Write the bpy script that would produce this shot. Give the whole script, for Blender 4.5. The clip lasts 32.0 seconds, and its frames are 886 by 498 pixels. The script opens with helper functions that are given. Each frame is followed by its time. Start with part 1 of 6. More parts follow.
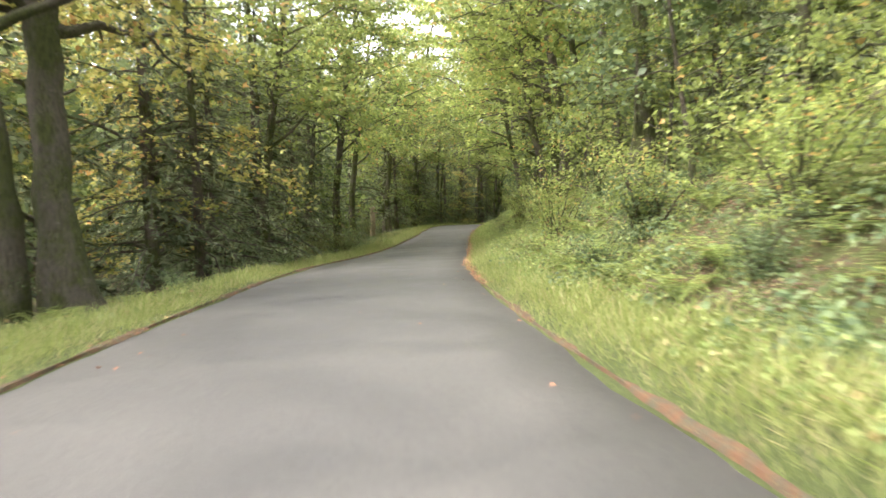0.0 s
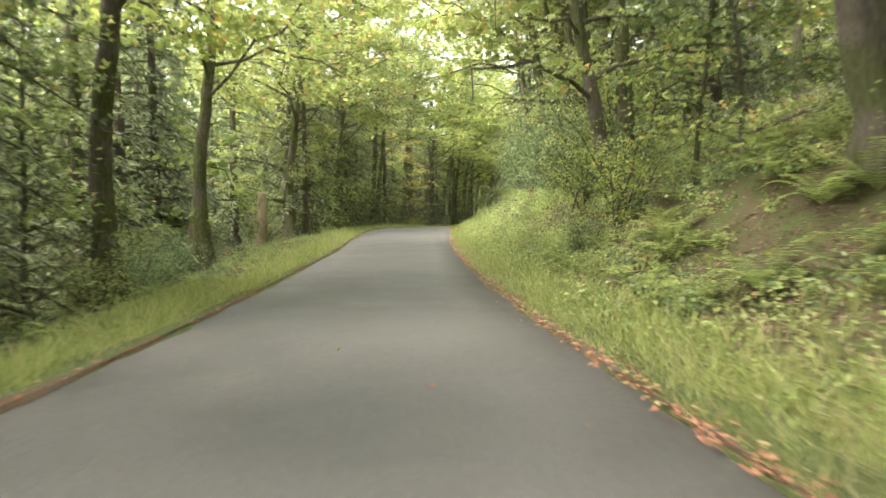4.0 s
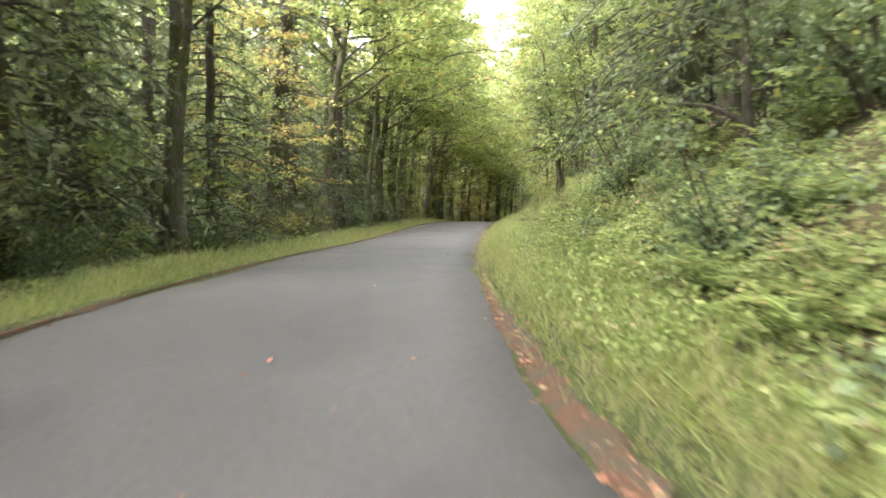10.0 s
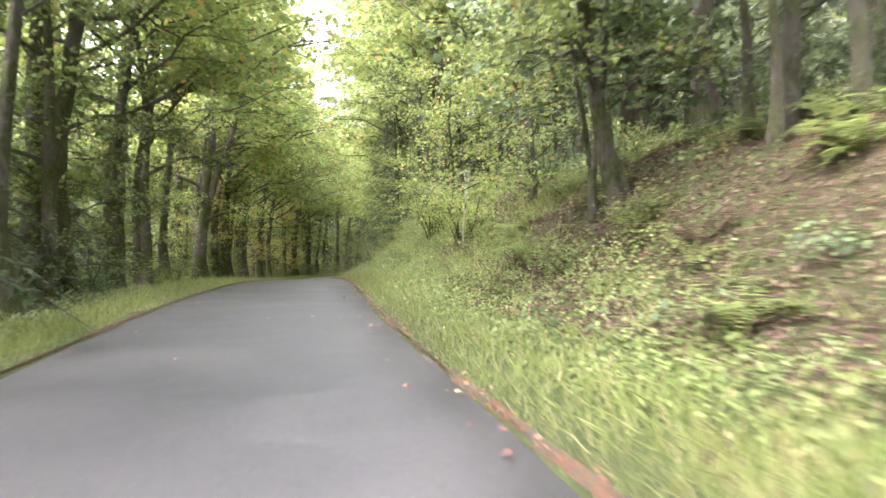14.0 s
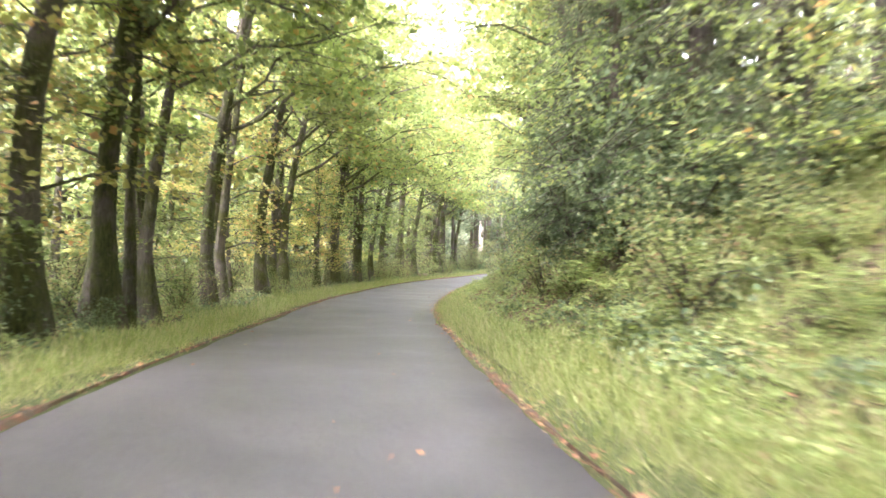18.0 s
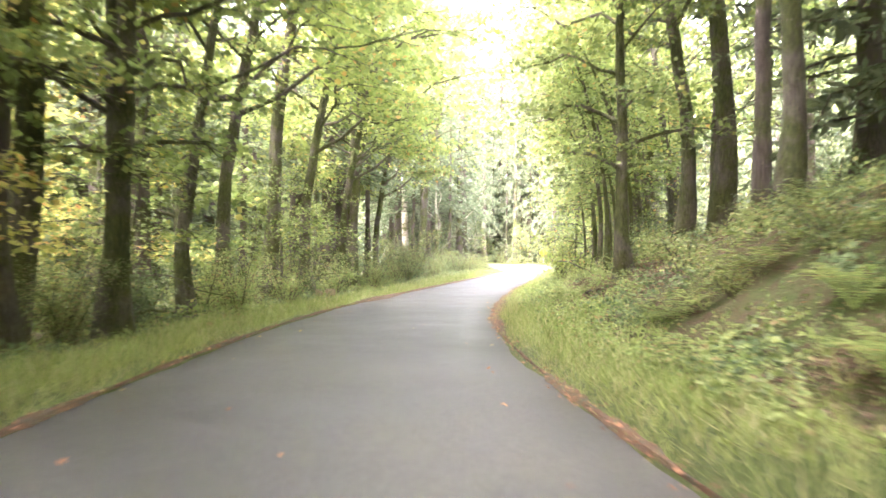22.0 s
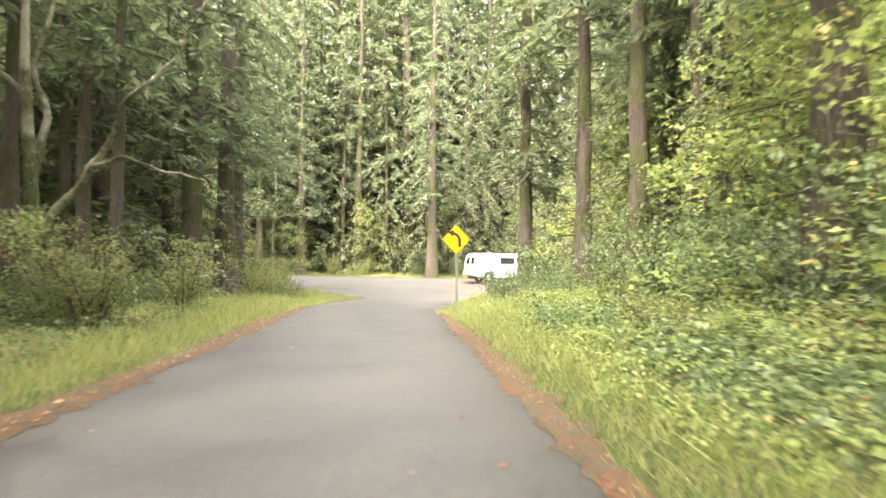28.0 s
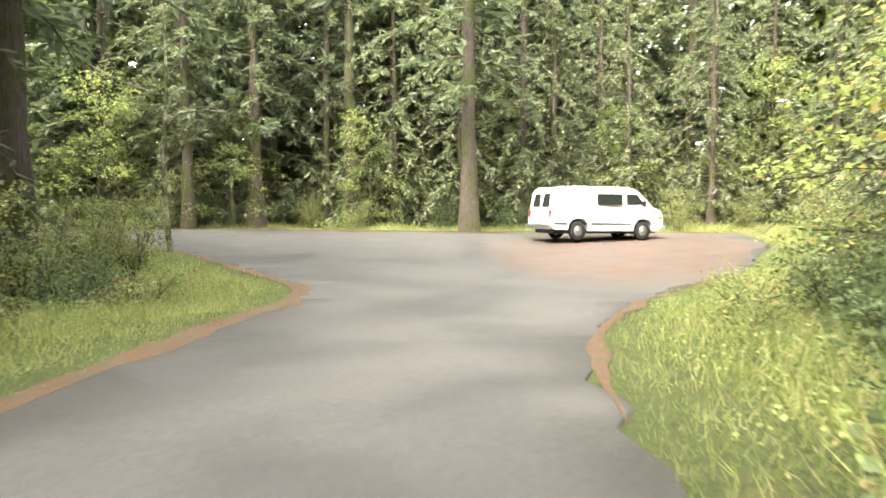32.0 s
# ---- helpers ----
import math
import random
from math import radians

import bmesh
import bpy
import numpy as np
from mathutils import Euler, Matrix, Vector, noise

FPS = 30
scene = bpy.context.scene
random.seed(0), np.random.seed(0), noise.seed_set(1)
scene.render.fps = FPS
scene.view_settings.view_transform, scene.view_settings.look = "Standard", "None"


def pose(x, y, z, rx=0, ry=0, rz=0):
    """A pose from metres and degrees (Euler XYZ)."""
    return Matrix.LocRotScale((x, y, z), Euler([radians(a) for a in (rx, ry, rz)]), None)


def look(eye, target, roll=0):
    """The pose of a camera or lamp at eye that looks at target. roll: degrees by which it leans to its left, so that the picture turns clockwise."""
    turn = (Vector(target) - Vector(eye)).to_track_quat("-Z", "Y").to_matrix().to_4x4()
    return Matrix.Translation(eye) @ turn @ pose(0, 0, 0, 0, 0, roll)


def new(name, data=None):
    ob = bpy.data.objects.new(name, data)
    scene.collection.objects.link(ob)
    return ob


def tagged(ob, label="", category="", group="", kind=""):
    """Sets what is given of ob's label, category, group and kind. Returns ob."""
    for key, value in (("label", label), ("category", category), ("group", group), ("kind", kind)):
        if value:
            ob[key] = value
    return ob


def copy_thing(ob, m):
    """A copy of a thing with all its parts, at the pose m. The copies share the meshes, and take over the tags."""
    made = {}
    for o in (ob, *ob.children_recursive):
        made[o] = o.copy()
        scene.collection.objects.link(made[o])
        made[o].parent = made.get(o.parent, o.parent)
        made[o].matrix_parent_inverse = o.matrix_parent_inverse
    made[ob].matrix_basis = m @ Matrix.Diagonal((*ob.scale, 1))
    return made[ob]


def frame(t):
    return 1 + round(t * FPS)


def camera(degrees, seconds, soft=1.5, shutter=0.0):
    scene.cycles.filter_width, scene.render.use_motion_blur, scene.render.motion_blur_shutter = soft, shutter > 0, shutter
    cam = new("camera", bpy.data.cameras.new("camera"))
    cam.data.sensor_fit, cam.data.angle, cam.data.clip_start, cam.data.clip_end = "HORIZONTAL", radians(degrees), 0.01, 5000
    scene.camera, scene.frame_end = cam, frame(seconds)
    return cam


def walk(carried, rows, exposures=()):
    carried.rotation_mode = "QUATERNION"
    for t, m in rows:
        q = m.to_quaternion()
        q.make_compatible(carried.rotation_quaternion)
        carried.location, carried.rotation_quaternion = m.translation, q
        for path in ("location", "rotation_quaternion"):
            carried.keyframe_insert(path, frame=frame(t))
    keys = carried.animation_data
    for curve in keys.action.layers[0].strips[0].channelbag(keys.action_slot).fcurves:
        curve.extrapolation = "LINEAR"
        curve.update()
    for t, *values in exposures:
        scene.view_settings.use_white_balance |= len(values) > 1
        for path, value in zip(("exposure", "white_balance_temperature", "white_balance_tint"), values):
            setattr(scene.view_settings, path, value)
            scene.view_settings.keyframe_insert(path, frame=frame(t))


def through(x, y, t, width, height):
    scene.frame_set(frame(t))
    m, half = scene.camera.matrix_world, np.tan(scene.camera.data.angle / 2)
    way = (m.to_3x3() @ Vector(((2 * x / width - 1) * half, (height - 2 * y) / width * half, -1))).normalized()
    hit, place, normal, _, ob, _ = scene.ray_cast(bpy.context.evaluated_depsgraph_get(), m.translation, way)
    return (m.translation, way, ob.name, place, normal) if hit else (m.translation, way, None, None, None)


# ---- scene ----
# The drive: seconds, place, then turn to the left, tilt up and lean, in degrees.
ROWS = [
    (0, 0.00, -0.00, 1.35, -0.00, -2.24, -2.05),
    (0.5, -0.41, 4.11, 1.32, -0.81, -2.23, -1.59),
    (1, -0.67, 7.98, 1.31, -1.59, -2.22, -1.50),
    (1.5, -0.89, 11.80, 1.32, -2.43, -2.08, -1.34),
    (2, -1.00, 15.38, 1.30, -3.13, -1.83, -0.90),
    (2.5, -1.06, 18.93, 1.32, -3.60, -1.37, -0.37),
    (3, -1.05, 22.81, 1.27, -4.00, -1.12, -0.27),
    (3.5, -0.97, 26.58, 1.23, -4.69, -1.48, -0.89),
    (4, -0.85, 30.32, 1.18, -5.72, -2.17, -1.24),
    (4.5, -0.67, 33.93, 1.04, -6.82, -2.87, -1.30),
    (5, -0.56, 37.60, 0.95, -7.74, -3.12, -1.09),
    (5.5, -0.46, 41.30, 0.97, -8.50, -3.10, -0.75),
    (6, -0.32, 44.95, 1.05, -9.06, -3.02, -0.24),
    (6.5, -0.07, 48.48, 1.11, -9.42, -3.09, 0.40),
    (7, 0.35, 51.80, 1.21, -9.57, -3.50, 0.59),
    (7.5, 0.79, 55.22, 1.37, -9.78, -3.85, 0.67),
    (8, 1.20, 58.53, 1.57, -10.11, -4.24, 0.47),
    (8.5, 1.46, 61.63, 1.73, -10.57, -4.58, 0.32),
    (9, 1.72, 64.75, 1.83, -11.19, -4.68, 0.19),
    (9.5, 2.19, 67.89, 1.95, -11.92, -4.60, -0.02),
    (10, 2.50, 71.42, 2.10, -13.46, -3.77, -0.27),
    (10.5, 2.93, 75.00, 2.20, -15.81, -2.99, -0.60),
    (11, 3.50, 78.48, 2.23, -18.12, -2.42, -0.94),
    (11.5, 4.12, 81.99, 2.23, -20.75, -2.09, -1.08),
    (12, 4.79, 85.24, 2.18, -23.30, -1.87, -1.50),
    (12.5, 5.71, 88.76, 2.13, -25.49, -1.71, -1.67),
    (13, 6.83, 92.29, 2.07, -27.38, -1.36, -1.81),
    (13.5, 7.99, 95.85, 1.98, -28.98, -0.91, -1.73),
    (14, 9.31, 99.62, 1.87, -29.96, -0.38, -1.38),
    (14.5, 10.57, 103.29, 1.83, -30.49, -0.19, -1.10),
    (15, 11.99, 107.10, 1.89, -30.12, -0.07, -0.53),
    (15.5, 13.49, 111.09, 1.98, -29.20, -0.02, 0.16),
    (16, 15.04, 115.31, 2.05, -28.05, 0.00, 1.12),
    (16.5, 16.60, 119.83, 2.05, -27.04, 0.01, 2.19),
    (17, 18.13, 124.70, 1.93, -26.49, 0.03, 1.97),
    (17.5, 19.53, 129.30, 1.79, -26.24, -0.19, 1.90),
    (18, 20.96, 133.74, 1.66, -26.36, -0.75, 1.64),
    (18.5, 22.40, 138.11, 1.44, -26.68, -1.13, 1.15),
    (19, 23.94, 142.37, 1.21, -27.66, -1.46, 0.77),
    (19.5, 25.65, 146.57, 1.01, -28.85, -1.51, 0.42),
    (20, 27.47, 150.87, 0.79, -30.18, -1.21, 0.41),
    (20.5, 29.27, 155.16, 0.58, -31.58, -0.90, 0.49),
    (21, 31.25, 159.27, 0.41, -32.86, -0.46, 0.41),
    (21.5, 33.33, 163.22, 0.22, -34.04, -0.08, 0.21),
    (22, 35.56, 167.16, 0.04, -35.47, 0.24, 0.35),
    (22.5, 37.97, 171.04, -0.08, -37.30, 0.30, 0.27),
    (23, 40.29, 174.67, -0.17, -39.19, 0.43, -0.13),
    (23.5, 42.69, 178.04, -0.20, -41.20, 0.50, -0.49),
    (24, 45.17, 181.31, -0.33, -43.14, 0.68, -0.68),
    (24.5, 47.87, 184.67, -0.42, -44.80, 0.85, -0.98),
    (25, 50.64, 187.83, -0.51, -46.05, 1.07, -1.03),
    (25.5, 53.58, 190.89, -0.59, -46.87, 1.25, -1.11),
    (26, 56.85, 194.06, -0.62, -47.42, 1.36, -0.43),
    (26.5, 60.25, 197.26, -0.63, -47.75, 1.40, 0.11),
    (27, 63.61, 200.36, -0.62, -47.92, 1.37, 0.35),
    (27.5, 66.75, 203.26, -0.60, -47.97, 1.25, 0.44),
    (28, 69.50, 205.84, -0.59, -47.94, 1.05, 0.58),
    (28.5, 71.96, 208.23, -0.59, -47.70, 0.60, 0.54),
    (29, 74.09, 210.42, -0.58, -47.54, 0.21, 0.33),
    (29.5, 76.25, 212.68, -0.63, -47.38, -0.28, 0.12),
    (30, 78.59, 215.01, -0.63, -47.60, -0.92, -0.25),
    (30.5, 80.80, 217.17, -0.66, -47.92, -1.65, -0.59),
    (31, 82.95, 219.00, -0.69, -47.57, -2.12, -0.85),
    (31.5, 84.80, 220.62, -0.73, -46.98, -2.60, -0.69),
    (32, 86.42, 221.98, -0.76, -45.42, -3.27, -0.24),
]


def drive_pose(x, y, z, yaw, pitch, roll):
    a, b = radians(yaw), radians(pitch)
    eye = Vector((x, y, z))
    return look(eye, eye + Vector((-math.sin(a) * math.cos(b), math.cos(a) * math.cos(b), math.sin(b))), roll)


# Seconds, stops and white balance: the film's own exposure drifts on the way.
LIGHTS = [(0, 2.9, 6750, 12), (1, 2.97, 6500, 12), (2, 3.22, 6500, 12), (4, 3.59, 6850, 12), (7, 3.55, 6600, 11), (9, 3.8, 6100, 20), (10, 4.05, 6300, 22), (11, 4.4, 6500, 24), (12, 4.88, 6200, 22), (13, 4.53, 6250, 22), (14, 4.5, 6000, 25), (17, 5.45, 6200, 28), (18, 5.65, 6000, 32), (19, 5.78, 6200, 30), (20, 5.65, 5600, 32), (21, 5.85, 5150, 40), (22, 5.65, 6300, 28), (23, 5.5, 5150, 42), (24, 5.16, 6000, 28), (25, 4.85, 6900, 14), (28, 4.07, 7250, 13), (32, 3.55, 7100, 8)]
cam = camera(63.6, 32.0, soft=1.5, shutter=0.4)
walk(cam, [(t, drive_pose(*row)) for t, *row in ROWS],
     exposures=LIGHTS)

# ---- light: a bright overcast sky over the trees ----
world = bpy.data.worlds.new("overcast_sky")
scene.world = world
world.use_nodes = True
wn = world.node_tree.nodes
sky = wn.new("ShaderNodeTexSky")
sky.sky_type, sky.sun_disc = "NISHITA", False
sky.sun_elevation, sky.sun_rotation = radians(55), radians(260)
sky.air_density, sky.dust_density, sky.ozone_density = 1.0, 4.0, 1.0
pale = wn.new("ShaderNodeHueSaturation")
pale.inputs["Saturation"].default_value = 0.35
world.node_tree.links.new(sky.outputs[0], pale.inputs["Color"])
world.node_tree.links.new(pale.outputs[0], wn["Background"].inputs[0])
wn["Background"].inputs[1].default_value = 0.15
sun = new("sun", bpy.data.lights.new("sun", "SUN"))
sun.data.energy, sun.data.angle, sun.data.color = 0.75, radians(60), (1.0, 0.95, 0.87)
sun.matrix_world = look((0, 0, 50), (25.6, 4.5, 12.9))

# ---- materials ----


class Mat:
    """A node material with short ways to noise, colour ramps and bump."""

    def __init__(self, name):
        self.m = bpy.data.materials.new(name)
        self.m.use_nodes = True
        self.n, self.l = self.m.node_tree.nodes, self.m.node_tree.links
        self.b = self.n["Principled BSDF"]
        self.geo = None

    def node(self, kind, **values):
        made = self.n.new(kind)
        for key, value in values.items():
            made.inputs[key].default_value = value
        return made

    def coords(self, stretch=(1, 1, 1)):
        tc, mp = self.node("ShaderNodeNewGeometry"), self.node("ShaderNodeMapping")
        mp.inputs["Scale"].default_value = stretch
        self.l.new(tc.outputs["Position"], mp.inputs["Vector"])
        return mp.outputs[0]

    def local(self, stretch=(1, 1, 1)):
        tc, mp = self.node("ShaderNodeTexCoord"), self.node("ShaderNodeMapping")
        mp.inputs["Scale"].default_value = stretch
        self.l.new(tc.outputs["Object"], mp.inputs["Vector"])
        return mp.outputs[0]

    def noise(self, scale, detail=6, rough=0.6, at=None):
        t = self.node("ShaderNodeTexNoise", Scale=scale, Detail=detail, Roughness=rough)
        self.l.new(at or self.coords(), t.inputs["Vector"])
        return t.outputs["Fac"]

    def ramp(self, fac, *stops):
        r = self.node("ShaderNodeValToRGB")
        e = r.color_ramp.elements
        while len(e) < len(stops):
            e.new(0.5)
        for k, (p, c) in enumerate(stops):
            e[k].position, e[k].color = p, (*c, 1)
        self.l.new(fac, r.inputs["Fac"])
        return r.outputs["Color"]

    def mix(self, fac, a, b, how="MIX"):
        x = self.n.new("ShaderNodeMix")
        x.data_type, x.blend_type = "RGBA", how
        for value, slot in ((fac, 0), (a, 6), (b, 7)):
            if isinstance(value, (int, float)):
                x.inputs[slot].default_value = value
            elif isinstance(value, tuple):
                x.inputs[slot].default_value = (*value, 1)
            else:
                self.l.new(value, x.inputs[slot])
        return x.outputs[2]

    def bump(self, height, strength=0.5, distance=0.02):
        b = self.node("ShaderNodeBump", Strength=strength, Distance=distance)
        self.l.new(height, b.inputs["Height"])
        self.l.new(b.outputs[0], self.b.inputs["Normal"])

    def done(self, colour=None, rough=0.8, metal=0.0):
        if colour is not None:
            if isinstance(colour, tuple):
                self.b.inputs["Base Color"].default_value = (*colour, 1)
            else:
                self.l.new(colour, self.b.inputs["Base Color"])
        if isinstance(rough, (int, float)):
            self.b.inputs["Roughness"].default_value = rough
        else:
            self.l.new(rough, self.b.inputs["Roughness"])
        self.b.inputs["Metallic"].default_value = metal
        return self.m


def leaf_mat(name, dark, mid, light, accent=None, accent_at=0.93, through=0.47, rough=0.55):
    """Leaves: every leaf its own tint, each plant a little different, light shining through."""
    k = Mat(name)
    warmer = lambda c: (min(1, c[0] * 1.22), min(1, c[1] * 1.12), c[2] * 1.75)  # noqa: E731
    dark, mid, light = warmer(dark), warmer(mid), warmer(light)
    geo, info = k.node("ShaderNodeNewGeometry"), k.node("ShaderNodeObjectInfo")
    stops = [(0.0, dark), (0.45, mid), (0.85, light)]
    if accent:
        stops = [(0.0, dark), (0.45, mid), (accent_at - 0.06, light), (accent_at, accent)]
    colour = k.ramp(geo.outputs["Random Per Island"], *stops)
    hsv = k.node("ShaderNodeHueSaturation", Saturation=0.87)
    mp = k.node("ShaderNodeMapRange")
    mp.inputs["To Min"].default_value, mp.inputs["To Max"].default_value = 0.72, 1.25
    k.l.new(info.outputs["Random"], mp.inputs["Value"])
    k.l.new(mp.outputs[0], hsv.inputs["Value"])
    mh = k.node("ShaderNodeMapRange")
    mh.inputs["To Min"].default_value, mh.inputs["To Max"].default_value = 0.485, 0.515
    patch = k.noise(0.35, 2)
    k.l.new(patch, mh.inputs["Value"])
    k.l.new(mh.outputs[0], hsv.inputs["Hue"])
    k.l.new(colour, hsv.inputs["Color"])
    k.l.new(hsv.outputs[0], k.b.inputs["Base Color"])
    k.b.inputs["Roughness"].default_value = rough
    k.b.inputs["Specular IOR Level"].default_value = 0.35
    tr, add = k.node("ShaderNodeBsdfTranslucent"), k.node("ShaderNodeMixShader", Fac=through)
    warm = k.mix(0.25, hsv.outputs[0], (0.50, 0.56, 0.19), "MIX")
    k.l.new(warm, tr.inputs["Color"])
    k.l.new(k.b.outputs[0], add.inputs[1])
    k.l.new(tr.outputs[0], add.inputs[2])
    k.l.new(add.outputs[0], k.n["Material Output"].inputs["Surface"])
    return k.m


def bark_mat(name, dark, light, moss=0.0, stretch=(5, 5, 0.9), rough=0.9):
    k = Mat(name)
    grain = k.noise(4.5, 9, 0.78, k.coords(stretch))
    broad = k.noise(1.1, 4, 0.6, k.coords((1, 1, 0.5)))
    colour = k.mix(k.ramp(broad, (0.35, (0.25,) * 3), (0.65, (0.75,) * 3)), k.ramp(grain, (0.40, dark), (0.60, light)),
                   tuple(0.5 * (a + b) for a, b in zip(dark, light)))
    if moss:
        spots = k.ramp(k.noise(0.9, 6, 0.65), (0.56 - 0.25 * moss, (0, 0, 0)), (0.68 - 0.22 * moss, (1, 1, 1)))
        colour = k.mix(spots, colour, k.ramp(grain, (0.35, (0.03, 0.038, 0.010)), (0.65, (0.14, 0.155, 0.045))))
    lichen = k.ramp(k.noise(7, 7, 0.8), (0.58, (0, 0, 0)), (0.66, (0.45,) * 3))
    colour = k.mix(lichen, colour, tuple(min(1, c * 1.35 + 0.03) for c in light))
    k.bump(grain, 1.0, 0.13)
    return k.done(colour, rough)


def asphalt_colour(k):
    """Grey worn asphalt: stones, stains and broad patches. Returns its colour, stones and stains."""
    fine, broad, patch = k.noise(220, 3, 0.8), k.noise(0.55, 6, 0.62), k.noise(0.12, 3)
    base = k.ramp(fine, (0.3, (0.052, 0.051, 0.051)), (0.7, (0.112, 0.109, 0.105)))
    stain = k.ramp(broad, (0.35, (0.72, 0.72, 0.74)), (0.65, (1.12, 1.11, 1.08)))
    colour = k.mix(1.0, base, stain, "MULTIPLY")
    colour = k.mix(1.0, colour, k.ramp(patch, (0.4, (0.85,) * 3), (0.62, (1.15, 1.14, 1.12))), "MULTIPLY")
    colour = k.mix(1.0, colour, k.ramp(k.noise(14, 6, 0.75), (0.36, (0.8,) * 3), (0.64, (1.2, 1.19, 1.17))), "MULTIPLY")
    return colour, fine, broad


def asphalt_mat():
    k = Mat("worn_asphalt")
    colour, fine, broad = asphalt_colour(k)
    k.bump(k.mix(0.5, fine, k.noise(40, 4, 0.7)), 0.5, 0.008)
    return k.done(colour, k.ramp(broad, (0.3, (0.5,) * 3), (0.7, (0.72,) * 3)))


def ground_mat():
    k = Mat("forest_floor")
    fine, mid, broad = k.noise(26, 6, 0.75), k.noise(3.4, 6, 0.65), k.noise(0.33, 5, 0.6)
    soil = k.ramp(fine, (0.3, (0.045, 0.03, 0.018)), (0.55, (0.12, 0.074, 0.043)), (0.75, (0.22, 0.14, 0.08)))
    moss = k.ramp(fine, (0.3, (0.035, 0.055, 0.012)), (0.7, (0.12, 0.155, 0.035)))
    colour = k.mix(k.ramp(mid, (0.36, (0, 0, 0)), (0.58, (1, 1, 1))), soil, moss)
    colour = k.mix(k.ramp(broad, (0.32, (0.7,) * 3), (0.55, (0.0,) * 3)), colour, soil)
    k.bump(k.noise(14, 8, 0.75), 1.0, 0.08)
    return k.done(colour, 0.95)


def litter_mat(name, dark, light, rough=0.85):
    k = Mat(name)
    geo = k.node("ShaderNodeNewGeometry")
    colour = k.ramp(geo.outputs["Random Per Island"], (0.0, dark), (1.0, light))
    fine = k.noise(60, 5, 0.7)
    return k.done(k.mix(1.0, colour, k.ramp(fine, (0.3, (0.7,) * 3), (0.7, (1.2,) * 3)), "MULTIPLY"), rough)


def needle_mat():
    k = Mat("fallen_needles")
    fine, mid = k.noise(45, 7, 0.85), k.noise(5.5, 6, 0.75)
    colour = k.ramp(fine, (0.3, (0.045, 0.024, 0.014)), (0.55, (0.15, 0.074, 0.036)), (0.75, (0.26, 0.135, 0.065)))
    colour = k.mix(k.ramp(mid, (0.44, (0, 0, 0)), (0.58, (0.9,) * 3)), colour, k.ramp(fine, (0.35, (0.035, 0.034, 0.03)), (0.7, (0.11, 0.115, 0.06))))
    k.bump(fine, 0.8, 0.02)
    return k.done(colour, 0.95)


def dusted_mat():
    """Asphalt under a thin carpet of needles that thins out towards its rim."""
    k = Mat("needle_dusted_asphalt")
    asphalt, stones, broad = asphalt_colour(k)
    fine, mid = k.noise(60, 6, 0.8), k.noise(0.9, 6, 0.7)
    needles = k.ramp(fine, (0.35, (0.06, 0.036, 0.025)), (0.65, (0.15, 0.09, 0.062)))
    geo, place = k.node("ShaderNodeNewGeometry"), k.n.new("ShaderNodeMapping")
    place.vector_type = "TEXTURE"
    place.inputs["Location"].default_value = (108.6, 234.4, -2.4)
    place.inputs["Rotation"].default_value = (0, 0, radians(23))
    place.inputs["Scale"].default_value = (10.5, 6.6, 50)
    ball = k.n.new("ShaderNodeTexGradient")
    ball.gradient_type = "SPHERICAL"
    k.l.new(geo.outputs["Position"], place.inputs["Vector"])
    k.l.new(place.outputs[0], ball.inputs["Vector"])
    reach_in = k.ramp(ball.outputs["Fac"], (0.0, (0, 0, 0)), (0.5, (1, 1, 1)))
    cover = k.mix(1.0, reach_in, k.ramp(mid, (0.34, (0.25,) * 3), (0.6, (0.85,) * 3)), "MULTIPLY")
    k.bump(fine, 0.5, 0.01)
    return k.done(k.mix(cover, asphalt, needles), k.ramp(broad, (0.3, (0.5,) * 3), (0.7, (0.72,) * 3)))


def verge_mat():
    k = Mat("mown_verge")
    fine, mid, broad = k.noise(22, 8, 0.85, k.coords((1, 1, 0.4))), k.noise(3, 5, 0.65), k.noise(0.5, 3)
    blades = k.ramp(fine, (0.36, (0.02, 0.028, 0.008)), (0.52, (0.075, 0.10, 0.02)), (0.66, (0.20, 0.23, 0.055)))
    straw = k.ramp(fine, (0.36, (0.05, 0.04, 0.018)), (0.66, (0.30, 0.23, 0.10)))
    colour = k.mix(k.ramp(mid, (0.55, (0, 0, 0)), (0.72, (0.7,) * 3)), blades, straw)
    colour = k.mix(k.ramp(broad, (0.4, (0.25,) * 3), (0.6, (0,) * 3)), colour, (0.09, 0.13, 0.025))
    k.bump(fine, 1.0, 0.05)
    return k.done(colour, 0.9)


def plain_mat(name, colour, rough=0.5, metal=0.0, grain=0.06, scale=30.0):
    k = Mat(name)
    n = k.noise(scale, 4, 0.6, k.local())
    lo, hi = tuple(c * (1 - grain) for c in colour), tuple(min(1, c * (1 + grain)) for c in colour)
    return k.done(k.ramp(n, (0.3, lo), (0.7, hi)), rough, metal)


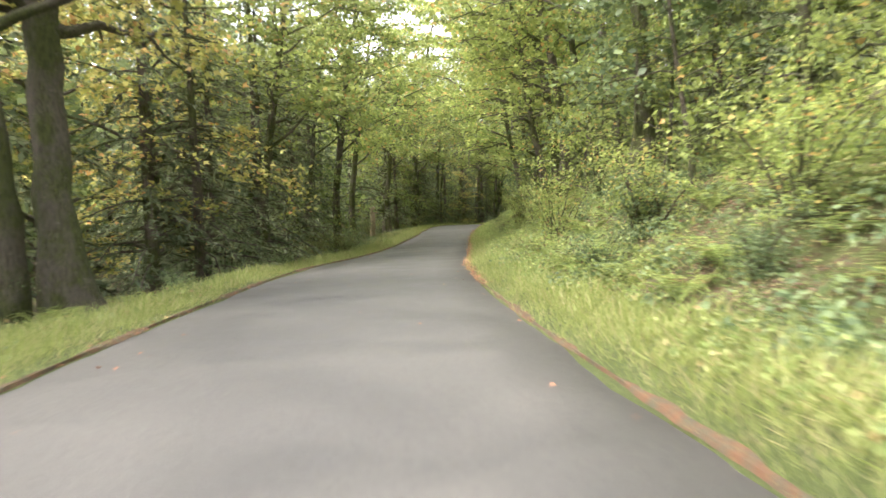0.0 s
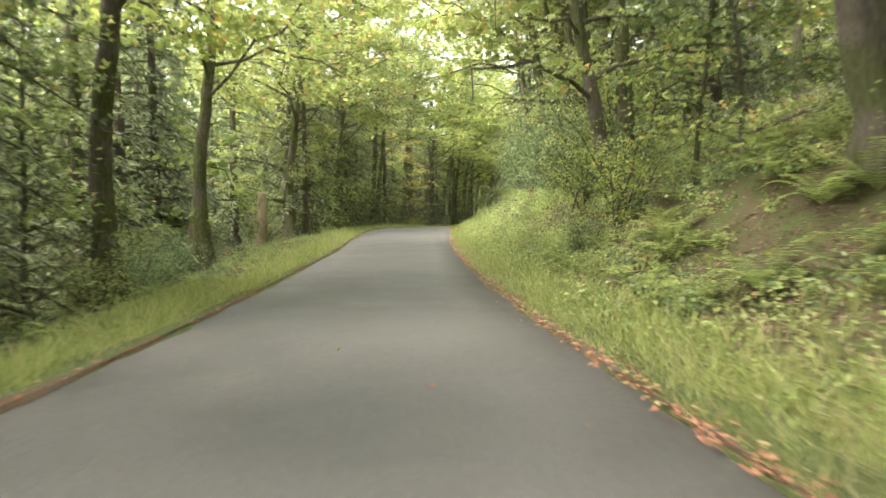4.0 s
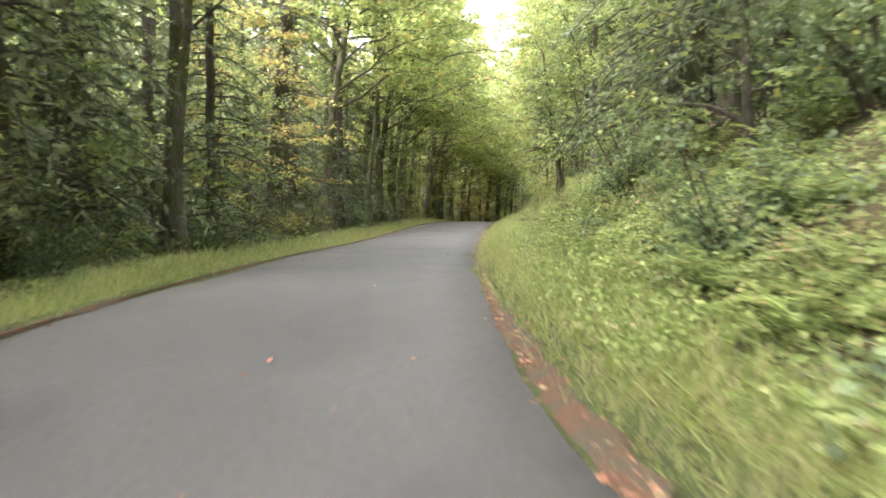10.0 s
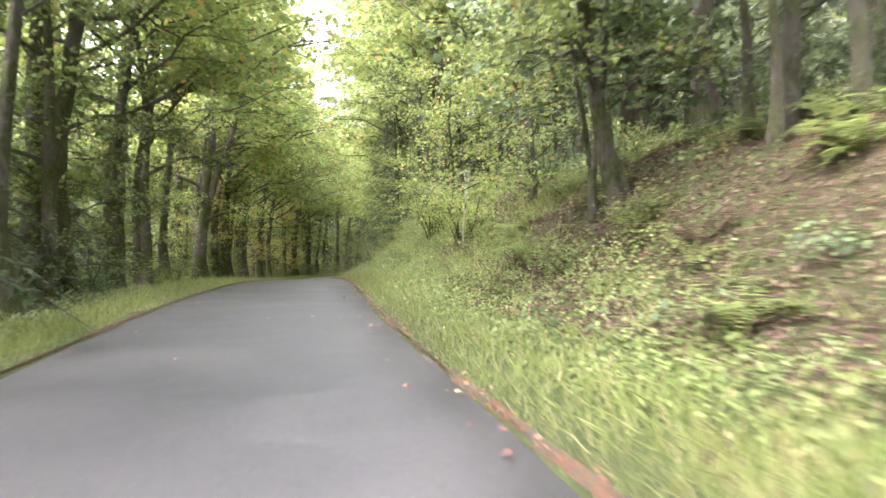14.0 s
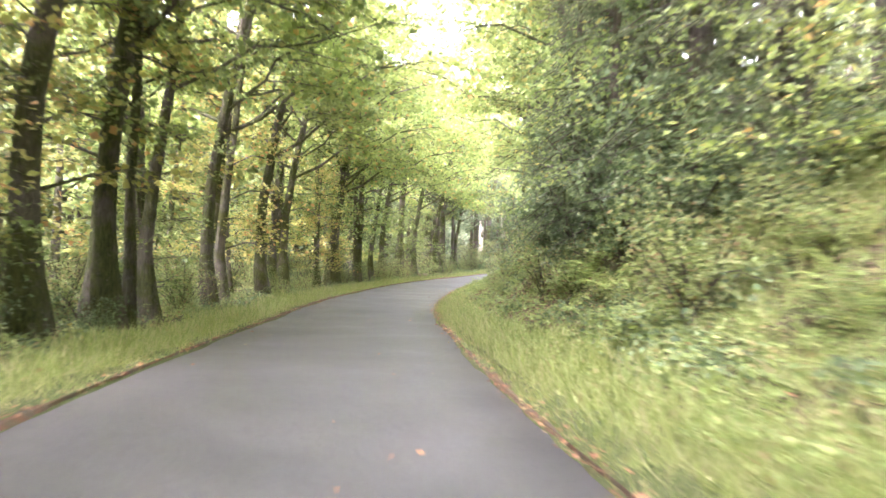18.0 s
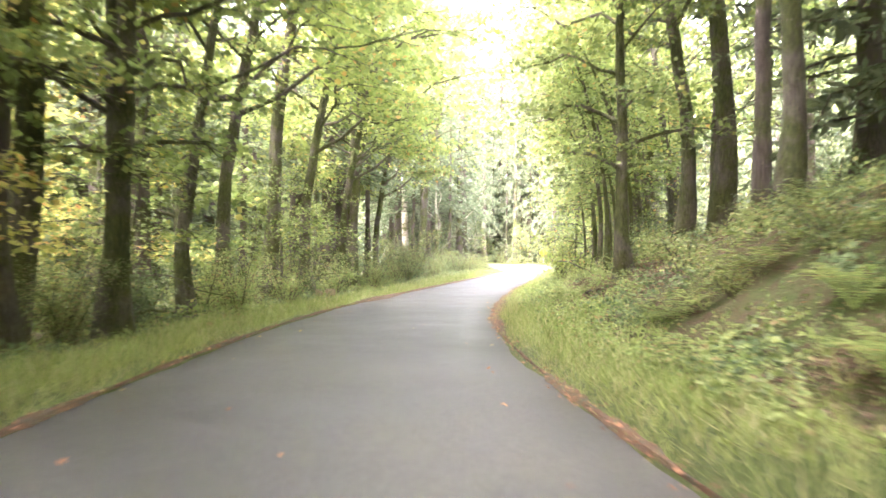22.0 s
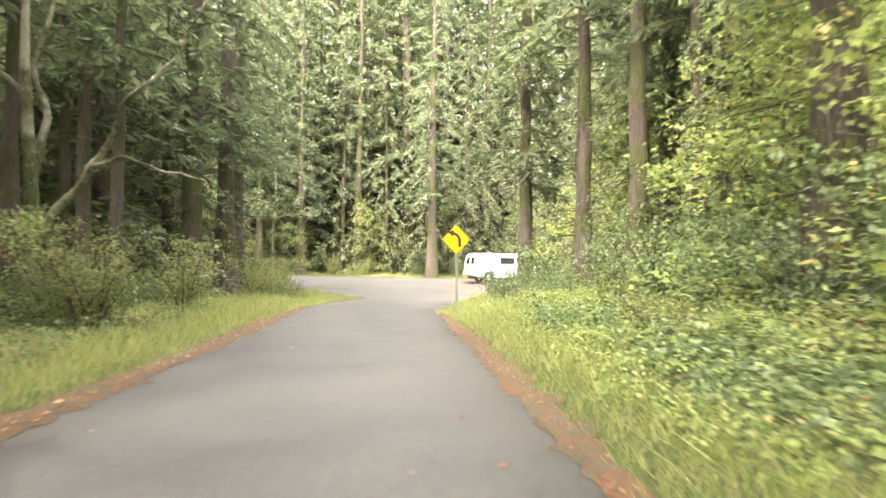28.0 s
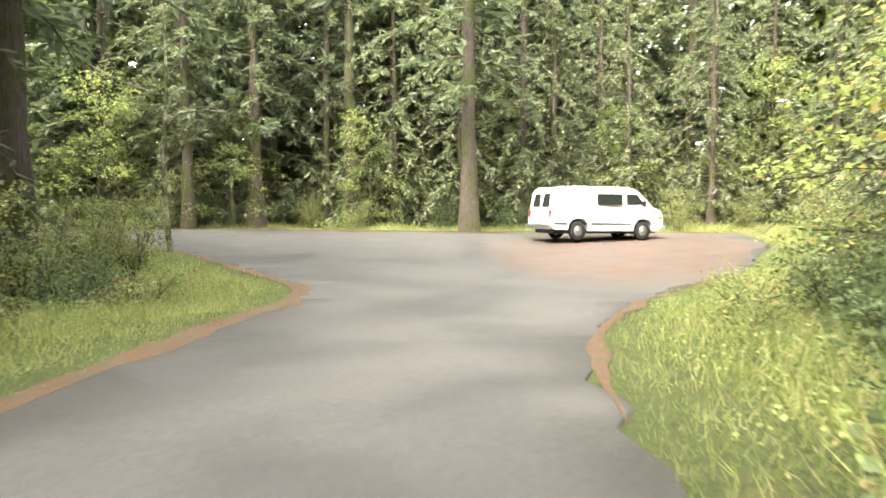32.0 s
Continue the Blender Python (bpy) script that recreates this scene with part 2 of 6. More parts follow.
ASPHALT, GROUND, NEEDLES, VERGE, DUSTED = asphalt_mat(), ground_mat(), needle_mat(), verge_mat(), dusted_mat()
MAPLE = leaf_mat("maple_leaves", (0.12, 0.19, 0.022), (0.21, 0.30, 0.035), (0.33, 0.41, 0.055), (0.58, 0.30, 0.06), 0.97)
MAPLE_TURNING = leaf_mat("turning_maple_leaves", (0.20, 0.24, 0.025), (0.38, 0.38, 0.04), (0.48, 0.42, 0.06), (0.60, 0.26, 0.06), 0.92)
ALDER = leaf_mat("alder_leaves", (0.08, 0.14, 0.02), (0.16, 0.25, 0.035), (0.27, 0.36, 0.06), (0.45, 0.38, 0.07), 0.96)
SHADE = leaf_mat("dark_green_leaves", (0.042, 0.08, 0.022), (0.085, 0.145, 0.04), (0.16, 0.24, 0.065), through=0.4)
NEEDLE = leaf_mat("conifer_needles", (0.05, 0.085, 0.032), (0.09, 0.14, 0.05), (0.17, 0.225, 0.085), through=0.42, rough=0.7)
NEEDLE_PALE = leaf_mat("pale_conifer_needles", (0.09, 0.14, 0.05), (0.17, 0.23, 0.08), (0.28, 0.335, 0.12), through=0.42, rough=0.7)
FERN = leaf_mat("fern_fronds", (0.09, 0.16, 0.025), (0.19, 0.29, 0.04), (0.34, 0.43, 0.06), (0.34, 0.22, 0.07), 0.95)
GRASS = leaf_mat("verge_grass", (0.11, 0.16, 0.02), (0.20, 0.27, 0.035), (0.33, 0.38, 0.08), (0.42, 0.36, 0.17), 0.86)
HERB = leaf_mat("herb_leaves", (0.10, 0.16, 0.025), (0.19, 0.29, 0.04), (0.32, 0.42, 0.08), (0.42, 0.36, 0.15), 0.95)
SALAL = leaf_mat("undergrowth_leaves", (0.09, 0.14, 0.03), (0.18, 0.25, 0.045), (0.30, 0.36, 0.075), (0.32, 0.21, 0.09), 0.90)
FAR_LEAF = leaf_mat("far_woods_leaves", (0.04, 0.075, 0.022), (0.10, 0.16, 0.035), (0.24, 0.31, 0.06), (0.36, 0.36, 0.08), 0.93)
DRY = leaf_mat("fallen_leaves", (0.12, 0.055, 0.02), (0.30, 0.12, 0.035), (0.44, 0.20, 0.055), (0.46, 0.34, 0.14), 0.9, through=0.12, rough=0.8)
DEAD_FROND = leaf_mat("withered_fronds", (0.06, 0.034, 0.018), (0.12, 0.066, 0.034), (0.21, 0.125, 0.062), through=0.25, rough=0.8)
BARK = bark_mat("grey_brown_bark", (0.06, 0.05, 0.04), (0.23, 0.20, 0.16), 0.55)
BARK_MOSSY = bark_mat("mossy_bark", (0.055, 0.046, 0.036), (0.22, 0.185, 0.14), 0.62)
BARK_FIR = bark_mat("fir_bark", (0.045, 0.036, 0.03), (0.19, 0.15, 0.12), 0.4, (6, 6, 0.7))
BARK_PALE = bark_mat("bleached_wood", (0.30, 0.26, 0.20), (0.62, 0.56, 0.46), 0.35, (7, 7, 0.5))
BARK_DEAD = bark_mat("dead_limb_bark", (0.24, 0.22, 0.155), (0.52, 0.49, 0.37), 0.6)
TWIG = bark_mat("twig_bark", (0.06, 0.045, 0.032), (0.15, 0.115, 0.085), 0.4)

# ---- the plan: road line, ground and how to lay things along it ----

# Middle of the road every 11 m, from the start of the drive.
ROAD = [
    (-0.6, -0.1, 0.00), (-1.5, 10.9, -0.04), (-1.8, 22.0, -0.08), (-1.3, 33.0, -0.22), (-0.8, 44.0, -0.25), (0.0, 55.0, 0.06),
    (0.9, 65.9, 0.50), (2.2, 76.9, 0.80), (4.9, 87.6, 0.78), (8.2, 98.2, 0.60), (11.6, 108.7, 0.56), (15.3, 119.0, 0.60),
    (19.0, 129.3, 0.42), (22.6, 139.8, 0.00), (26.8, 149.9, -0.50), (31.1, 160.1, -0.97), (36.4, 169.8, -1.35), (42.4, 179.0, -1.60),
    (49.4, 187.7, -1.83), (57.1, 195.6, -1.96), (65.1, 203.2, -1.97), (73.0, 210.8, -1.97), (80.8, 218.7, -2.03),
]
STEP = 11.0
# How far the asphalt reaches left and right of that line, at stations along it, and how high the cut bank stands 4.5 m past the verge.
EDGE_LEFT = [(0, 2.75), (16, 2.78), (28, 2.82), (37, 2.62), (46, 2.56), (58, 2.38), (68, 2.55), (76, 2.66), (84, 2.48), (93, 2.32), (104, 2.46), (116, 2.5), (132, 2.24), (141, 2.36), (152, 2.46), (164, 2.28),
             (174, 2.36), (188, 2.42), (196, 2.52), (208, 2.55), (218, 2.48), (229, 2.1), (240, 2.05), (250, 2.1)]
EDGE_RIGHT = [(0, 2.46), (12, 2.55), (28, 2.54), (44, 2.46), (52, 2.2), (60, 2.1), (68, 2.3), (84, 2.25), (96, 2.15), (110, 2.17), (120, 2.14), (136, 2.26), (148, 2.14), (156, 2.02), (164, 2.4), (172, 2.55),
              (188, 2.48), (196, 2.56), (204, 2.46), (214, 2.26), (228, 2.34), (238, 2.22), (246, 2.08), (250, 2.1)]
BANK = [(-40, 2.0), (0, 2.0), (30, 2.4), (50, 2.9), (72, 3.1), (95, 2.9), (112, 2.7), (126, 3.2), (139, 3.8), (152, 3.3), (172, 3.2), (186, 2.4), (198, 1.7), (210, 1.0), (225, 0.75), (240, 0.8), (248, 0.6), (256, 0.3), (400, 0.3)]
LEFT = [(-40, -1.2), (20, -1.4), (60, -1.2), (76, -0.9), (100, -0.5), (130, -0.4), (180, -0.45), (210, -0.1), (240, 0.1), (400, 0.1)]


def reach(s, side):
    """Half the road's width at stations, on the left where side is minus."""
    return np.where(np.asarray(side) < 0, np.interp(s, *zip(*EDGE_LEFT)), np.interp(s, *zip(*EDGE_RIGHT)))


def spline(points, step):
    """A smooth line through points that lie a step apart, drawn out straight at both ends."""
    p = np.array(points, float)
    p = np.vstack([2 * p[0] - p[1], p, 2 * p[-1] - p[-2]])
    u = np.arange(0, (len(points) - 1) + 1e-9, 0.5 / step)
    k = np.minimum(u.astype(int), len(points) - 2)
    f = (u - k)[:, None]
    a, b, c, d = p[k], p[k + 1], p[k + 2], p[k + 3]
    line = 0.5 * (2 * b + (c - a) * f + (2 * a - 5 * b + 4 * c - d) * f**2 + (3 * b - a - 3 * c + d) * f**3)
    way0, way1 = line[0] - line[1], line[-1] - line[-2]
    way0[2] = 0
    way1[2] = 0
    back = line[0] + way0 * np.arange(100, 0, -1)[:, None]
    on = line[-1] + way1 * np.arange(1, 121)[:, None]
    return np.vstack([back, line, on])


LINE = spline(ROAD, STEP)
ALONG = (np.arange(len(LINE)) - 100) * 0.5
# Past the last point the road dips into the turning place and comes up again.
TAIL = [(242, -2.03), (250, -2.12), (256, -2.3), (262, -2.55), (268, -2.62), (273, -2.3), (278, -2.0), (284, -1.8), (300, -1.5)]
past = ALONG > 242
LINE[past, 2] = np.interp(ALONG[past], *zip(*TAIL))
WAYS = np.gradient(LINE[:, :2], axis=0)
WAYS /= np.linalg.norm(WAYS, axis=1)[:, None]
OFF = 0.8  # the car keeps this far right of the middle


def plan(x, y):
    """Station, distance from the road's middle (right is plus) and the road's height, for arrays of places."""
    x, y = np.atleast_1d(x), np.atleast_1d(y)
    out = np.zeros((3, len(x)))
    for a in range(0, len(x), 4000):
        b = slice(a, a + 4000)
        d = (x[b, None] - LINE[None, ::4, 0]) ** 2 + (y[b, None] - LINE[None, ::4, 1]) ** 2
        i = d.argmin(1) * 4
        dx, dy = x[b] - LINE[i, 0], y[b] - LINE[i, 1]
        on = dx * WAYS[i, 0] + dy * WAYS[i, 1]
        s = ALONG[i] + on
        out[0, b], out[1, b] = s, dx * WAYS[i, 1] - dy * WAYS[i, 0]
        out[2, b] = np.interp(s, ALONG, LINE[:, 2])
    return out


# The turning place at the end: an origin, its ways ahead and right, and outlines in metres from there.
LOT = np.array((86.42, 221.98))
AHEAD, RIGHT = np.array((0.712, 0.702)), np.array((0.702, -0.712))
LOT_LEFT = [(-1.5, -3.75), (2, -3.45), (5.2, -3.25), (10.7, -3.05), (13.5, -2.95), (15.6, -3.1), (17, -3.6), (20, -5.2), (24.5, -8.6), (28, -12.5), (30.5, -20), (31, -34)]
LOT_FAR = [(38, -34), (37.5, -22), (36.5, -14), (35.5, -8), (34, -2), (33, 3), (32.4, 9), (31.5, 13)]
LOT_RIGHT = [(27, 12.4), (22, 9.6), (19, 7.6), (16, 5.4), (13.5, 3.9), (11.0, 2.75), (9, 2.0), (6.6, 1.42), (4.5, 1.2), (1, 0.95), (-1.5, 0.82)]
LOT_RING = LOT_LEFT + LOT_FAR + LOT_RIGHT


def inside(x, y, ring):
    """Which places lie inside a ring of corners."""
    hit = np.zeros(np.shape(x), bool)
    for (ax, ay), (bx, by) in zip(ring, ring[1:] + ring[:1]):
        cross = (ay > y) != (by > y)
        hit ^= cross & (x < (bx - ax) * (y - ay) / ((by - ay) or 1e-9) + ax)
    return hit


def edge_gap(x, y, ring):
    """How far places lie from the outline of a ring."""
    best = np.full(np.shape(x), 1e9)
    for (ax, ay), (bx, by) in zip(ring, ring[1:] + ring[:1]):
        vx, vy = bx - ax, by - ay
        u = np.clip(((x - ax) * vx + (y - ay) * vy) / (vx * vx + vy * vy), 0, 1)
        best = np.minimum(best, np.hypot(x - ax - u * vx, y - ay - u * vy))
    return best


def lot_xy(ahead, right):
    return LOT + AHEAD * ahead + RIGHT * right


RING_XY = [tuple(lot_xy(a, r)) for a, r in LOT_RING]


def rolling(x, y):
    """Gentle unevenness of the forest floor."""
    return 0.13 * np.sin(0.61 * x + 1.3) * np.sin(0.53 * y) + 0.08 * np.sin(1.7 * x + 0.4 * y) * np.sin(1.3 * y - 0.5 * x) + 0.05 * np.sin(3.1 * x) * np.sin(2.7 * y + 1)


def height(x, y, rough=True):
    """The ground's height at arrays of places, and how far they lie past the asphalt's edge."""
    s, lat, z = plan(x, y)
    half = reach(s, lat)
    bank, drop = np.interp(s, *zip(*BANK)), np.interp(s, *zip(*LEFT))
    out = np.abs(lat) - half
    r = np.clip(out, 0, None)
    right = np.interp(np.clip((r - 0.9) / 4.5, 0, 1), (0, 0.2, 0.5, 0.78, 1), (0, 0.06, 0.33, 0.78, 1)) * bank + np.clip(r - 5.4, 0, 40) * np.where(bank > 1, 0.28, 0.03) + 0.05 * np.clip(r, 0, 0.9)
    left = np.interp(np.clip((r - 1.2) / 6, 0, 1), (0, 0.5, 1), (0, 0.45, 1)) * drop - np.clip(r - 7, 0, 30) * 0.03 - 0.04 * np.clip(r, 0, 1.2)
    up = np.where(lat > 0, right, left)
    gap = edge_gap(np.asarray(x, float), np.asarray(y, float), RING_XY)
    within = inside(np.asarray(x, float), np.asarray(y, float), RING_XY)
    lot = s > 246
    # round the turning place: low rise past its edge
    rise = np.where(within, 0, 0.03 * np.clip(gap, 0, 25))
    up = np.where(lot, np.minimum(np.where(within, 0, up), rise), np.where(within, 0, up))
    out = np.where(within, -gap, np.where(lot, gap, np.minimum(out, gap)))
    tail = (np.abs(lat) < half) & (s < 249)
    up, out = np.where(tail, 0, up), np.where(tail & ~within, np.abs(lat) - half, out)
    wild = np.clip(out / 2.5, 0, 1) if rough else 0
    return z + up + rolling(np.asarray(x), np.asarray(y)) * wild * 1.4 - np.where(out < 0, 0.09, 0.02), out


def spot(s, lat):
    """World place x, y at a station along the road and a distance right of the drive line."""
    x0, y0 = np.interp(s, ALONG, LINE[:, 0]), np.interp(s, ALONG, LINE[:, 1])
    wx, wy = np.interp(s, ALONG, WAYS[:, 0]), np.interp(s, ALONG, WAYS[:, 1])
    return x0 + wy * (lat + OFF), y0 - wx * (lat + OFF)


# The ground sheet's grid: fine along the road, wide to the horizon.
GX = np.concatenate([[-2500, -900, -350, -180, -110], np.arange(-70, 175, 1.15), [210, 300, 500, 1000, 2500]])
GY = np.concatenate([[-2500, -900, -350, -150, -90], np.arange(-50, 305, 1.15), [340, 420, 650, 1100, 2600]])
gx, gy = np.meshgrid(GX, GY)
GZ = height(gx.ravel(), gy.ravel())[0].reshape(gx.shape)
GZ[np.hypot(gx - 40, gy - 120) > 330] = -1.0


def surface(x, y):
    """Height of the ground sheet itself at arrays of places."""
    x, y = np.atleast_1d(x), np.atleast_1d(y)
    i = np.clip(np.searchsorted(GX, x) - 1, 0, len(GX) - 2)
    j = np.clip(np.searchsorted(GY, y) - 1, 0, len(GY) - 2)
    u, v = (x - GX[i]) / (GX[i + 1] - GX[i]), (y - GY[j]) / (GY[j + 1] - GY[j])
    return (GZ[j, i] * (1 - u) + GZ[j, i + 1] * u) * (1 - v) + (GZ[j + 1, i] * (1 - u) + GZ[j + 1, i + 1] * u) * v


def ground_at(x, y):
    return float(surface(x, y)[0])


# ---- mesh helpers ----


def mesh(name, verts, faces, material, smooth=False):
    me = bpy.data.meshes.new(name)
    me.from_pydata(np.asarray(verts, float).tolist(), [], faces if isinstance(faces, list) else np.asarray(faces).tolist())
    me.materials.append(material)
    if smooth:
        me.polygons.foreach_set("use_smooth", [True] * len(me.polygons))
    me.update()
    return me


def part(name, bm, material, parent=None, label="", smooth=False):
    """Links a bmesh, or a ready mesh, as one object under its thing."""
    if isinstance(bm, bpy.types.Mesh):
        me = bm
    else:
        me = bpy.data.meshes.new(name)
        bmesh.ops.recalc_face_normals(bm, faces=bm.faces)
        bm.to_mesh(me)
        bm.free()
        me.materials.append(material)
        if smooth:
            me.polygons.foreach_set("use_smooth", [True] * len(me.polygons))
    ob = new(name, me)
    if parent is not None:
        ob.parent = parent
    if label:
        tagged(ob, label)
    return ob


def thing(name, label, category, group="", kind=""):
    return tagged(new(name), label, category, group, kind)


def tube(points, radii, sides=8, cap=True):
    """Vertices and faces of a round limb along points."""
    p, r = np.asarray(points, float), np.asarray(radii, float)
    way = np.gradient(p, axis=0)
    way /= np.linalg.norm(way, axis=1)[:, None] + 1e-9
    ref = np.where(np.abs(way[:, 2:3]) > 0.9, np.array([[1.0, 0, 0]]), np.array([[0, 0, 1.0]]))
    u = np.cross(way, ref)
    u /= np.linalg.norm(u, axis=1)[:, None] + 1e-9
    v = np.cross(way, u)
    a = np.linspace(0, 2 * np.pi, sides, endpoint=False)
    ring = p[:, None] + r[:, None, None] * (np.cos(a)[None, :, None] * u[:, None] + np.sin(a)[None, :, None] * v[:, None])
    verts, faces = ring.reshape(-1, 3), []
    for i in range(len(p) - 1):
        for j in range(sides):
            k = (j + 1) % sides
            faces.append((i * sides + j, i * sides + k, (i + 1) * sides + k, (i + 1) * sides + j))
    if cap:
        faces.append(tuple(range((len(p) - 1) * sides, len(p) * sides)))
    return verts, faces


def trunk_tube(points, radii, rng, sides=14, rows=26, flare=0.25):
    """A trunk: uneven round it, with root swellings at its foot."""
    p, r = np.asarray(points, float), np.asarray(radii, float)
    k = np.linspace(0, len(p) - 1, rows)
    q = np.stack([np.interp(k, np.arange(len(p)), p[:, c]) for c in range(3)], 1)
    q[1:-1] = 0.25 * q[:-2] + 0.5 * q[1:-1] + 0.25 * q[2:]
    q[1:] += rng.normal(size=(rows - 1, 3)) * (0.05, 0.05, 0.0) * r[0]
    rad = np.interp(k, np.arange(len(p)), r)
    v, f = tube(q, rad, sides)
    a, u = np.linspace(0, 2 * np.pi, sides, endpoint=False)[None], np.linspace(0, 1, rows)[:, None]
    lump = 1 + 0.08 * np.sin(2 * a + 5 * u + rng.uniform(0, 6)) + 0.05 * np.sin(5 * a - 9 * u) + rng.normal(size=(rows, sides)) * 0.035
    lump += flare * np.exp(-u * 26) * np.clip(np.sin(4 * a + rng.uniform(0, 6)) + 0.4, 0, 2)
    ring = v.reshape(rows, sides, 3)
    return (q[:, None] + (ring - q[:, None]) * lump[..., None]).reshape(-1, 3), f


class Pile:
    """Gathers vertices and faces of many small pieces into one mesh."""

    def __init__(self):
        self.v, self.f, self.n = [], [], 0

    def add(self, verts, faces):
        self.v.append(np.asarray(verts, float))
        self.f += [tuple(i + self.n for i in f) for f in faces]
        self.n += len(verts)

    def mesh(self, name, material, smooth=False):
        return mesh(name, np.vstack(self.v), self.f, material, smooth)


KITE = np.array([(0, 0, 0), (0.34, 0.5, 0.05), (0, 1, -0.04), (-0.34, 0.5, 0.05)])
LOBED = np.array([(0, 0, 0), (0.52, 0.36, 0.04), (0.2, 0.5, 0.05), (0, 1.06, -0.06), (-0.2, 0.5, 0.05), (-0.52, 0.36, 0.04)])
BLADE = np.array([(-0.035, 0, 0), (0.035, 0, 0), (0.0, 1, 0)])
TWO_TIER = np.array([(0, 0, 0), (0.19, 0.26, 0.02), (0.05, 0.32, 0), (0.19, 0.6, -0.02), (0, 1.03, -0.12), (-0.19, 0.6, -0.02), (-0.05, 0.32, 0), (-0.19, 0.26, 0.02)])
TEETH = [(0.06, 0.10), (0.13, 0.21), (0.17, 0.33), (0.18, 0.46), (0.165, 0.59), (0.14, 0.71), (0.10, 0.83)]
COMB = np.array([(0, 0, 0)] + [c for x, y in TEETH for c in ((x, y, -0.02), (0.022, y - 0.01, 0))] + [(0, 1.0, -0.1)] + [c for x, y in TEETH[::-1] for c in ((-0.022, y - 0.01, 0), (-x, y, -0.02))])
SPRAY = np.array([(0, 0, 0), (0.17, 0.42, 0.02), (0, 1, -0.09), (-0.17, 0.42, 0.02)])


def leaves(at, size, rng, shape=KITE, normal=None, flat=0.55, head=None, jitter=0.35):
    """Leaf pieces at places: an array of vertices and faces. flat: how much they lie level; head: which way tips point."""
    n = len(at)
    nrm = rng.normal(size=(n, 3)) * (1 - flat)
    nrm[:, 2] += flat * 1.2
    if normal is not None:
        nrm = nrm + normal
    nrm /= np.linalg.norm(nrm, axis=1)[:, None] + 1e-9
    tip = rng.normal(size=(n, 3))
    if head is not None:
        tip = tip * jitter + head
    tip -= nrm * (tip * nrm).sum(1)[:, None]
    tip /= np.linalg.norm(tip, axis=1)[:, None] + 1e-9
    side = np.cross(tip, nrm)
    sz = np.asarray(size) * rng.uniform(0.65, 1.25, n)
    v = at[:, None] + sz[:, None, None] * (shape[None, :, 0:1] * side[:, None] + shape[None, :, 1:2] * tip[:, None] + shape[None, :, 2:3] * nrm[:, None])
    m = len(shape)
    return v.reshape(-1, 3), (np.arange(n)[:, None] * m + np.arange(m)[None]).tolist()


def bend(start, heading, length, rise, droop, rng, steps=6, wander=0.06):
    """Points along a limb that leaves in a direction, rises and then droops."""
    u = np.linspace(0, 1, steps)
    x = start[None] + length * np.stack([u * math.cos(heading), u * math.sin(heading), rise * u - droop * u**2], 1)
    x[1:] += rng.normal(size=(steps - 1, 3)) * wander * length * u[1:, None]
    return x

# ---- kinds of plants ----


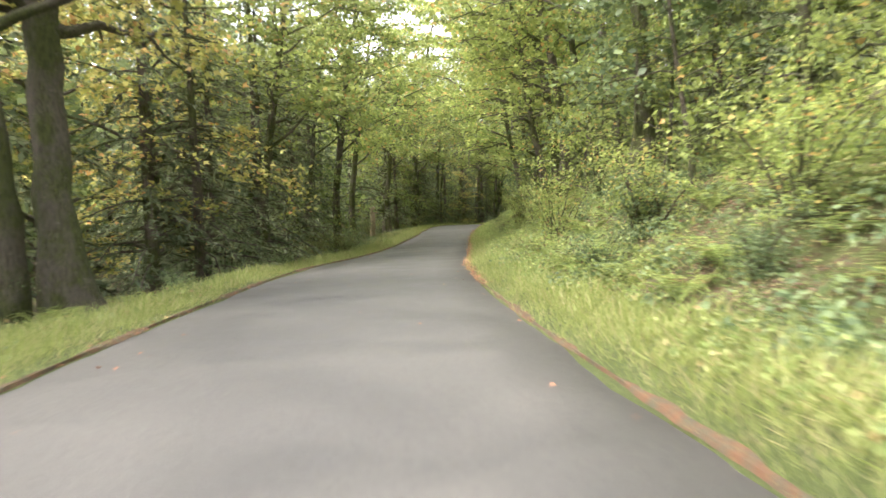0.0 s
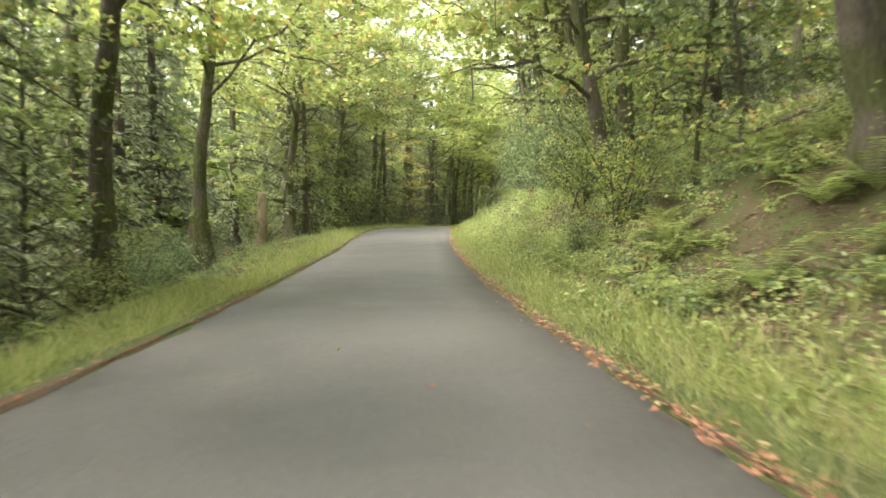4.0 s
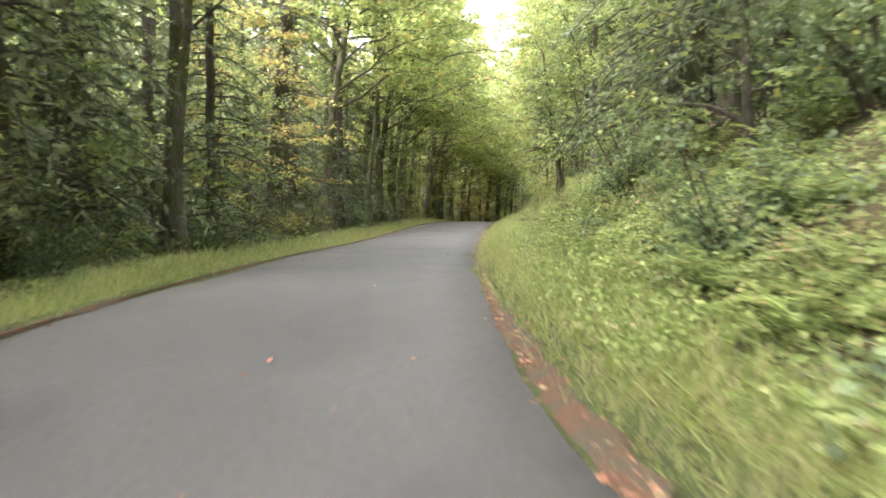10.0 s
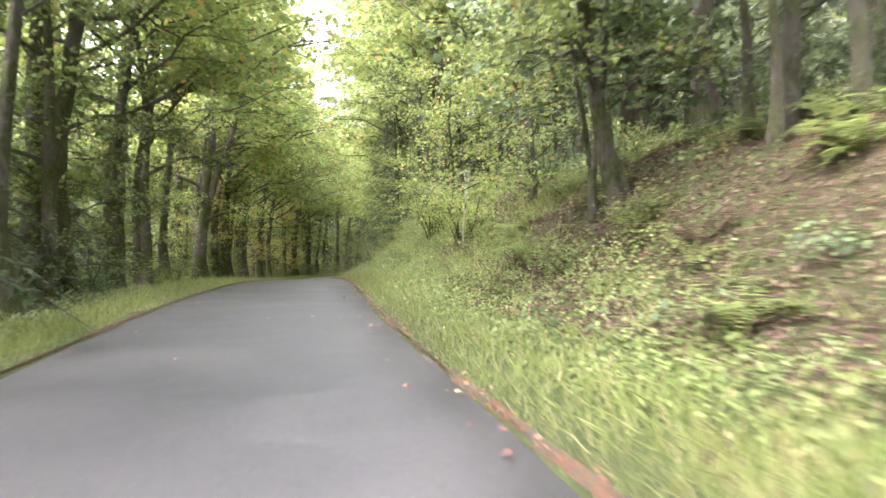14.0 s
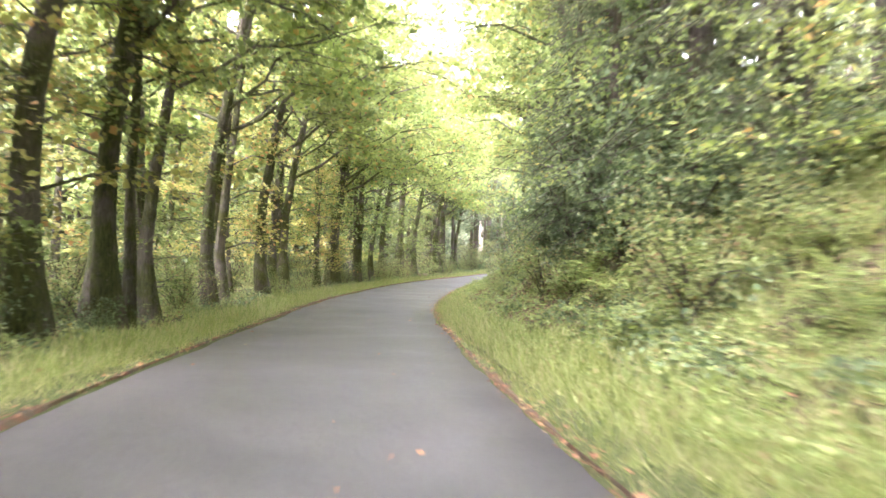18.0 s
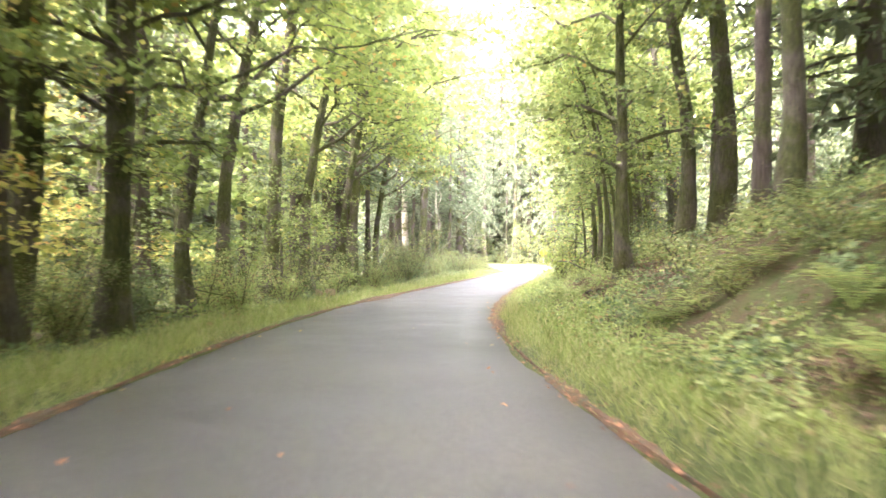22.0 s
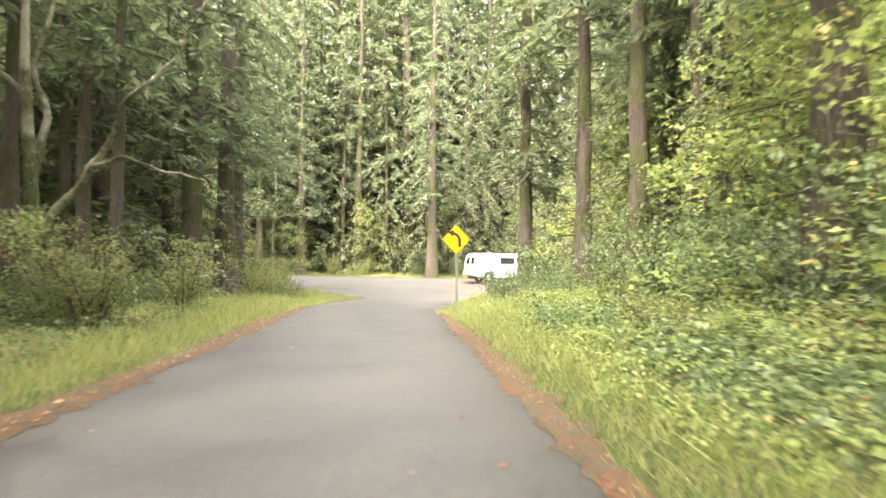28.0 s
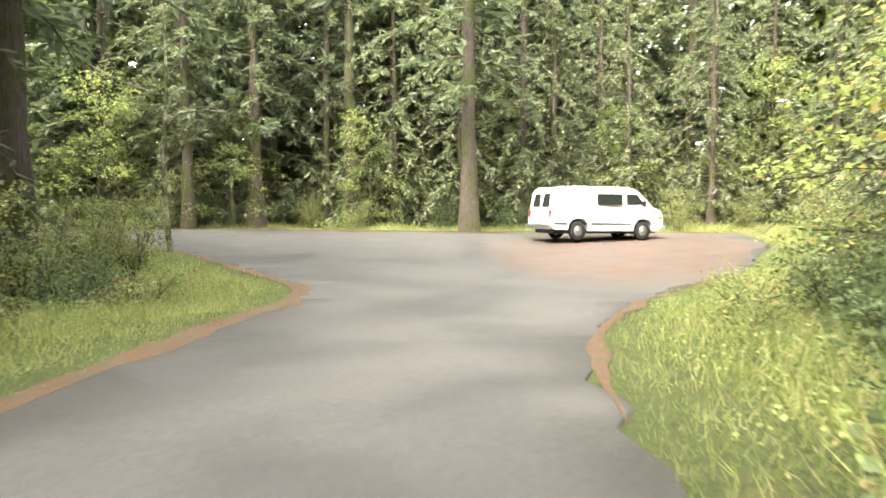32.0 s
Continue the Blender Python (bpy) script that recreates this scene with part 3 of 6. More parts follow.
def broadleaf(seed, tall, thick, low, spread, limbs, clusters, per, size, leaf, bark, lean=0.0, shape=KITE, name="broadleaf_tree", label="", sag=0.5, fork=False):
    rng = np.random.default_rng(seed)
    tree = thing(name, label, "tree")
    wood, ends, ways = Pile(), [], []
    u = np.linspace(0, 1, 9)
    sway = np.cumsum(rng.normal(size=(9, 2)) * 0.035 * tall / 9, 0) * 1.8
    stem = np.stack([sway[:, 0] + lean * tall * u ** (2.2 if lean > 0.15 else 1.3), sway[:, 1], tall * u - 0.25], 1)
    stem[0, :2] = 0
    rad = thick * (0.5 * (1 - u) ** 0.8 + 0.04) * (1 + 0.5 * np.exp(-u * 22))
    wood.add(*trunk_tube(stem, rad, np.random.default_rng(seed + 900)))
    stems = [(stem, rad)]
    if fork:
        k = 2
        side = stem[k:] + np.stack([np.linspace(0, 1, 7) * 0.16 * tall, np.linspace(0, 1, 7) * 0.05 * tall, -0.1 * np.linspace(0, 1, 7)], 1)
        wood.add(*trunk_tube(side, rad[k:] * 0.8, np.random.default_rng(seed + 901), flare=0))
        stems.append((side, rad[k:] * 0.8))
    for i in range(limbs):
        st, rd = stems[i % len(stems)]
        f = (low + (0.97 - low) * (i + rng.uniform(0, 0.8)) / limbs)
        f = min(f, 0.97)
        q = f * (len(st) - 1)
        a = int(q)
        start = st[a] + (st[min(a + 1, len(st) - 1)] - st[a]) * (q - a)
        length = spread * (1.05 - 0.7 * max(0, f - 0.25)) * rng.uniform(0.6, 1.1)
        head = i * 2.4 + rng.uniform(-0.5, 0.5)
        p = bend(start, head, length, rng.uniform(0.25, 0.7), sag * rng.uniform(0.5, 1.2), rng, 7)
        r0 = rd[a] * 0.42
        wood.add(*tube(p, np.linspace(r0, 0.012, 7), 4, False))
        for j in range(3):
            b = p[2 + j] + 0
            hd = head + rng.choice((-1, 1)) * rng.uniform(0.5, 1.1)
            t = bend(b, hd, length * rng.uniform(0.25, 0.45), 0.2, 0.35, rng, 4)
            wood.add(*tube(t, np.linspace(r0 * 0.4, 0.008, 4), 3, False))
            ends += list(t[1:])
            ways += [hd] * 3
        ends += list(p[3:])
        ways += [head] * 4
    part("trunk", wood.mesh("trunk", bark, True), bark, tree)
    ends, ways = np.array(ends), np.array(ways)
    pick = rng.integers(0, len(ends), clusters)
    mid = ends[pick] + rng.normal(size=(clusters, 3)) * (0.35, 0.35, 0.2)
    wide = rng.uniform(0.35, 0.8, clusters)
    at = np.repeat(mid, per, 0) + rng.normal(size=(clusters * per, 3)) * np.repeat(wide, per)[:, None] * (0.62, 0.62, 0.20)
    hd = np.repeat(ways[pick], per)
    out = np.stack([np.cos(hd), np.sin(hd), np.full(len(hd), -0.35)], 1)
    v, f = leaves(at, size, rng, shape, flat=0.62, head=out, jitter=0.55)
    part("crown", mesh("crown", v, f, leaf), leaf, tree)
    return tree


def conifer(seed, tall, thick, low, reach, boughs, sprays, leaf, bark, name="conifer_tree", label="", droop=0.6, hang=0.5, dead=0, big=1.0, tiers=2, shape=SPRAY):
    rng = np.random.default_rng(seed)
    tree = thing(name, label, "tree")
    wood, V, F, n = Pile(), [], [], 0
    u = np.linspace(0, 1, 10)
    stem = np.stack([np.sin(u * 3 + seed) * 0.1, np.cos(u * 2.3 + seed) * 0.1 - 0.1, tall * u - 0.3], 1)
    wood.add(*trunk_tube(stem, thick * (0.5 * (1 - u) ** 0.75 + 0.02) * (1 + 0.45 * np.exp(-u * 30)), np.random.default_rng(seed + 900)))
    for i in range(boughs):
        f = low + (0.98 - low) * ((i + rng.uniform(0, 1)) / boughs) ** 1.15
        z = tall * f
        length = reach * (1.0 - 0.85 * max(0, f - low) / (1 - low)) * rng.uniform(0.65, 1.1) + 0.4
        head = i * 2.4 + rng.uniform(-0.6, 0.6)
        start = np.array([np.interp(f, u, stem[:, 0]), np.interp(f, u, stem[:, 1]), z])
        p = bend(start, head, length, 0.12, droop * rng.uniform(0.6, 1.3), rng, 5, 0.03)
        wood.add(*tube(p, np.linspace(0.018 + 0.012 * length, 0.006, 5), 3, False))
        w = rng.uniform(0.08, 1, sprays) ** 0.8
        q = w * 4
        a = np.minimum(q.astype(int), 3)
        at = p[a] + (p[a + 1] - p[a]) * (q - a)[:, None]
        side = rng.choice((-1, 1), sprays)
        hd = head + side * rng.uniform(0.35, 1.15, sprays)
        tip = np.stack([np.cos(hd), np.sin(hd), -hang * rng.uniform(0.3, 1.6, sprays)], 1)
        size = (0.30 + 0.22 * length * (1.15 - w)) * 0.8 * big
        v, fc = leaves(at, size, rng, shape, flat=0.6, head=tip, jitter=0.22)
        V.append(v)
        F += (np.array(fc) + n).tolist()
        n += len(v)
        if tiers < 2:
            continue
        # second tier of small shoots
        at2 = at + tip * size[:, None] * rng.uniform(0.2, 0.8, sprays)[:, None]
        hd2 = hd + rng.choice((-1, 1), sprays) * rng.uniform(0.5, 1.0, sprays)
        tip2 = np.stack([np.cos(hd2), np.sin(hd2), -hang * rng.uniform(0.5, 1.8, sprays)], 1)
        v, fc = leaves(at2, size * 0.6, rng, SPRAY, flat=0.5, head=tip2, jitter=0.25)
        V.append(v)
        F += (np.array(fc) + n).tolist()
        n += len(v)
    for i in range(dead):
        f = rng.uniform(0.06, max(low, 0.1))
        p = bend(np.array([0, 0, tall * f]), rng.uniform(0, 6.28), rng.uniform(0.5, 1.8), 0.1, rng.uniform(0.1, 0.6), rng, 5, 0.05)
        wood.add(*tube(p, np.linspace(0.025, 0.005, 5), 3, False))
    part("trunk", wood.mesh("trunk", bark, True), bark, tree)
    part("crown", mesh("crown", np.vstack(V), F, leaf), leaf, tree)
    return tree


def shrub(seed, tall, wide, stems, count, size, leaf, name="shrub", label="", shape=KITE):
    rng = np.random.default_rng(seed)
    bush = thing(name, label, "shrub")
    wood, ends = Pile(), []
    for i in range(stems):
        head = i * 2.4 + rng.uniform(-0.4, 0.4)
        p = bend(np.array([rng.normal() * 0.12 * wide, rng.normal() * 0.12 * wide, -0.1]), head, wide * rng.uniform(0.45, 1.0), tall / wide * rng.uniform(1.1, 1.9), tall / wide * rng.uniform(0.2, 0.9), rng, 6, 0.05)
        p[:, 2] = np.minimum(p[:, 2], tall)
        wood.add(*tube(p, np.linspace(0.02 + 0.006 * tall, 0.005, 6), 4))
        ends += list(p[1:])
    part("stem", wood.mesh("stem", TWIG), TWIG, bush)
    ends = np.array(ends)
    k = max(count // 9, 1)
    mid = ends[rng.integers(0, len(ends), k)] + rng.normal(size=(k, 3)) * (0.16 * wide, 0.16 * wide, 0.12 * tall)
    mid[:, 2] = np.clip(mid[:, 2], 0.05, tall * 1.1)
    at = np.repeat(mid, 9, 0) + rng.normal(size=(k * 9, 3)) * (0.17, 0.17, 0.08)
    at[:, 2] = np.abs(at[:, 2])
    v, f = leaves(at, size, rng, shape, flat=0.5)
    part("foliage", mesh("foliage", v, f, leaf), leaf, bush)
    return bush


def fern(seed, length, fronds, label, leaf=None):
    rng = np.random.default_rng(seed)
    leaf = leaf or FERN
    plant = thing("sword_fern", label, "fern", "ferns on the bank")
    for i in range(fronds):
        head = i * 6.283 / fronds + rng.uniform(-0.25, 0.25)
        ln = length * rng.uniform(0.7, 1.1)
        p = bend(np.array([0, 0, -0.02]), head, ln * 0.8, rng.uniform(1.1, 1.9), rng.uniform(0.9, 1.5), rng, 9, 0.014)
        pile = Pile()
        pile.add(*tube(p, np.linspace(0.006, 0.002, 9), 3, False))
        u = np.linspace(0.12, 0.99, 24)
        q = u * 8
        a = np.minimum(q.astype(int), 7)
        at = p[a] + (p[a + 1] - p[a]) * (q - a)[:, None]
        way = p[a + 1] - p[a]
        way /= np.linalg.norm(way, axis=1)[:, None]
        side = np.cross(way, (0, 0, 1.0))
        side /= np.linalg.norm(side, axis=1)[:, None]
        for sgn in (-1, 1):
            tip = side * sgn + way * 0.35 + np.array([0, 0, -0.12])
            v, f = leaves(at, 0.115 * length * np.sin(np.pi * np.clip(u * 0.9 + 0.1, 0, 1)) ** 0.7 + 0.015, rng, KITE * (0.62, 1, 1), flat=0.97, head=tip, jitter=0.05)
            pile.add(v, f)
        part("frond", pile.mesh("frond", leaf), leaf, plant)
    return plant


def small_fern(seed, length, fronds):
    """Vertices and faces of a low fern."""
    rng = np.random.default_rng(seed)
    V, F, n = [], [], 0
    for i in range(fronds):
        head = i * 6.283 / fronds + rng.uniform(-0.3, 0.3)
        p = bend(np.array([0, 0, -0.02]), head, length * rng.uniform(0.55, 0.85), rng.uniform(1.1, 1.9), rng.uniform(0.9, 1.4), rng, 7, 0.015)
        u = np.linspace(0.1, 0.99, 14)
        at = np.stack([np.interp(u * 6, np.arange(7), p[:, k]) for k in range(3)], 1)
        way = np.gradient(at, axis=0)
        way /= np.linalg.norm(way, axis=1)[:, None]
        side = np.cross(way, (0, 0, 1.0))
        for sgn in (-1, 1):
            v, f = leaves(at, 0.13 * length * np.sin(np.pi * np.clip(u * 0.9 + 0.1, 0, 1)) ** 0.7 + 0.02, rng, KITE * (0.75, 1, 1), flat=0.97, head=side * sgn + way * 0.35, jitter=0.06)
            V.append(v)
            F.append(np.array(f) + n)
            n += len(v)
    return np.vstack(V), np.vstack(F)


def bare_stick(seed, length):
    """A dead branch with a few twigs, lying on the ground."""
    rng = np.random.default_rng(seed)
    branch = thing("fallen_branch", "dead grey-brown branch lying on the bank", "branch")
    p = bend(np.array([-length / 2, 0, 0.05]), 0, length, 0.05, 0.03, rng, 8, 0.03)
    part("limb", mesh("limb", *tube(p, np.linspace(0.035, 0.01, 8), 6), TWIG, True), TWIG, branch)
    for i in range(4):
        t = bend(p[2 + i], rng.uniform(-0.9, 0.9), rng.uniform(0.3, 0.8), rng.uniform(0.1, 0.5), 0.2, rng, 4)
        part("twig", mesh("twig", *tube(t, np.linspace(0.013, 0.004, 4), 4), TWIG), TWIG, branch)
    return branch


# ---- setting: ground, road, turning place ----


def build_ground():
    x, y, z, xs, ys = gx.ravel(), gy.ravel(), GZ.ravel(), GX, GY
    nx, ny = len(xs), len(ys)
    i = np.arange(nx * ny).reshape(ny, nx)
    f = np.stack([i[:-1, :-1], i[:-1, 1:], i[1:, 1:], i[1:, :-1]], -1).reshape(-1, 4)
    ob = new("ground", mesh("ground", np.stack([x, y, z], 1), f, GROUND, True))
    tagged(ob, "brown forest floor with moss, soil and fallen needles", "ground", kind="structure")


def build_road():
    k = (ALONG >= -45) & (ALONG <= 248.5)
    p, w, a = LINE[k], WAYS[k], ALONG[k]
    rng = np.random.default_rng(5)
    V, F = [], []
    cols = [-1.0, -0.985, -0.6, -0.2, 0.2, 0.6, 0.985, 1.0]
    wob = {}
    for side in (-1, 1):
        n = np.convolve(rng.normal(size=len(a) + 8), np.ones(5) / 5, "same")[: len(a)]
        wob[side] = 0.09 * n + 0.05 * np.sin(a * 0.7 + side)
    for c in cols:
        lat = c * reach(a, c) + np.where(abs(c) > 0.9, wob[1 if c > 0 else -1], 0)
        z = p[:, 2] + 0.02 * (1 - c * c) - (0.07 if abs(c) == 1.0 else 0)
        V.append(np.stack([p[:, 0] + w[:, 1] * lat, p[:, 1] - w[:, 0] * lat, z], 1))
    n = len(a)
    for c in range(len(cols) - 1):
        F += [(c * n + i, (c + 1) * n + i, (c + 1) * n + i + 1, c * n + i + 1) for i in range(n - 1)]
    ob = new("road", mesh("road", np.vstack(V), F, ASPHALT, True))
    tagged(ob, "narrow worn grey asphalt park road with ragged edges", "road", kind="structure")


def build_lot():
    ring = []
    for (a, r), (b, q) in zip(LOT_RING, LOT_RING[1:] + LOT_RING[:1]):
        for u in np.linspace(0, 1, 5)[:-1]:
            ring.append((a + (b - a) * u, r + (q - r) * u))
    rng = np.random.default_rng(8)
    bm = bmesh.new()
    ring = [(a + rng.normal() * 0.07, r + rng.normal() * 0.07) for a, r in ring]
    face = bm.faces.new([bm.verts.new((a, r, 0)) for a, r in ring])
    bmesh.ops.triangulate(bm, faces=[face])
    for axis, span in (((1, 0, 0), np.arange(-4, 38, 1.5)), ((0, 1, 0), np.arange(-32, 14, 2.0))):
        for d in span:
            bmesh.ops.bisect_plane(bm, geom=bm.verts[:] + bm.edges[:] + bm.faces[:], plane_co=Vector(axis) * float(d), plane_no=axis)
    for v in bm.verts:
        x, y = lot_xy(v.co.x, v.co.y)
        z = float(plan(x, y)[2][0])
        v.co = (x, y, z + float(np.interp(v.co.x, (-1.5, -1.0, 0.5), (-0.04, -0.02, 0.024))))
    rim = [e for e in bm.edges if e.is_boundary]
    out = bmesh.ops.extrude_edge_only(bm, edges=rim)["geom"]
    for v in out:
        if isinstance(v, bmesh.types.BMVert):
            v.co.z -= 0.1
    ob = part("turning_place", bm, ASPHALT)
    ob.data.polygons.foreach_set("use_smooth", [True] * len(ob.data.polygons))
    tagged(ob, "wide grey asphalt turning place where the road bends away", "road", kind="structure")


def build_verge(name, inner, outward, wide, z0, seed):
    """Strip of grassy turf from the asphalt's edge outward, with a ragged far side."""
    r = np.random.default_rng(seed)
    n = len(inner)
    rag = np.abs(np.convolve(r.normal(size=n), np.ones(7) / 3.5, "same"))
    far = wide * (0.65 + 0.55 * rag)
    V = []
    i = np.arange(n)
    sunk = 0.16 * (1 - np.clip(np.minimum(i, n - 1 - i) / 5, 0, 1))
    near = 0.06 + 0.07 * np.abs(np.convolve(r.normal(size=n), np.ones(3) / 2, "same"))
    for c, off in enumerate((np.full(n, -0.45), near - 0.06, near + 0.2, far * 0.5, far)):
        p = inner + outward * off[:, None]
        z = surface(p[:, 0], p[:, 1])
        z = (z0 - 0.05, z0 + 0.012, np.maximum(z, z0 - 0.03) + 0.04, z + 0.05, z - 0.03)[c] - sunk
        V.append(np.column_stack([p, z]))
    F = [(c * n + i, (c + 1) * n + i, (c + 1) * n + i + 1, c * n + i + 1) for c in range(4) for i in range(n - 1)]
    tagged(new(name, mesh(name, np.vstack(V), F, VERGE, True)), "strip of green grass turf along the asphalt", "verge", kind="structure")


def road_edge(side, s0, s1, step=0.4):
    a = np.arange(s0, s1, step)
    half = reach(a, side)
    w = np.stack([np.interp(a, ALONG, WAYS[:, 0]), np.interp(a, ALONG, WAYS[:, 1])], 1)
    out = side * np.stack([w[:, 1], -w[:, 0]], 1)
    mid = np.stack([np.interp(a, ALONG, LINE[:, 0]), np.interp(a, ALONG, LINE[:, 1])], 1)
    return a, mid + out * half[:, None], out, np.interp(a, ALONG, LINE[:, 2])


def lot_edge(points, flip=1):
    """The turning place's outline as places, ways out and heights."""
    p = np.array([lot_xy(a, r) for a, r in points])
    gap = np.r_[0, np.cumsum(np.linalg.norm(np.diff(p, axis=0), axis=1))]
    u = np.arange(0, gap[-1], 0.4)
    q = np.stack([np.interp(u, gap, p[:, 0]), np.interp(u, gap, p[:, 1])], 1)
    w = np.gradient(q, axis=0)
    w /= np.linalg.norm(w, axis=1)[:, None] + 1e-9
    out = flip * np.stack([-w[:, 1], w[:, 0]], 1)
    return q, out, plan(q[:, 0], q[:, 1])[2]


build_ground()
build_road()
build_lot()
for n, side in enumerate((-1, 1)):
    a, inner, out, z0 = road_edge(side, -40, 247.2)
    build_verge("grass_verge", inner, out, 1.15 + 0.35 * np.sin(a * 0.11 + n) + 0.2 * np.sin(a * 0.37), z0, 300 + n)
for n, ring in enumerate((LOT_LEFT, LOT_FAR, LOT_RIGHT)):
    q, out, z0 = lot_edge(ring)
    build_verge("grass_verge", q, out, np.full(len(q), (2.6, 1.2, 2.2)[n]), z0, 310 + n)

# ---- things: sign, van, stumps, dead trees ----

PAINT_WHITE = plain_mat("white_van_paint", (0.80, 0.80, 0.78), 0.28, 0.0, 0.02, 3)
TRIM_BLACK = plain_mat("black_trim", (0.02, 0.02, 0.022), 0.55)
RUBBER = plain_mat("tyre_rubber", (0.018, 0.018, 0.018), 0.85)
CHROME = plain_mat("dull_chrome", (0.55, 0.56, 0.57), 0.28, 0.9)
TINTED = plain_mat("tinted_glass", (0.02, 0.024, 0.022), 0.06, 0.0)
LAMP_RED = plain_mat("tail_lamp_red", (0.35, 0.02, 0.015), 0.25)
LAMP_CLEAR = plain_mat("headlamp_glass", (0.6, 0.6, 0.58), 0.12)
LAMP_AMBER = plain_mat("amber_lamp", (0.6, 0.2, 0.02), 0.25)
SIGN_YELLOW = plain_mat("sign_yellow", (0.83, 0.47, 0.01), 0.45, 0.0, 0.04, 12)
SIGN_BLACK = plain_mat("sign_black", (0.02, 0.02, 0.02), 0.5)
GALVANISED = plain_mat("galvanised_steel", (0.42, 0.43, 0.42), 0.5, 0.7, 0.15, 25)
CUT_WOOD = bark_mat("weathered_cut_wood", (0.20, 0.15, 0.09), (0.46, 0.38, 0.25), 0.15, (9, 9, 1.2))
SOIL_ROOT = bark_mat("dark_root_mass", (0.03, 0.022, 0.015), (0.11, 0.075, 0.045), 0.5, (3, 3, 3))


def box(bm, x0, x1, y0, y1, z0, z1, bevel=0.0):
    made = bmesh.ops.create_cube(bm, size=1)["verts"]
    bmesh.ops.scale(bm, vec=(x1 - x0, y1 - y0, z1 - z0), verts=made)
    bmesh.ops.translate(bm, vec=((x0 + x1) / 2, (y0 + y1) / 2, (z0 + z1) / 2), verts=made)
    if bevel:
        edges = list({e for v in made for e in v.link_edges})
        bmesh.ops.bevel(bm, geom=edges, offset=bevel, segments=2, affect="EDGES", profile=0.6)
    return bm


def slab(outline, thick, to):
    """A flat shape with thickness; to() lays each (u, v, w) in place."""
    bm = bmesh.new()
    face = bm.faces.new([bm.verts.new((u, v, 0)) for u, v in outline])
    out = bmesh.ops.extrude_face_region(bm, geom=[face])["geom"]
    for v in out:
        if isinstance(v, bmesh.types.BMVert):
            v.co.z += thick
    for v in bm.verts:
        v.co = to(v.co.x, v.co.y, v.co.z)
    return bm


def road_sign():
    sign = thing("road_sign", "yellow diamond warning sign with black left-bend arrow on a steel post", "road sign")
    x, y = 84.98, 219.24
    base = ground_at(x, y)
    up = 0.06 - base
    bm = bmesh.new()
    box(bm, -0.028, 0.028, 0.012, 0.020, -0.3, up + 0.42)
    box(bm, -0.034, -0.026, -0.012, 0.020, -0.3, up + 0.42)
    box(bm, 0.026, 0.034, -0.012, 0.020, -0.3, up + 0.42)
    part("post", bm, GALVANISED, sign, "galvanised steel channel post")
    r, c = 0.43, 0.05
    ring = []
    for k in range(4):
        a = k * math.pi / 2
        cx, cz = (r - c * 1.41) * math.cos(a), (r - c * 1.41) * math.sin(a)
        for j in (-1, 0, 1):
            b = a + j * math.pi / 4
            ring.append((cx + c * math.cos(b), cz + c * math.sin(b)))
    lay = lambda d: (lambda u, v, w: (u, -0.022 - d - w, up + v))  # noqa: E731
    panel = part("panel", slab(ring, 0.004, lay(0)), SIGN_YELLOW, sign, "yellow diamond plate")
    outer, inner = [(u * 0.965, v * 0.965) for u, v in ring], [(u * 0.935, v * 0.935) for u, v in ring]
    bm = bmesh.new()
    loops = [[bm.verts.new(lay(0.005)(u, v, 0)) for u, v in q] for q in (outer, inner)]
    n = len(ring)
    for k in range(n):
        bm.faces.new((loops[0][k], loops[0][(k + 1) % n], loops[1][(k + 1) % n], loops[1][k]))
    part("border", bm, SIGN_BLACK, panel)
    arc = [(0.10, -0.22)] + [(-0.14 + 0.24 * math.cos(a), -0.02 + 0.20 * math.sin(a)) for a in np.linspace(0, 1.35, 8)]
    wide = 0.042
    left, right = [], []
    for k, (u, v) in enumerate(arc):
        a, b = arc[max(k - 1, 0)], arc[min(k + 1, len(arc) - 1)]
        dx, dy = b[0] - a[0], b[1] - a[1]
        ln = math.hypot(dx, dy)
        left.append((u - dy / ln * wide, v + dx / ln * wide))
        right.append((u + dy / ln * wide, v - dx / ln * wide))
    end, way = arc[-1], (arc[-1][0] - arc[-2][0], arc[-1][1] - arc[-2][1])
    ln = math.hypot(*way)
    w = (way[0] / ln, way[1] / ln)
    head = [(end[0] + w[1] * 0.105, end[1] - w[0] * 0.105), (end[0] + w[0] * 0.17, end[1] + w[1] * 0.17), (end[0] - w[1] * 0.105, end[1] + w[0] * 0.105)]
    part("arrow", slab(right + head + left[::-1], 0.002, lay(0.005)), SIGN_BLACK, panel)
    for v in (-0.2, 0.2):
        bm = bmesh.new()
        bmesh.ops.create_cone(bm, segments=10, radius1=0.012, radius2=0.012, depth=0.012, cap_ends=True, matrix=Matrix.Translation((0, -0.031, up + v)) @ Matrix.Rotation(radians(90), 4, "X"))
        part("bolt", bm, GALVANISED, sign)
    sign.matrix_basis = pose(x, y, base, 0, -1.5, -29)


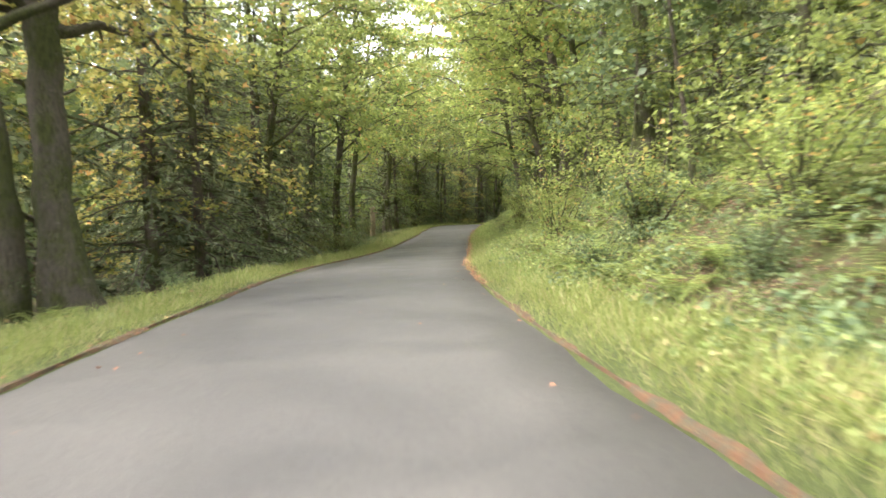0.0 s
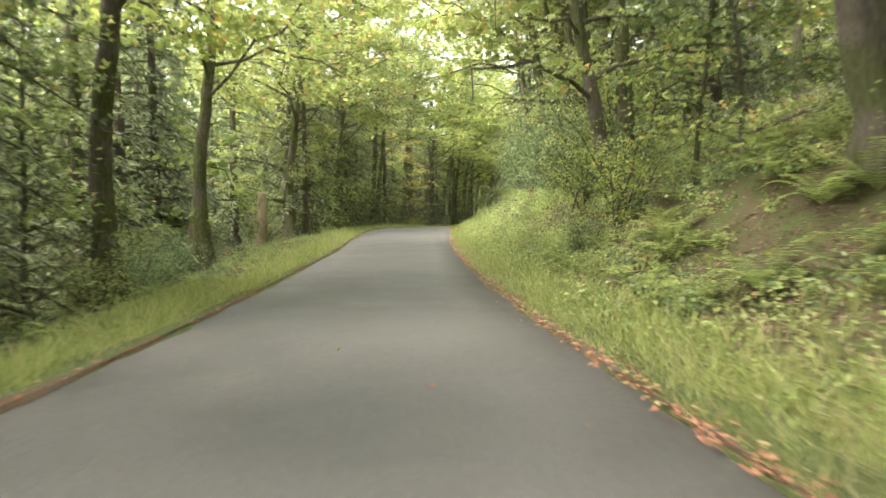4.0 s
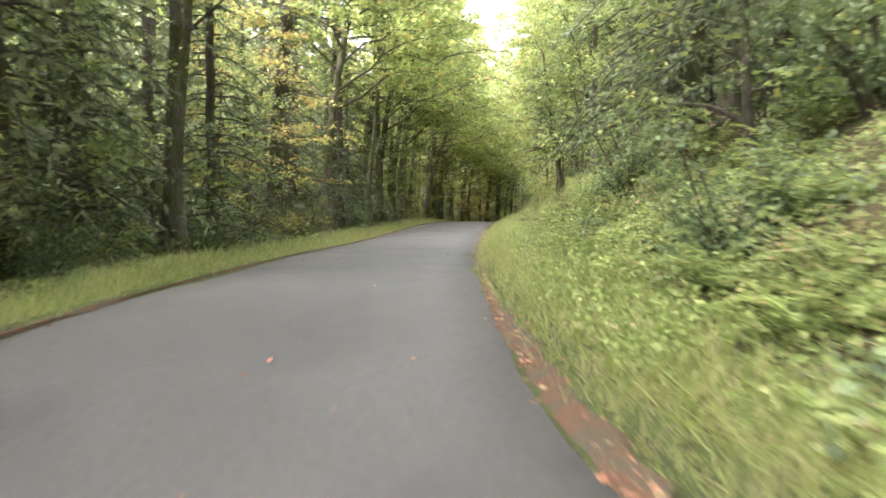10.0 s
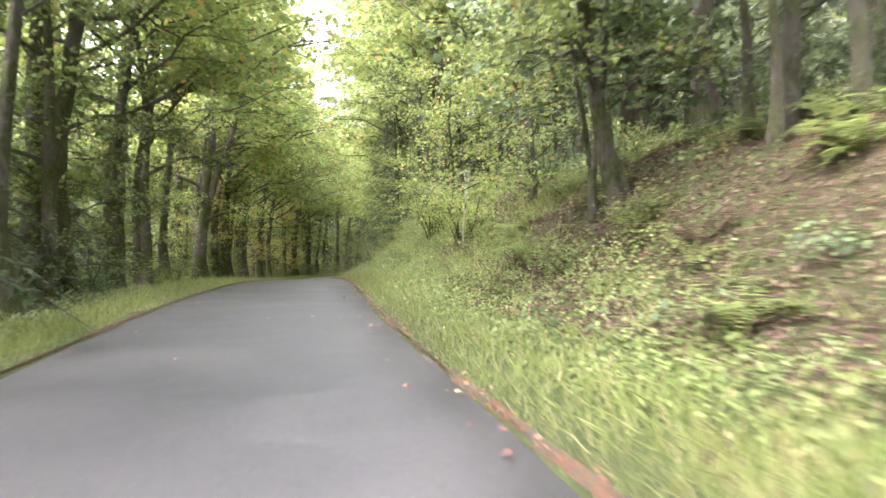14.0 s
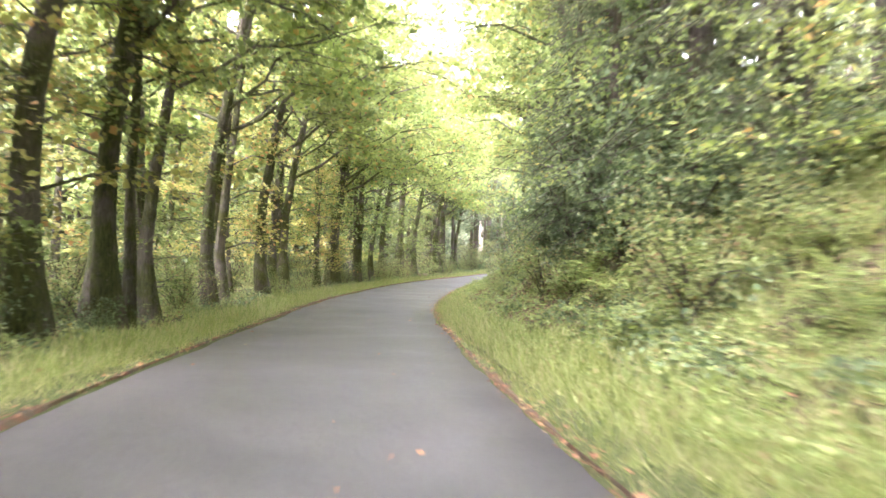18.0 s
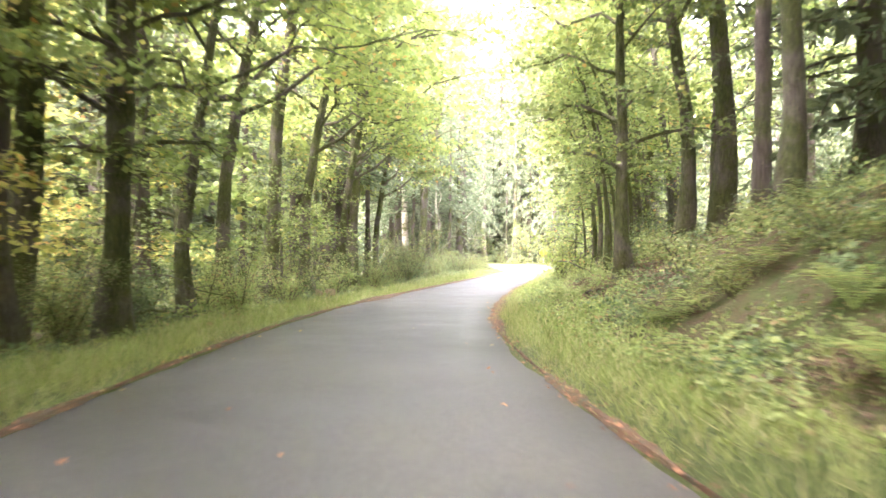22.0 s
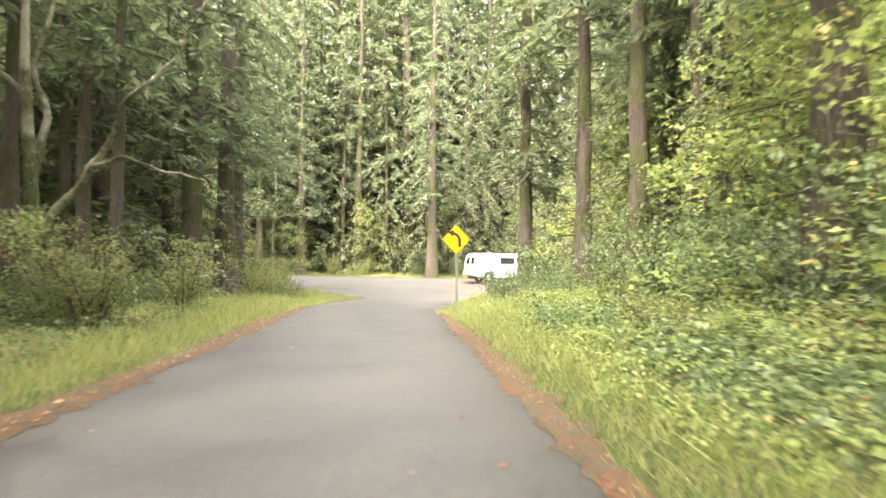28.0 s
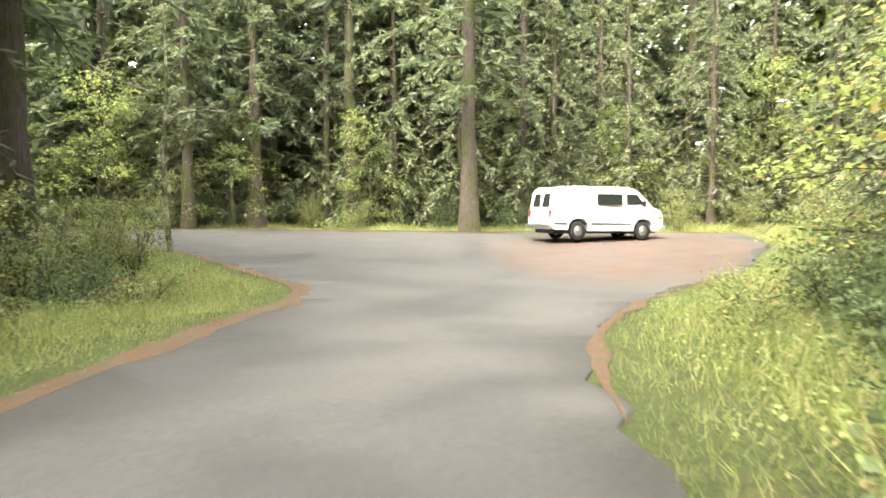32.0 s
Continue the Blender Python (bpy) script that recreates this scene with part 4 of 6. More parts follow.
def van():
    car = thing("van", "white panel van parked at the edge of the turning place", "van")
    # side outline, rear to front: x ahead, z up
    side = [(-2.62, 0.52), (-2.66, 0.62), (-2.64, 0.95), (-2.58, 1.20), (-2.50, 1.72), (-2.44, 1.90), (-2.30, 1.99), (-1.6, 2.03), (0.2, 2.05), (1.05, 2.03), (1.30, 1.97), (1.42, 1.88),
            (1.92, 1.36), (2.06, 1.29), (2.42, 1.18), (2.56, 1.06), (2.60, 0.80), (2.58, 0.55), (2.45, 0.42), (2.2, 0.36), (2.10, 0.36), (2.05, 0.62), (1.88, 0.80), (1.62, 0.85), (1.36, 0.80), (1.19, 0.62), (1.14, 0.36),
            (-0.94, 0.36), (-0.99, 0.62), (-1.16, 0.80), (-1.42, 0.85), (-1.68, 0.80), (-1.85, 0.62), (-1.90, 0.40), (-2.5, 0.42)]
    def half_width(z, x):
        w = 0.99 - 0.10 * max(0, z - 1.0) ** 1.3 - 0.10 * max(0, 0.6 - z) - (0.16 * max(0, z - 1.9) / 0.1 if z > 1.9 else 0)
        return w - 0.10 * max(0, x - 1.9) ** 1.2 - 0.03 * max(0, -2.45 - x) / 0.2
    bm = bmesh.new()
    rows = [[bm.verts.new((x, s * half_width(z, x), z)) for x, z in side] for s in (-1, 1)]
    n = len(side)
    for k in range(n):
        j = (k + 1) % n
        bm.faces.new((rows[0][k], rows[0][j], rows[1][j], rows[1][k]))
    for r in rows:
        bm.faces.new(r)
    edges = [e for e in bm.edges if len(e.link_faces) == 2 and abs(e.verts[0].co.y) == abs(e.verts[0].co.y) and (e.verts[0].co.y > 0) == (e.verts[1].co.y > 0) and min(e.verts[0].co.z, e.verts[1].co.z) > 0.9]
    bmesh.ops.bevel(bm, geom=edges, offset=0.05, segments=2, affect="EDGES", profile=0.6)
    body = part("body", bm, PAINT_WHITE, car)
    def panel(name, pts, y_side, material, parent, proud=0.006, label=""):
        b = bmesh.new()
        verts = []
        for x, z in pts:
            verts.append(b.verts.new((x, y_side * (half_width(z, x) + proud), z)))
        f = b.faces.new(verts)
        out = bmesh.ops.extrude_face_region(b, geom=[f])["geom"]
        for v in out:
            if isinstance(v, bmesh.types.BMVert):
                v.co.y -= y_side * 0.02
        return part(name, b, material, parent, label)
    for s in (-1, 1):
        panel("side_window", [(-0.55, 1.34), (0.62, 1.36), (0.62, 1.76), (-0.55, 1.76)], s, TINTED, body)
        door = panel("front_door", [(0.72, 0.48), (1.12, 0.48), (1.24, 0.74), (1.45, 0.92), (1.86, 0.95), (1.83, 1.38), (1.40, 1.84), (0.74, 1.84)], s, PAINT_WHITE, body, 0.008)
        panel("door_window", [(0.82, 1.37), (1.66, 1.37), (1.33, 1.76), (0.82, 1.76)], s, TINTED, door, 0.014)
        b = bmesh.new()
        box(b, 0.84, 0.98, s * 1.005 - 0.012, s * 1.005 + 0.012, 1.17, 1.20, 0.004)
        part("door_handle", b, TRIM_BLACK, door)
        b = bmesh.new()
        box(b, 1.52, 1.62, s * 1.10 - 0.05, s * 1.10 + 0.05, 1.30, 1.52, 0.02)
        box(b, 1.54, 1.60, min(s * 0.96, s * 1.08), max(s * 0.96, s * 1.08), 1.32, 1.36)
        part("side_mirror", b, TRIM_BLACK, car)
        for x0, x1 in ((-2.50, -1.92), (-0.86, 1.06)):
            panel("side_moulding", [(x0, 0.60), (x1, 0.60), (x1, 0.66), (x0, 0.66)], s, TRIM_BLACK, body, 0.012)
        panel("gutter", [(-2.2, 1.83), (1.0, 1.86), (1.0, 1.88), (-2.2, 1.85)], s, PAINT_WHITE, body, 0.02)
        panel("fuel_flap", [(-2.30, 0.95), (-2.12, 0.95), (-2.12, 1.12), (-2.30, 1.12)], s, PAINT_WHITE, body, 0.01) if s > 0 else panel("badge", [(-2.30, 1.00), (-2.14, 1.00), (-2.14, 1.05), (-2.30, 1.05)], s, TRIM_BLACK, body, 0.01)
        panel("wing_badge", [(2.08, 1.08), (2.26, 1.08), (2.26, 1.12), (2.08, 1.12)], s, TRIM_BLACK, body, 0.01)
        b = bmesh.new()
        box(b, -2.655, -2.60, min(s * 0.78, s * 0.93), max(s * 0.78, s * 0.93), 0.86, 1.12, 0.01)
        part("tail_light", b, LAMP_RED, car)
        b = bmesh.new()
        box(b, 2.54, 2.605, min(s * 0.58, s * 0.80), max(s * 0.58, s * 0.80), 0.80, 0.98, 0.015)
        part("headlight", b, LAMP_CLEAR, car)
        b = bmesh.new()
        box(b, 2.40, 2.57, min(s * 0.84, s * 0.93), max(s * 0.84, s * 0.93), 0.82, 0.95, 0.01)
        part("indicator", b, LAMP_AMBER, car)
        b = bmesh.new()
        for u, z in ((0.12, 1.26), (0.66, 1.26), (0.62, 1.74), (0.16, 1.74)):
            b.verts.new((-2.53 - 0.02 + 0.11 * (z - 1.26) / 0.5, s * u, z))
        f = b.faces.new(b.verts[:])
        for v in bmesh.ops.extrude_face_region(b, geom=[f])["geom"]:
            if isinstance(v, bmesh.types.BMVert):
                v.co.x -= 0.05
        rear = part("rear_window", b, TINTED, body)
        rear.location.x = -0.012
    b = bmesh.new()
    for x, y, z in ((1.47, -0.76, 1.85), (1.47, 0.76, 1.85), (1.93, 0.84, 1.37), (1.93, -0.84, 1.37)):
        b.verts.new((x + 0.012, y, z + 0.012))
    b.faces.new(b.verts[:])
    part("windscreen", b, TINTED, body)
    for name, x0, x1 in (("rear_bumper", -2.78, -2.60), ("front_bumper", 2.56, 2.72)):
        b = bmesh.new()
        box(b, x0, x1, -0.98, 0.98, 0.42, 0.60, 0.03)
        part(name, b, CHROME, car)
    b = bmesh.new()
    box(b, 2.57, 2.615, -0.55, 0.55, 0.72, 0.98, 0.01)
    part("grille", b, TRIM_BLACK, car)
    b = bmesh.new()
    box(b, -2.70, -2.66, -0.16, 0.16, 0.64, 0.78, 0.004)
    part("number_plate", b, plain_mat("plate_plain", (0.55, 0.56, 0.58), 0.5), car)
    b = bmesh.new()
    box(b, -2.4, 2.3, -0.8, 0.8, 0.26, 0.44)
    part("underbody", b, TRIM_BLACK, car)
    for x in (-1.42, 1.62):
        for s in (-1, 1):
            b = bmesh.new()
            prof = [(0.20, 0.10), (0.33, 0.10), (0.355, 0.07), (0.36, 0.0), (0.355, -0.07), (0.33, -0.10), (0.20, -0.10)]
            seg = 24
            ringv = [[b.verts.new((x + r * math.cos(2 * math.pi * k / seg), s * 0.86 + y, 0.36 + r * math.sin(2 * math.pi * k / seg))) for r, y in prof] for k in range(seg)]
            for k in range(seg):
                for j in range(len(prof) - 1):
                    b.faces.new((ringv[k][j], ringv[k][j + 1], ringv[(k + 1) % seg][j + 1], ringv[(k + 1) % seg][j]))
            wheel = part("wheel", b, RUBBER, car, "", True)
            b = bmesh.new()
            for r0, r1, y in ((0.21, 0.17, 0.085), (0.17, 0.10, 0.06), (0.10, 0.07, 0.10)):
                bmesh.ops.create_cone(b, segments=20, radius1=r0, radius2=r1, depth=0.03, cap_ends=True, matrix=Matrix.Translation((x, s * (0.86 + y), 0.36)) @ Matrix.Rotation(radians(-90 * s), 4, "X"))
            part("hubcap", b, CHROME, wheel, "chrome hubcap")
    px, py = lot_xy(28.8, 6.18)
    head = RIGHT * 0.94 + AHEAD * 0.34
    z = float(plan(px, py)[2][0]) + 0.03
    car.matrix_basis = pose(px, py, z, 0, 0.9, math.degrees(math.atan2(head[1], head[0]))) @ Matrix.Diagonal((0.97, 0.97, 1.03, 1))


def stump(s, lat, tall, thick, label, seed, name="stump", tip=(2, 2)):
    rng = np.random.default_rng(seed)
    post = thing(name, label, "stump")
    u = np.array([0, 0.05, 0.2, 0.5, 0.8, 0.97, 1.0])
    line = np.stack([0.02 * rng.normal(size=7), 0.02 * rng.normal(size=7), u * tall - 0.15], 1)
    v, f = tube(line, thick * (np.array([0.66, 0.58, 0.52, 0.5, 0.48, 0.47, 0.44])), 14)
    v = v * (1, 1, 1) + rng.normal(size=v.shape) * (0.012, 0.012, 0.02)
    part("trunk", mesh("trunk", v, f, CUT_WOOD), CUT_WOOD, post)
    x, y = spot(s, lat)
    post.matrix_basis = pose(x, y, ground_at(x, y), tip[0], tip[1], seed * 40)


def bare_tree(name, label, x, y, tall, thick, limbs, bark, turn, seed):
    """A dead tree: a trunk and limbs drawn through given points (right, away, up)."""
    rng = np.random.default_rng(seed)
    tree = thing(name, label, "tree")
    u = np.linspace(0, 1, 9)
    line = np.stack([0.10 * np.sin(u * 7 + seed), 0.1 * np.cos(u * 5), tall * u - 0.3], 1)
    part("trunk", mesh("trunk", *tube(line, thick * (0.5 - 0.38 * u), 10), bark, True), bark, tree)
    for pts, r in limbs:
        p = np.array(pts, float)
        k = np.linspace(0, len(p) - 1, len(p) * 3)
        q = np.stack([np.interp(k, np.arange(len(p)), p[:, c]) for c in range(3)], 1) + rng.normal(size=(len(k), 3)) * 0.03
        limb = part("limb", mesh("limb", *tube(q, np.linspace(r, 0.015, len(q)), 6), bark, True), bark, tree)
        for j in range(4):
            a = q[int(len(q) * (0.35 + 0.15 * j))]
            t = bend(a, rng.uniform(0, 6.28), rng.uniform(0.4, 1.0), rng.uniform(-0.2, 0.8), 0.3, rng, 4)
            part("twig", mesh("twig", *tube(t, np.linspace(0.014, 0.004, 4), 4), bark), bark, limb)
    tree.matrix_basis = pose(x, y, ground_at(x, y), 0, 0, turn)


def root_mound(s, lat, wide, tall, label, seed):
    """The lumpy foot of an old stump in the bank."""
    bm = bmesh.new()
    bmesh.ops.create_icosphere(bm, subdivisions=4, radius=1)
    for v in bm.verts:
        n = noise.fractal(v.co * 1.9 + Vector((seed, 0, 0)), 1.0, 2.0, 4)
        v.co = Vector((v.co.x * wide, v.co.y * wide, v.co.z * tall)) * (1 + 0.35 * n)
    ob = part("old_stump", bm, SOIL_ROOT, None, "", True)
    x, y = spot(s, lat)
    ob.matrix_basis = pose(x, y, ground_at(x, y) + tall * 0.25, 0, 0, seed * 50)
    tagged(ob, label, "stump")


def log_round(s, lat, length, thick, seed):
    log = thing("cut_log", "short mossy cut log lying on the verge", "log")
    rng = np.random.default_rng(seed)
    line = np.stack([np.linspace(-length / 2, length / 2, 5), np.zeros(5), np.full(5, thick * 0.46)], 1)
    v, f = tube(line, np.full(5, thick / 2), 14)
    f.append(tuple(range(13, -1, -1)))
    part("trunk", mesh("trunk", v + rng.normal(size=v.shape) * 0.008, f, CUT_WOOD), CUT_WOOD, log)
    x, y = spot(s, lat)
    log.matrix_basis = pose(x, y, ground_at(x, y), 0, 0, seed * 33)


road_sign()
van()
stump(69.6, -8.9, 3.3, 0.5, "tall pale cut-off tree trunk standing by the road", 3)
stump(62.5, -10.2, 2.2, 0.40, "pale cut-off tree trunk in the shade", 4)
root_mound(172.5, 7.4, 0.6, 0.5, "dark earthy stump overgrown on the bank", 1)
root_mound(198, 6.4, 0.5, 0.35, "dark rotten stump on the bank", 2)
root_mound(97.5, 6.9, 0.8, 0.3, "dark bare root mass in the eroded bank", 5)
log_round(203.8, -6.5, 0.5, 0.38, 2)
log_round(204.5, -6.2, 0.42, 0.42, 5)
bare_tree("dead_tree", "twisted bleached dead tree with bare curving limbs", 75.3, 224.0, 10, 0.42,
          [([(0, 0, 1.6), (0.6, -0.2, 2.4), (1.5, -0.4, 3.2), (2.0, -0.4, 4.0), (2.5, -0.6, 5.0), (3.6, -0.6, 5.9), (4.3, -0.8, 7.2)], 0.13),
           ([(1.6, -0.4, 3.5), (2.6, -0.7, 3.75), (3.3, -0.8, 3.4), (4.4, -1.0, 3.2)], 0.06),
           ([(0, 0, 3.0), (0.3, 0.2, 4.5), (-0.1, 0.3, 6.0), (0.4, 0.3, 7.4), (0.1, 0.2, 8.6)], 0.12),
           ([(0, 0, 5.2), (-0.8, -0.2, 5.9), (-1.3, -0.2, 7.1), (-1.2, 0, 8.2)], 0.08)], BARK_DEAD, -48, 6)
bare_tree("dead_tree", "tall bleached bare snag with stub branches", 74.8, 229.3, 27, 1.0,
          [([(0, 0, 12), (1.3, -0.3, 12.3), (2.2, -0.4, 12.1)], 0.06), ([(0, 0, 14), (-1.4, -0.3, 14.6)], 0.06), ([(0, 0, 9), (1.2, 0.3, 9.5), (2.0, 0.2, 9.2)], 0.05), ([(0, 0, 17), (1.6, -0.2, 17.4)], 0.05)], BARK_PALE, -48, 7)
x0, y0 = spot(121.5, 4.5)
bare_tree("dead_sapling", "thin pale dead sapling standing on the bank", float(x0), float(y0), 2.7, 0.07, [([(0, 0, 1.6), (0.25, 0, 2.1), (0.3, 0, 2.5)], 0.02)], BARK_PALE, 20, 8)
x0, y0 = lot_xy(25, -9.6)
bare_tree("dead_tree", "mossy bare limbed tree leaning out over the grass", float(x0), float(y0), 9, 0.22,
          [([(0, 0, 3.2), (1.2, -1.0, 3.9), (2.4, -1.8, 4.3), (3.2, -2.2, 5.2)], 0.07), ([(0, 0, 4.4), (1.0, -1.2, 4.8), (2.2, -2.2, 4.7), (3.4, -3.0, 4.6)], 0.06), ([(0, 0, 5.5), (-1.2, -1.2, 5.9), (-2.2, -2.4, 6.6)], 0.05)], BARK_DEAD, -45, 9)
x0, y0 = spot(76, 6.2)
bare_tree("dead_tree", "broken mossy grey snag leaning on the bank", float(x0), float(y0), 4.5, 0.3, [([(0, 0, 2.5), (-0.8, -0.4, 3.1), (-1.5, -0.6, 3.0)], 0.09), ([(0, 0, 3.2), (0.6, 0, 4.2)], 0.06)], BARK_DEAD, 10, 10)

# ---- plants: one of each kind is built, the others are copies ----

big_maple = broadleaf(11, 17, 0.62, 0.16, 5.4, 26, 330, 16, 0.22, MAPLE, BARK_MOSSY, 0.03, LOBED, "maple_tree", "tall mossy maple with broad yellow-green leaves")
old_maple = broadleaf(6, 18, 0.85, 0.34, 5.6, 24, 330, 16, 0.22, MAPLE_TURNING, BARK_MOSSY, 0.02, LOBED, "maple_tree", "thick old mossy maple trunk with yellow leaves high up")
arch_maple = broadleaf(10, 20, 0.50, 0.34, 8.4, 30, 600, 16, 0.24, MAPLE, BARK_MOSSY, 0.20, KITE * (1.45, 1, 1), "maple_tree", "tall maple arching its green limbs over the road", sag=0.35)
arch_alder = broadleaf(9, 19, 0.36, 0.36, 7.8, 28, 560, 16, 0.21, ALDER, BARK, 0.20, KITE * (1.45, 1, 1), "alder_tree", "tall alder reaching over the road with green leaves", sag=0.3)
gold_maple = broadleaf(12, 15, 0.55, 0.10, 5.6, 26, 330, 16, 0.22, MAPLE_TURNING, BARK_MOSSY, 0.02, LOBED, "maple_tree", "mossy maple with leaves turning yellow and orange")
lean_maple = broadleaf(13, 14, 0.42, 0.20, 5.2, 22, 300, 16, 0.21, MAPLE, BARK_MOSSY, 0.14, LOBED, "maple_tree", "leaning mossy maple with bright green leaves on the bank")
young_maple = broadleaf(14, 7.5, 0.16, 0.06, 3.0, 22, 220, 15, 0.15, MAPLE, BARK, 0.05, LOBED, "young_maple", "young maple with light yellow-green leaves down to the ground")
shade_maple = broadleaf(8, 8.5, 0.18, 0.06, 3.2, 22, 210, 15, 0.18, ALDER, BARK, 0.05, LOBED, "young_maple", "young understorey maple with mid-green leaves")
slim_alder = broadleaf(15, 17, 0.30, 0.26, 3.6, 22, 260, 15, 0.18, ALDER, BARK, 0.02, KITE * (1.3, 1, 1), "alder_tree", "slender grey alder with thin green crown")
gold_alder = broadleaf(16, 14, 0.24, 0.16, 3.6, 22, 260, 15, 0.19, MAPLE_TURNING, BARK, 0.04, KITE * (1.3, 1, 1), "alder_tree", "slender alder with yellowing leaves")
mossy_alder = broadleaf(17, 16, 0.42, 0.22, 4.0, 20, 260, 16, 0.19, ALDER, BARK_MOSSY, 0.05, KITE * (1.3, 1, 1), "alder_tree", "moss-covered alder with a dark trunk")
fork_maple = broadleaf(18, 18, 0.72, 0.22, 5.4, 26, 340, 16, 0.22, MAPLE, BARK_MOSSY, 0.06, LOBED, "maple_tree", "old forked maple, mossy at its foot", fork=True)
thin_stem = broadleaf(19, 9, 0.14, 0.30, 2.4, 14, 130, 9, 0.22, SHADE, BARK_MOSSY, 0.10, KITE * (1.3, 1, 1), "vine_maple", "thin dark mossy vine maple stem")
back_maple = broadleaf(20, 19, 0.5, 0.10, 5.5, 18, 170, 14, 0.41, ALDER, BARK_MOSSY, 0.02, KITE * (1.45, 1, 1), "maple_tree", "full-crowned green maple in the woods behind")
back_gold = broadleaf(7, 16, 0.4, 0.12, 4.6, 16, 150, 14, 0.38, MAPLE, BARK, 0.03, KITE * (1.45, 1, 1), "maple_tree", "light yellow-green maple in the woods behind")
fir = conifer(21, 30, 0.72, 0.20, 3.9, 80, 26, NEEDLE, BARK_FIR, "fir_tree", "tall fir with reddish-brown furrowed bark", 0.55, 0.55, 26)
low_fir = conifer(22, 20, 0.50, 0.03, 4.4, 96, 58, NEEDLE, BARK_FIR, "fir_tree", "dark fir with boughs hanging down to the ground", 0.6, 0.7, big=0.6, tiers=1, shape=COMB)
cedar = conifer(23, 18, 0.46, 0.03, 4.2, 96, 56, NEEDLE_PALE, BARK_FIR, "cedar_tree", "green cedar with drooping feathery boughs", 0.5, 1.2, big=0.62, tiers=1, shape=COMB)
slim_fir = conifer(24, 26, 0.42, 0.30, 2.8, 56, 20, NEEDLE, BARK_FIR, "fir_tree", "slim forest fir with bare lower trunk and dead twigs", 0.5, 0.5, 30, big=1.1)
hemlock = conifer(25, 22, 0.44, 0.08, 4.4, 84, 46, NEEDLE_PALE, BARK_FIR, "hemlock_tree", "hemlock with pale green drooping sprays", 0.75, 1.3, 6, big=0.62, tiers=1, shape=TWO_TIER)
back_fir = conifer(26, 28, 0.6, 0.07, 4.6, 92, 72, NEEDLE, BARK_FIR, "fir_tree", "dark fir standing in the woods behind", 0.55, 0.8, big=0.66, tiers=1, shape=TWO_TIER)
back_cedar = conifer(27, 22, 0.5, 0.03, 4.8, 92, 72, NEEDLE_PALE, BARK_FIR, "cedar_tree", "drooping green cedar in the woods behind", 0.6, 1.5, big=0.64, tiers=1, shape=TWO_TIER)
bright_shrub = shrub(31, 2.4, 1.5, 14, 3200, 0.10, SALAL, "shrub", "leafy bright green shrub beside the road")
dark_shrub = shrub(32, 1.9, 1.4, 13, 1900, 0.11, SHADE, "shrub", "dense dark green shrub on the forest floor")
low_shrub = shrub(33, 0.95, 1.1, 12, 1300, 0.09, SALAL, "bramble_bush", "low tangled bramble with small green leaves")
vine_shrub = shrub(34, 3.4, 1.7, 16, 2600, 0.105, MAPLE, "shrub", "tall yellow-green shrub overhanging the bank")
dry_shrub = shrub(35, 1.2, 1.0, 14, 220, 0.09, DRY, "shrub", "half-bare shrub with brown dry leaves")
fern_big = fern(41, 1.3, 13, "large green sword fern on the bank")
fern_mid = fern(42, 1.0, 11, "green sword fern among the undergrowth")
fern_old = fern(43, 0.8, 9, "small sword fern with arching fronds")
fern_dead = fern(44, 0.9, 8, "withered brown sword fern on bare soil", DEAD_FROND)
stick = bare_stick(45, 2.2)
long_stick = bare_stick(46, 3.4)
lean_stem = broadleaf(47, 11, 0.20, 0.34, 3.0, 16, 170, 9, 0.17, ALDER, BARK_MOSSY, 0.26, KITE * (1.3, 1, 1), "vine_maple", "thin dark stem leaning out towards the road")
tall_maple = broadleaf(48, 29, 0.60, 0.45, 6.6, 30, 440, 16, 0.27, MAPLE, BARK_MOSSY, 0.18, KITE * (1.45, 1, 1), "maple_tree", "very tall mossy maple with a high green crown")
tall_alder = broadleaf(49, 27, 0.42, 0.42, 5.6, 30, 400, 16, 0.24, ALDER, BARK, 0.18, KITE * (1.45, 1, 1), "alder_tree", "very tall alder with a high green crown")

BEDS = {}


def put(kind, x, y, size=1.0, turn=None, sink=0.0, tip=(0, 0)):
    """Notes a place for a plant of a kind; they are all set out at the end."""
    rows = BEDS.setdefault(kind.name, (kind, []))[1]
    n = len(rows)
    if turn is None:
        turn = (n * 137.5 + 31 * len(kind.name)) % 360
    rows.append(pose(x, y, ground_at(x, y) - sink, tip[0], tip[1], turn) @ Matrix.Scale(size, 4))


def row(kind, places, size=1.0, turn=None):
    """Plants at stations and distances right of the drive line, each with its own size."""
    for s, lat, k in places:
        put(kind, *spot(s, lat), size * k, turn)


def row_over(kind, places):
    """Trees that lean out over the road."""
    for s, lat, k in places:
        i = int(np.clip(np.searchsorted(ALONG, s), 0, len(WAYS) - 1))
        turn = math.degrees(math.atan2(WAYS[i, 1], WAYS[i, 0])) + (90 if lat > 0 else -90) + 25 * math.sin(s * 1.7)
        put(kind, *spot(s, lat), k, turn)


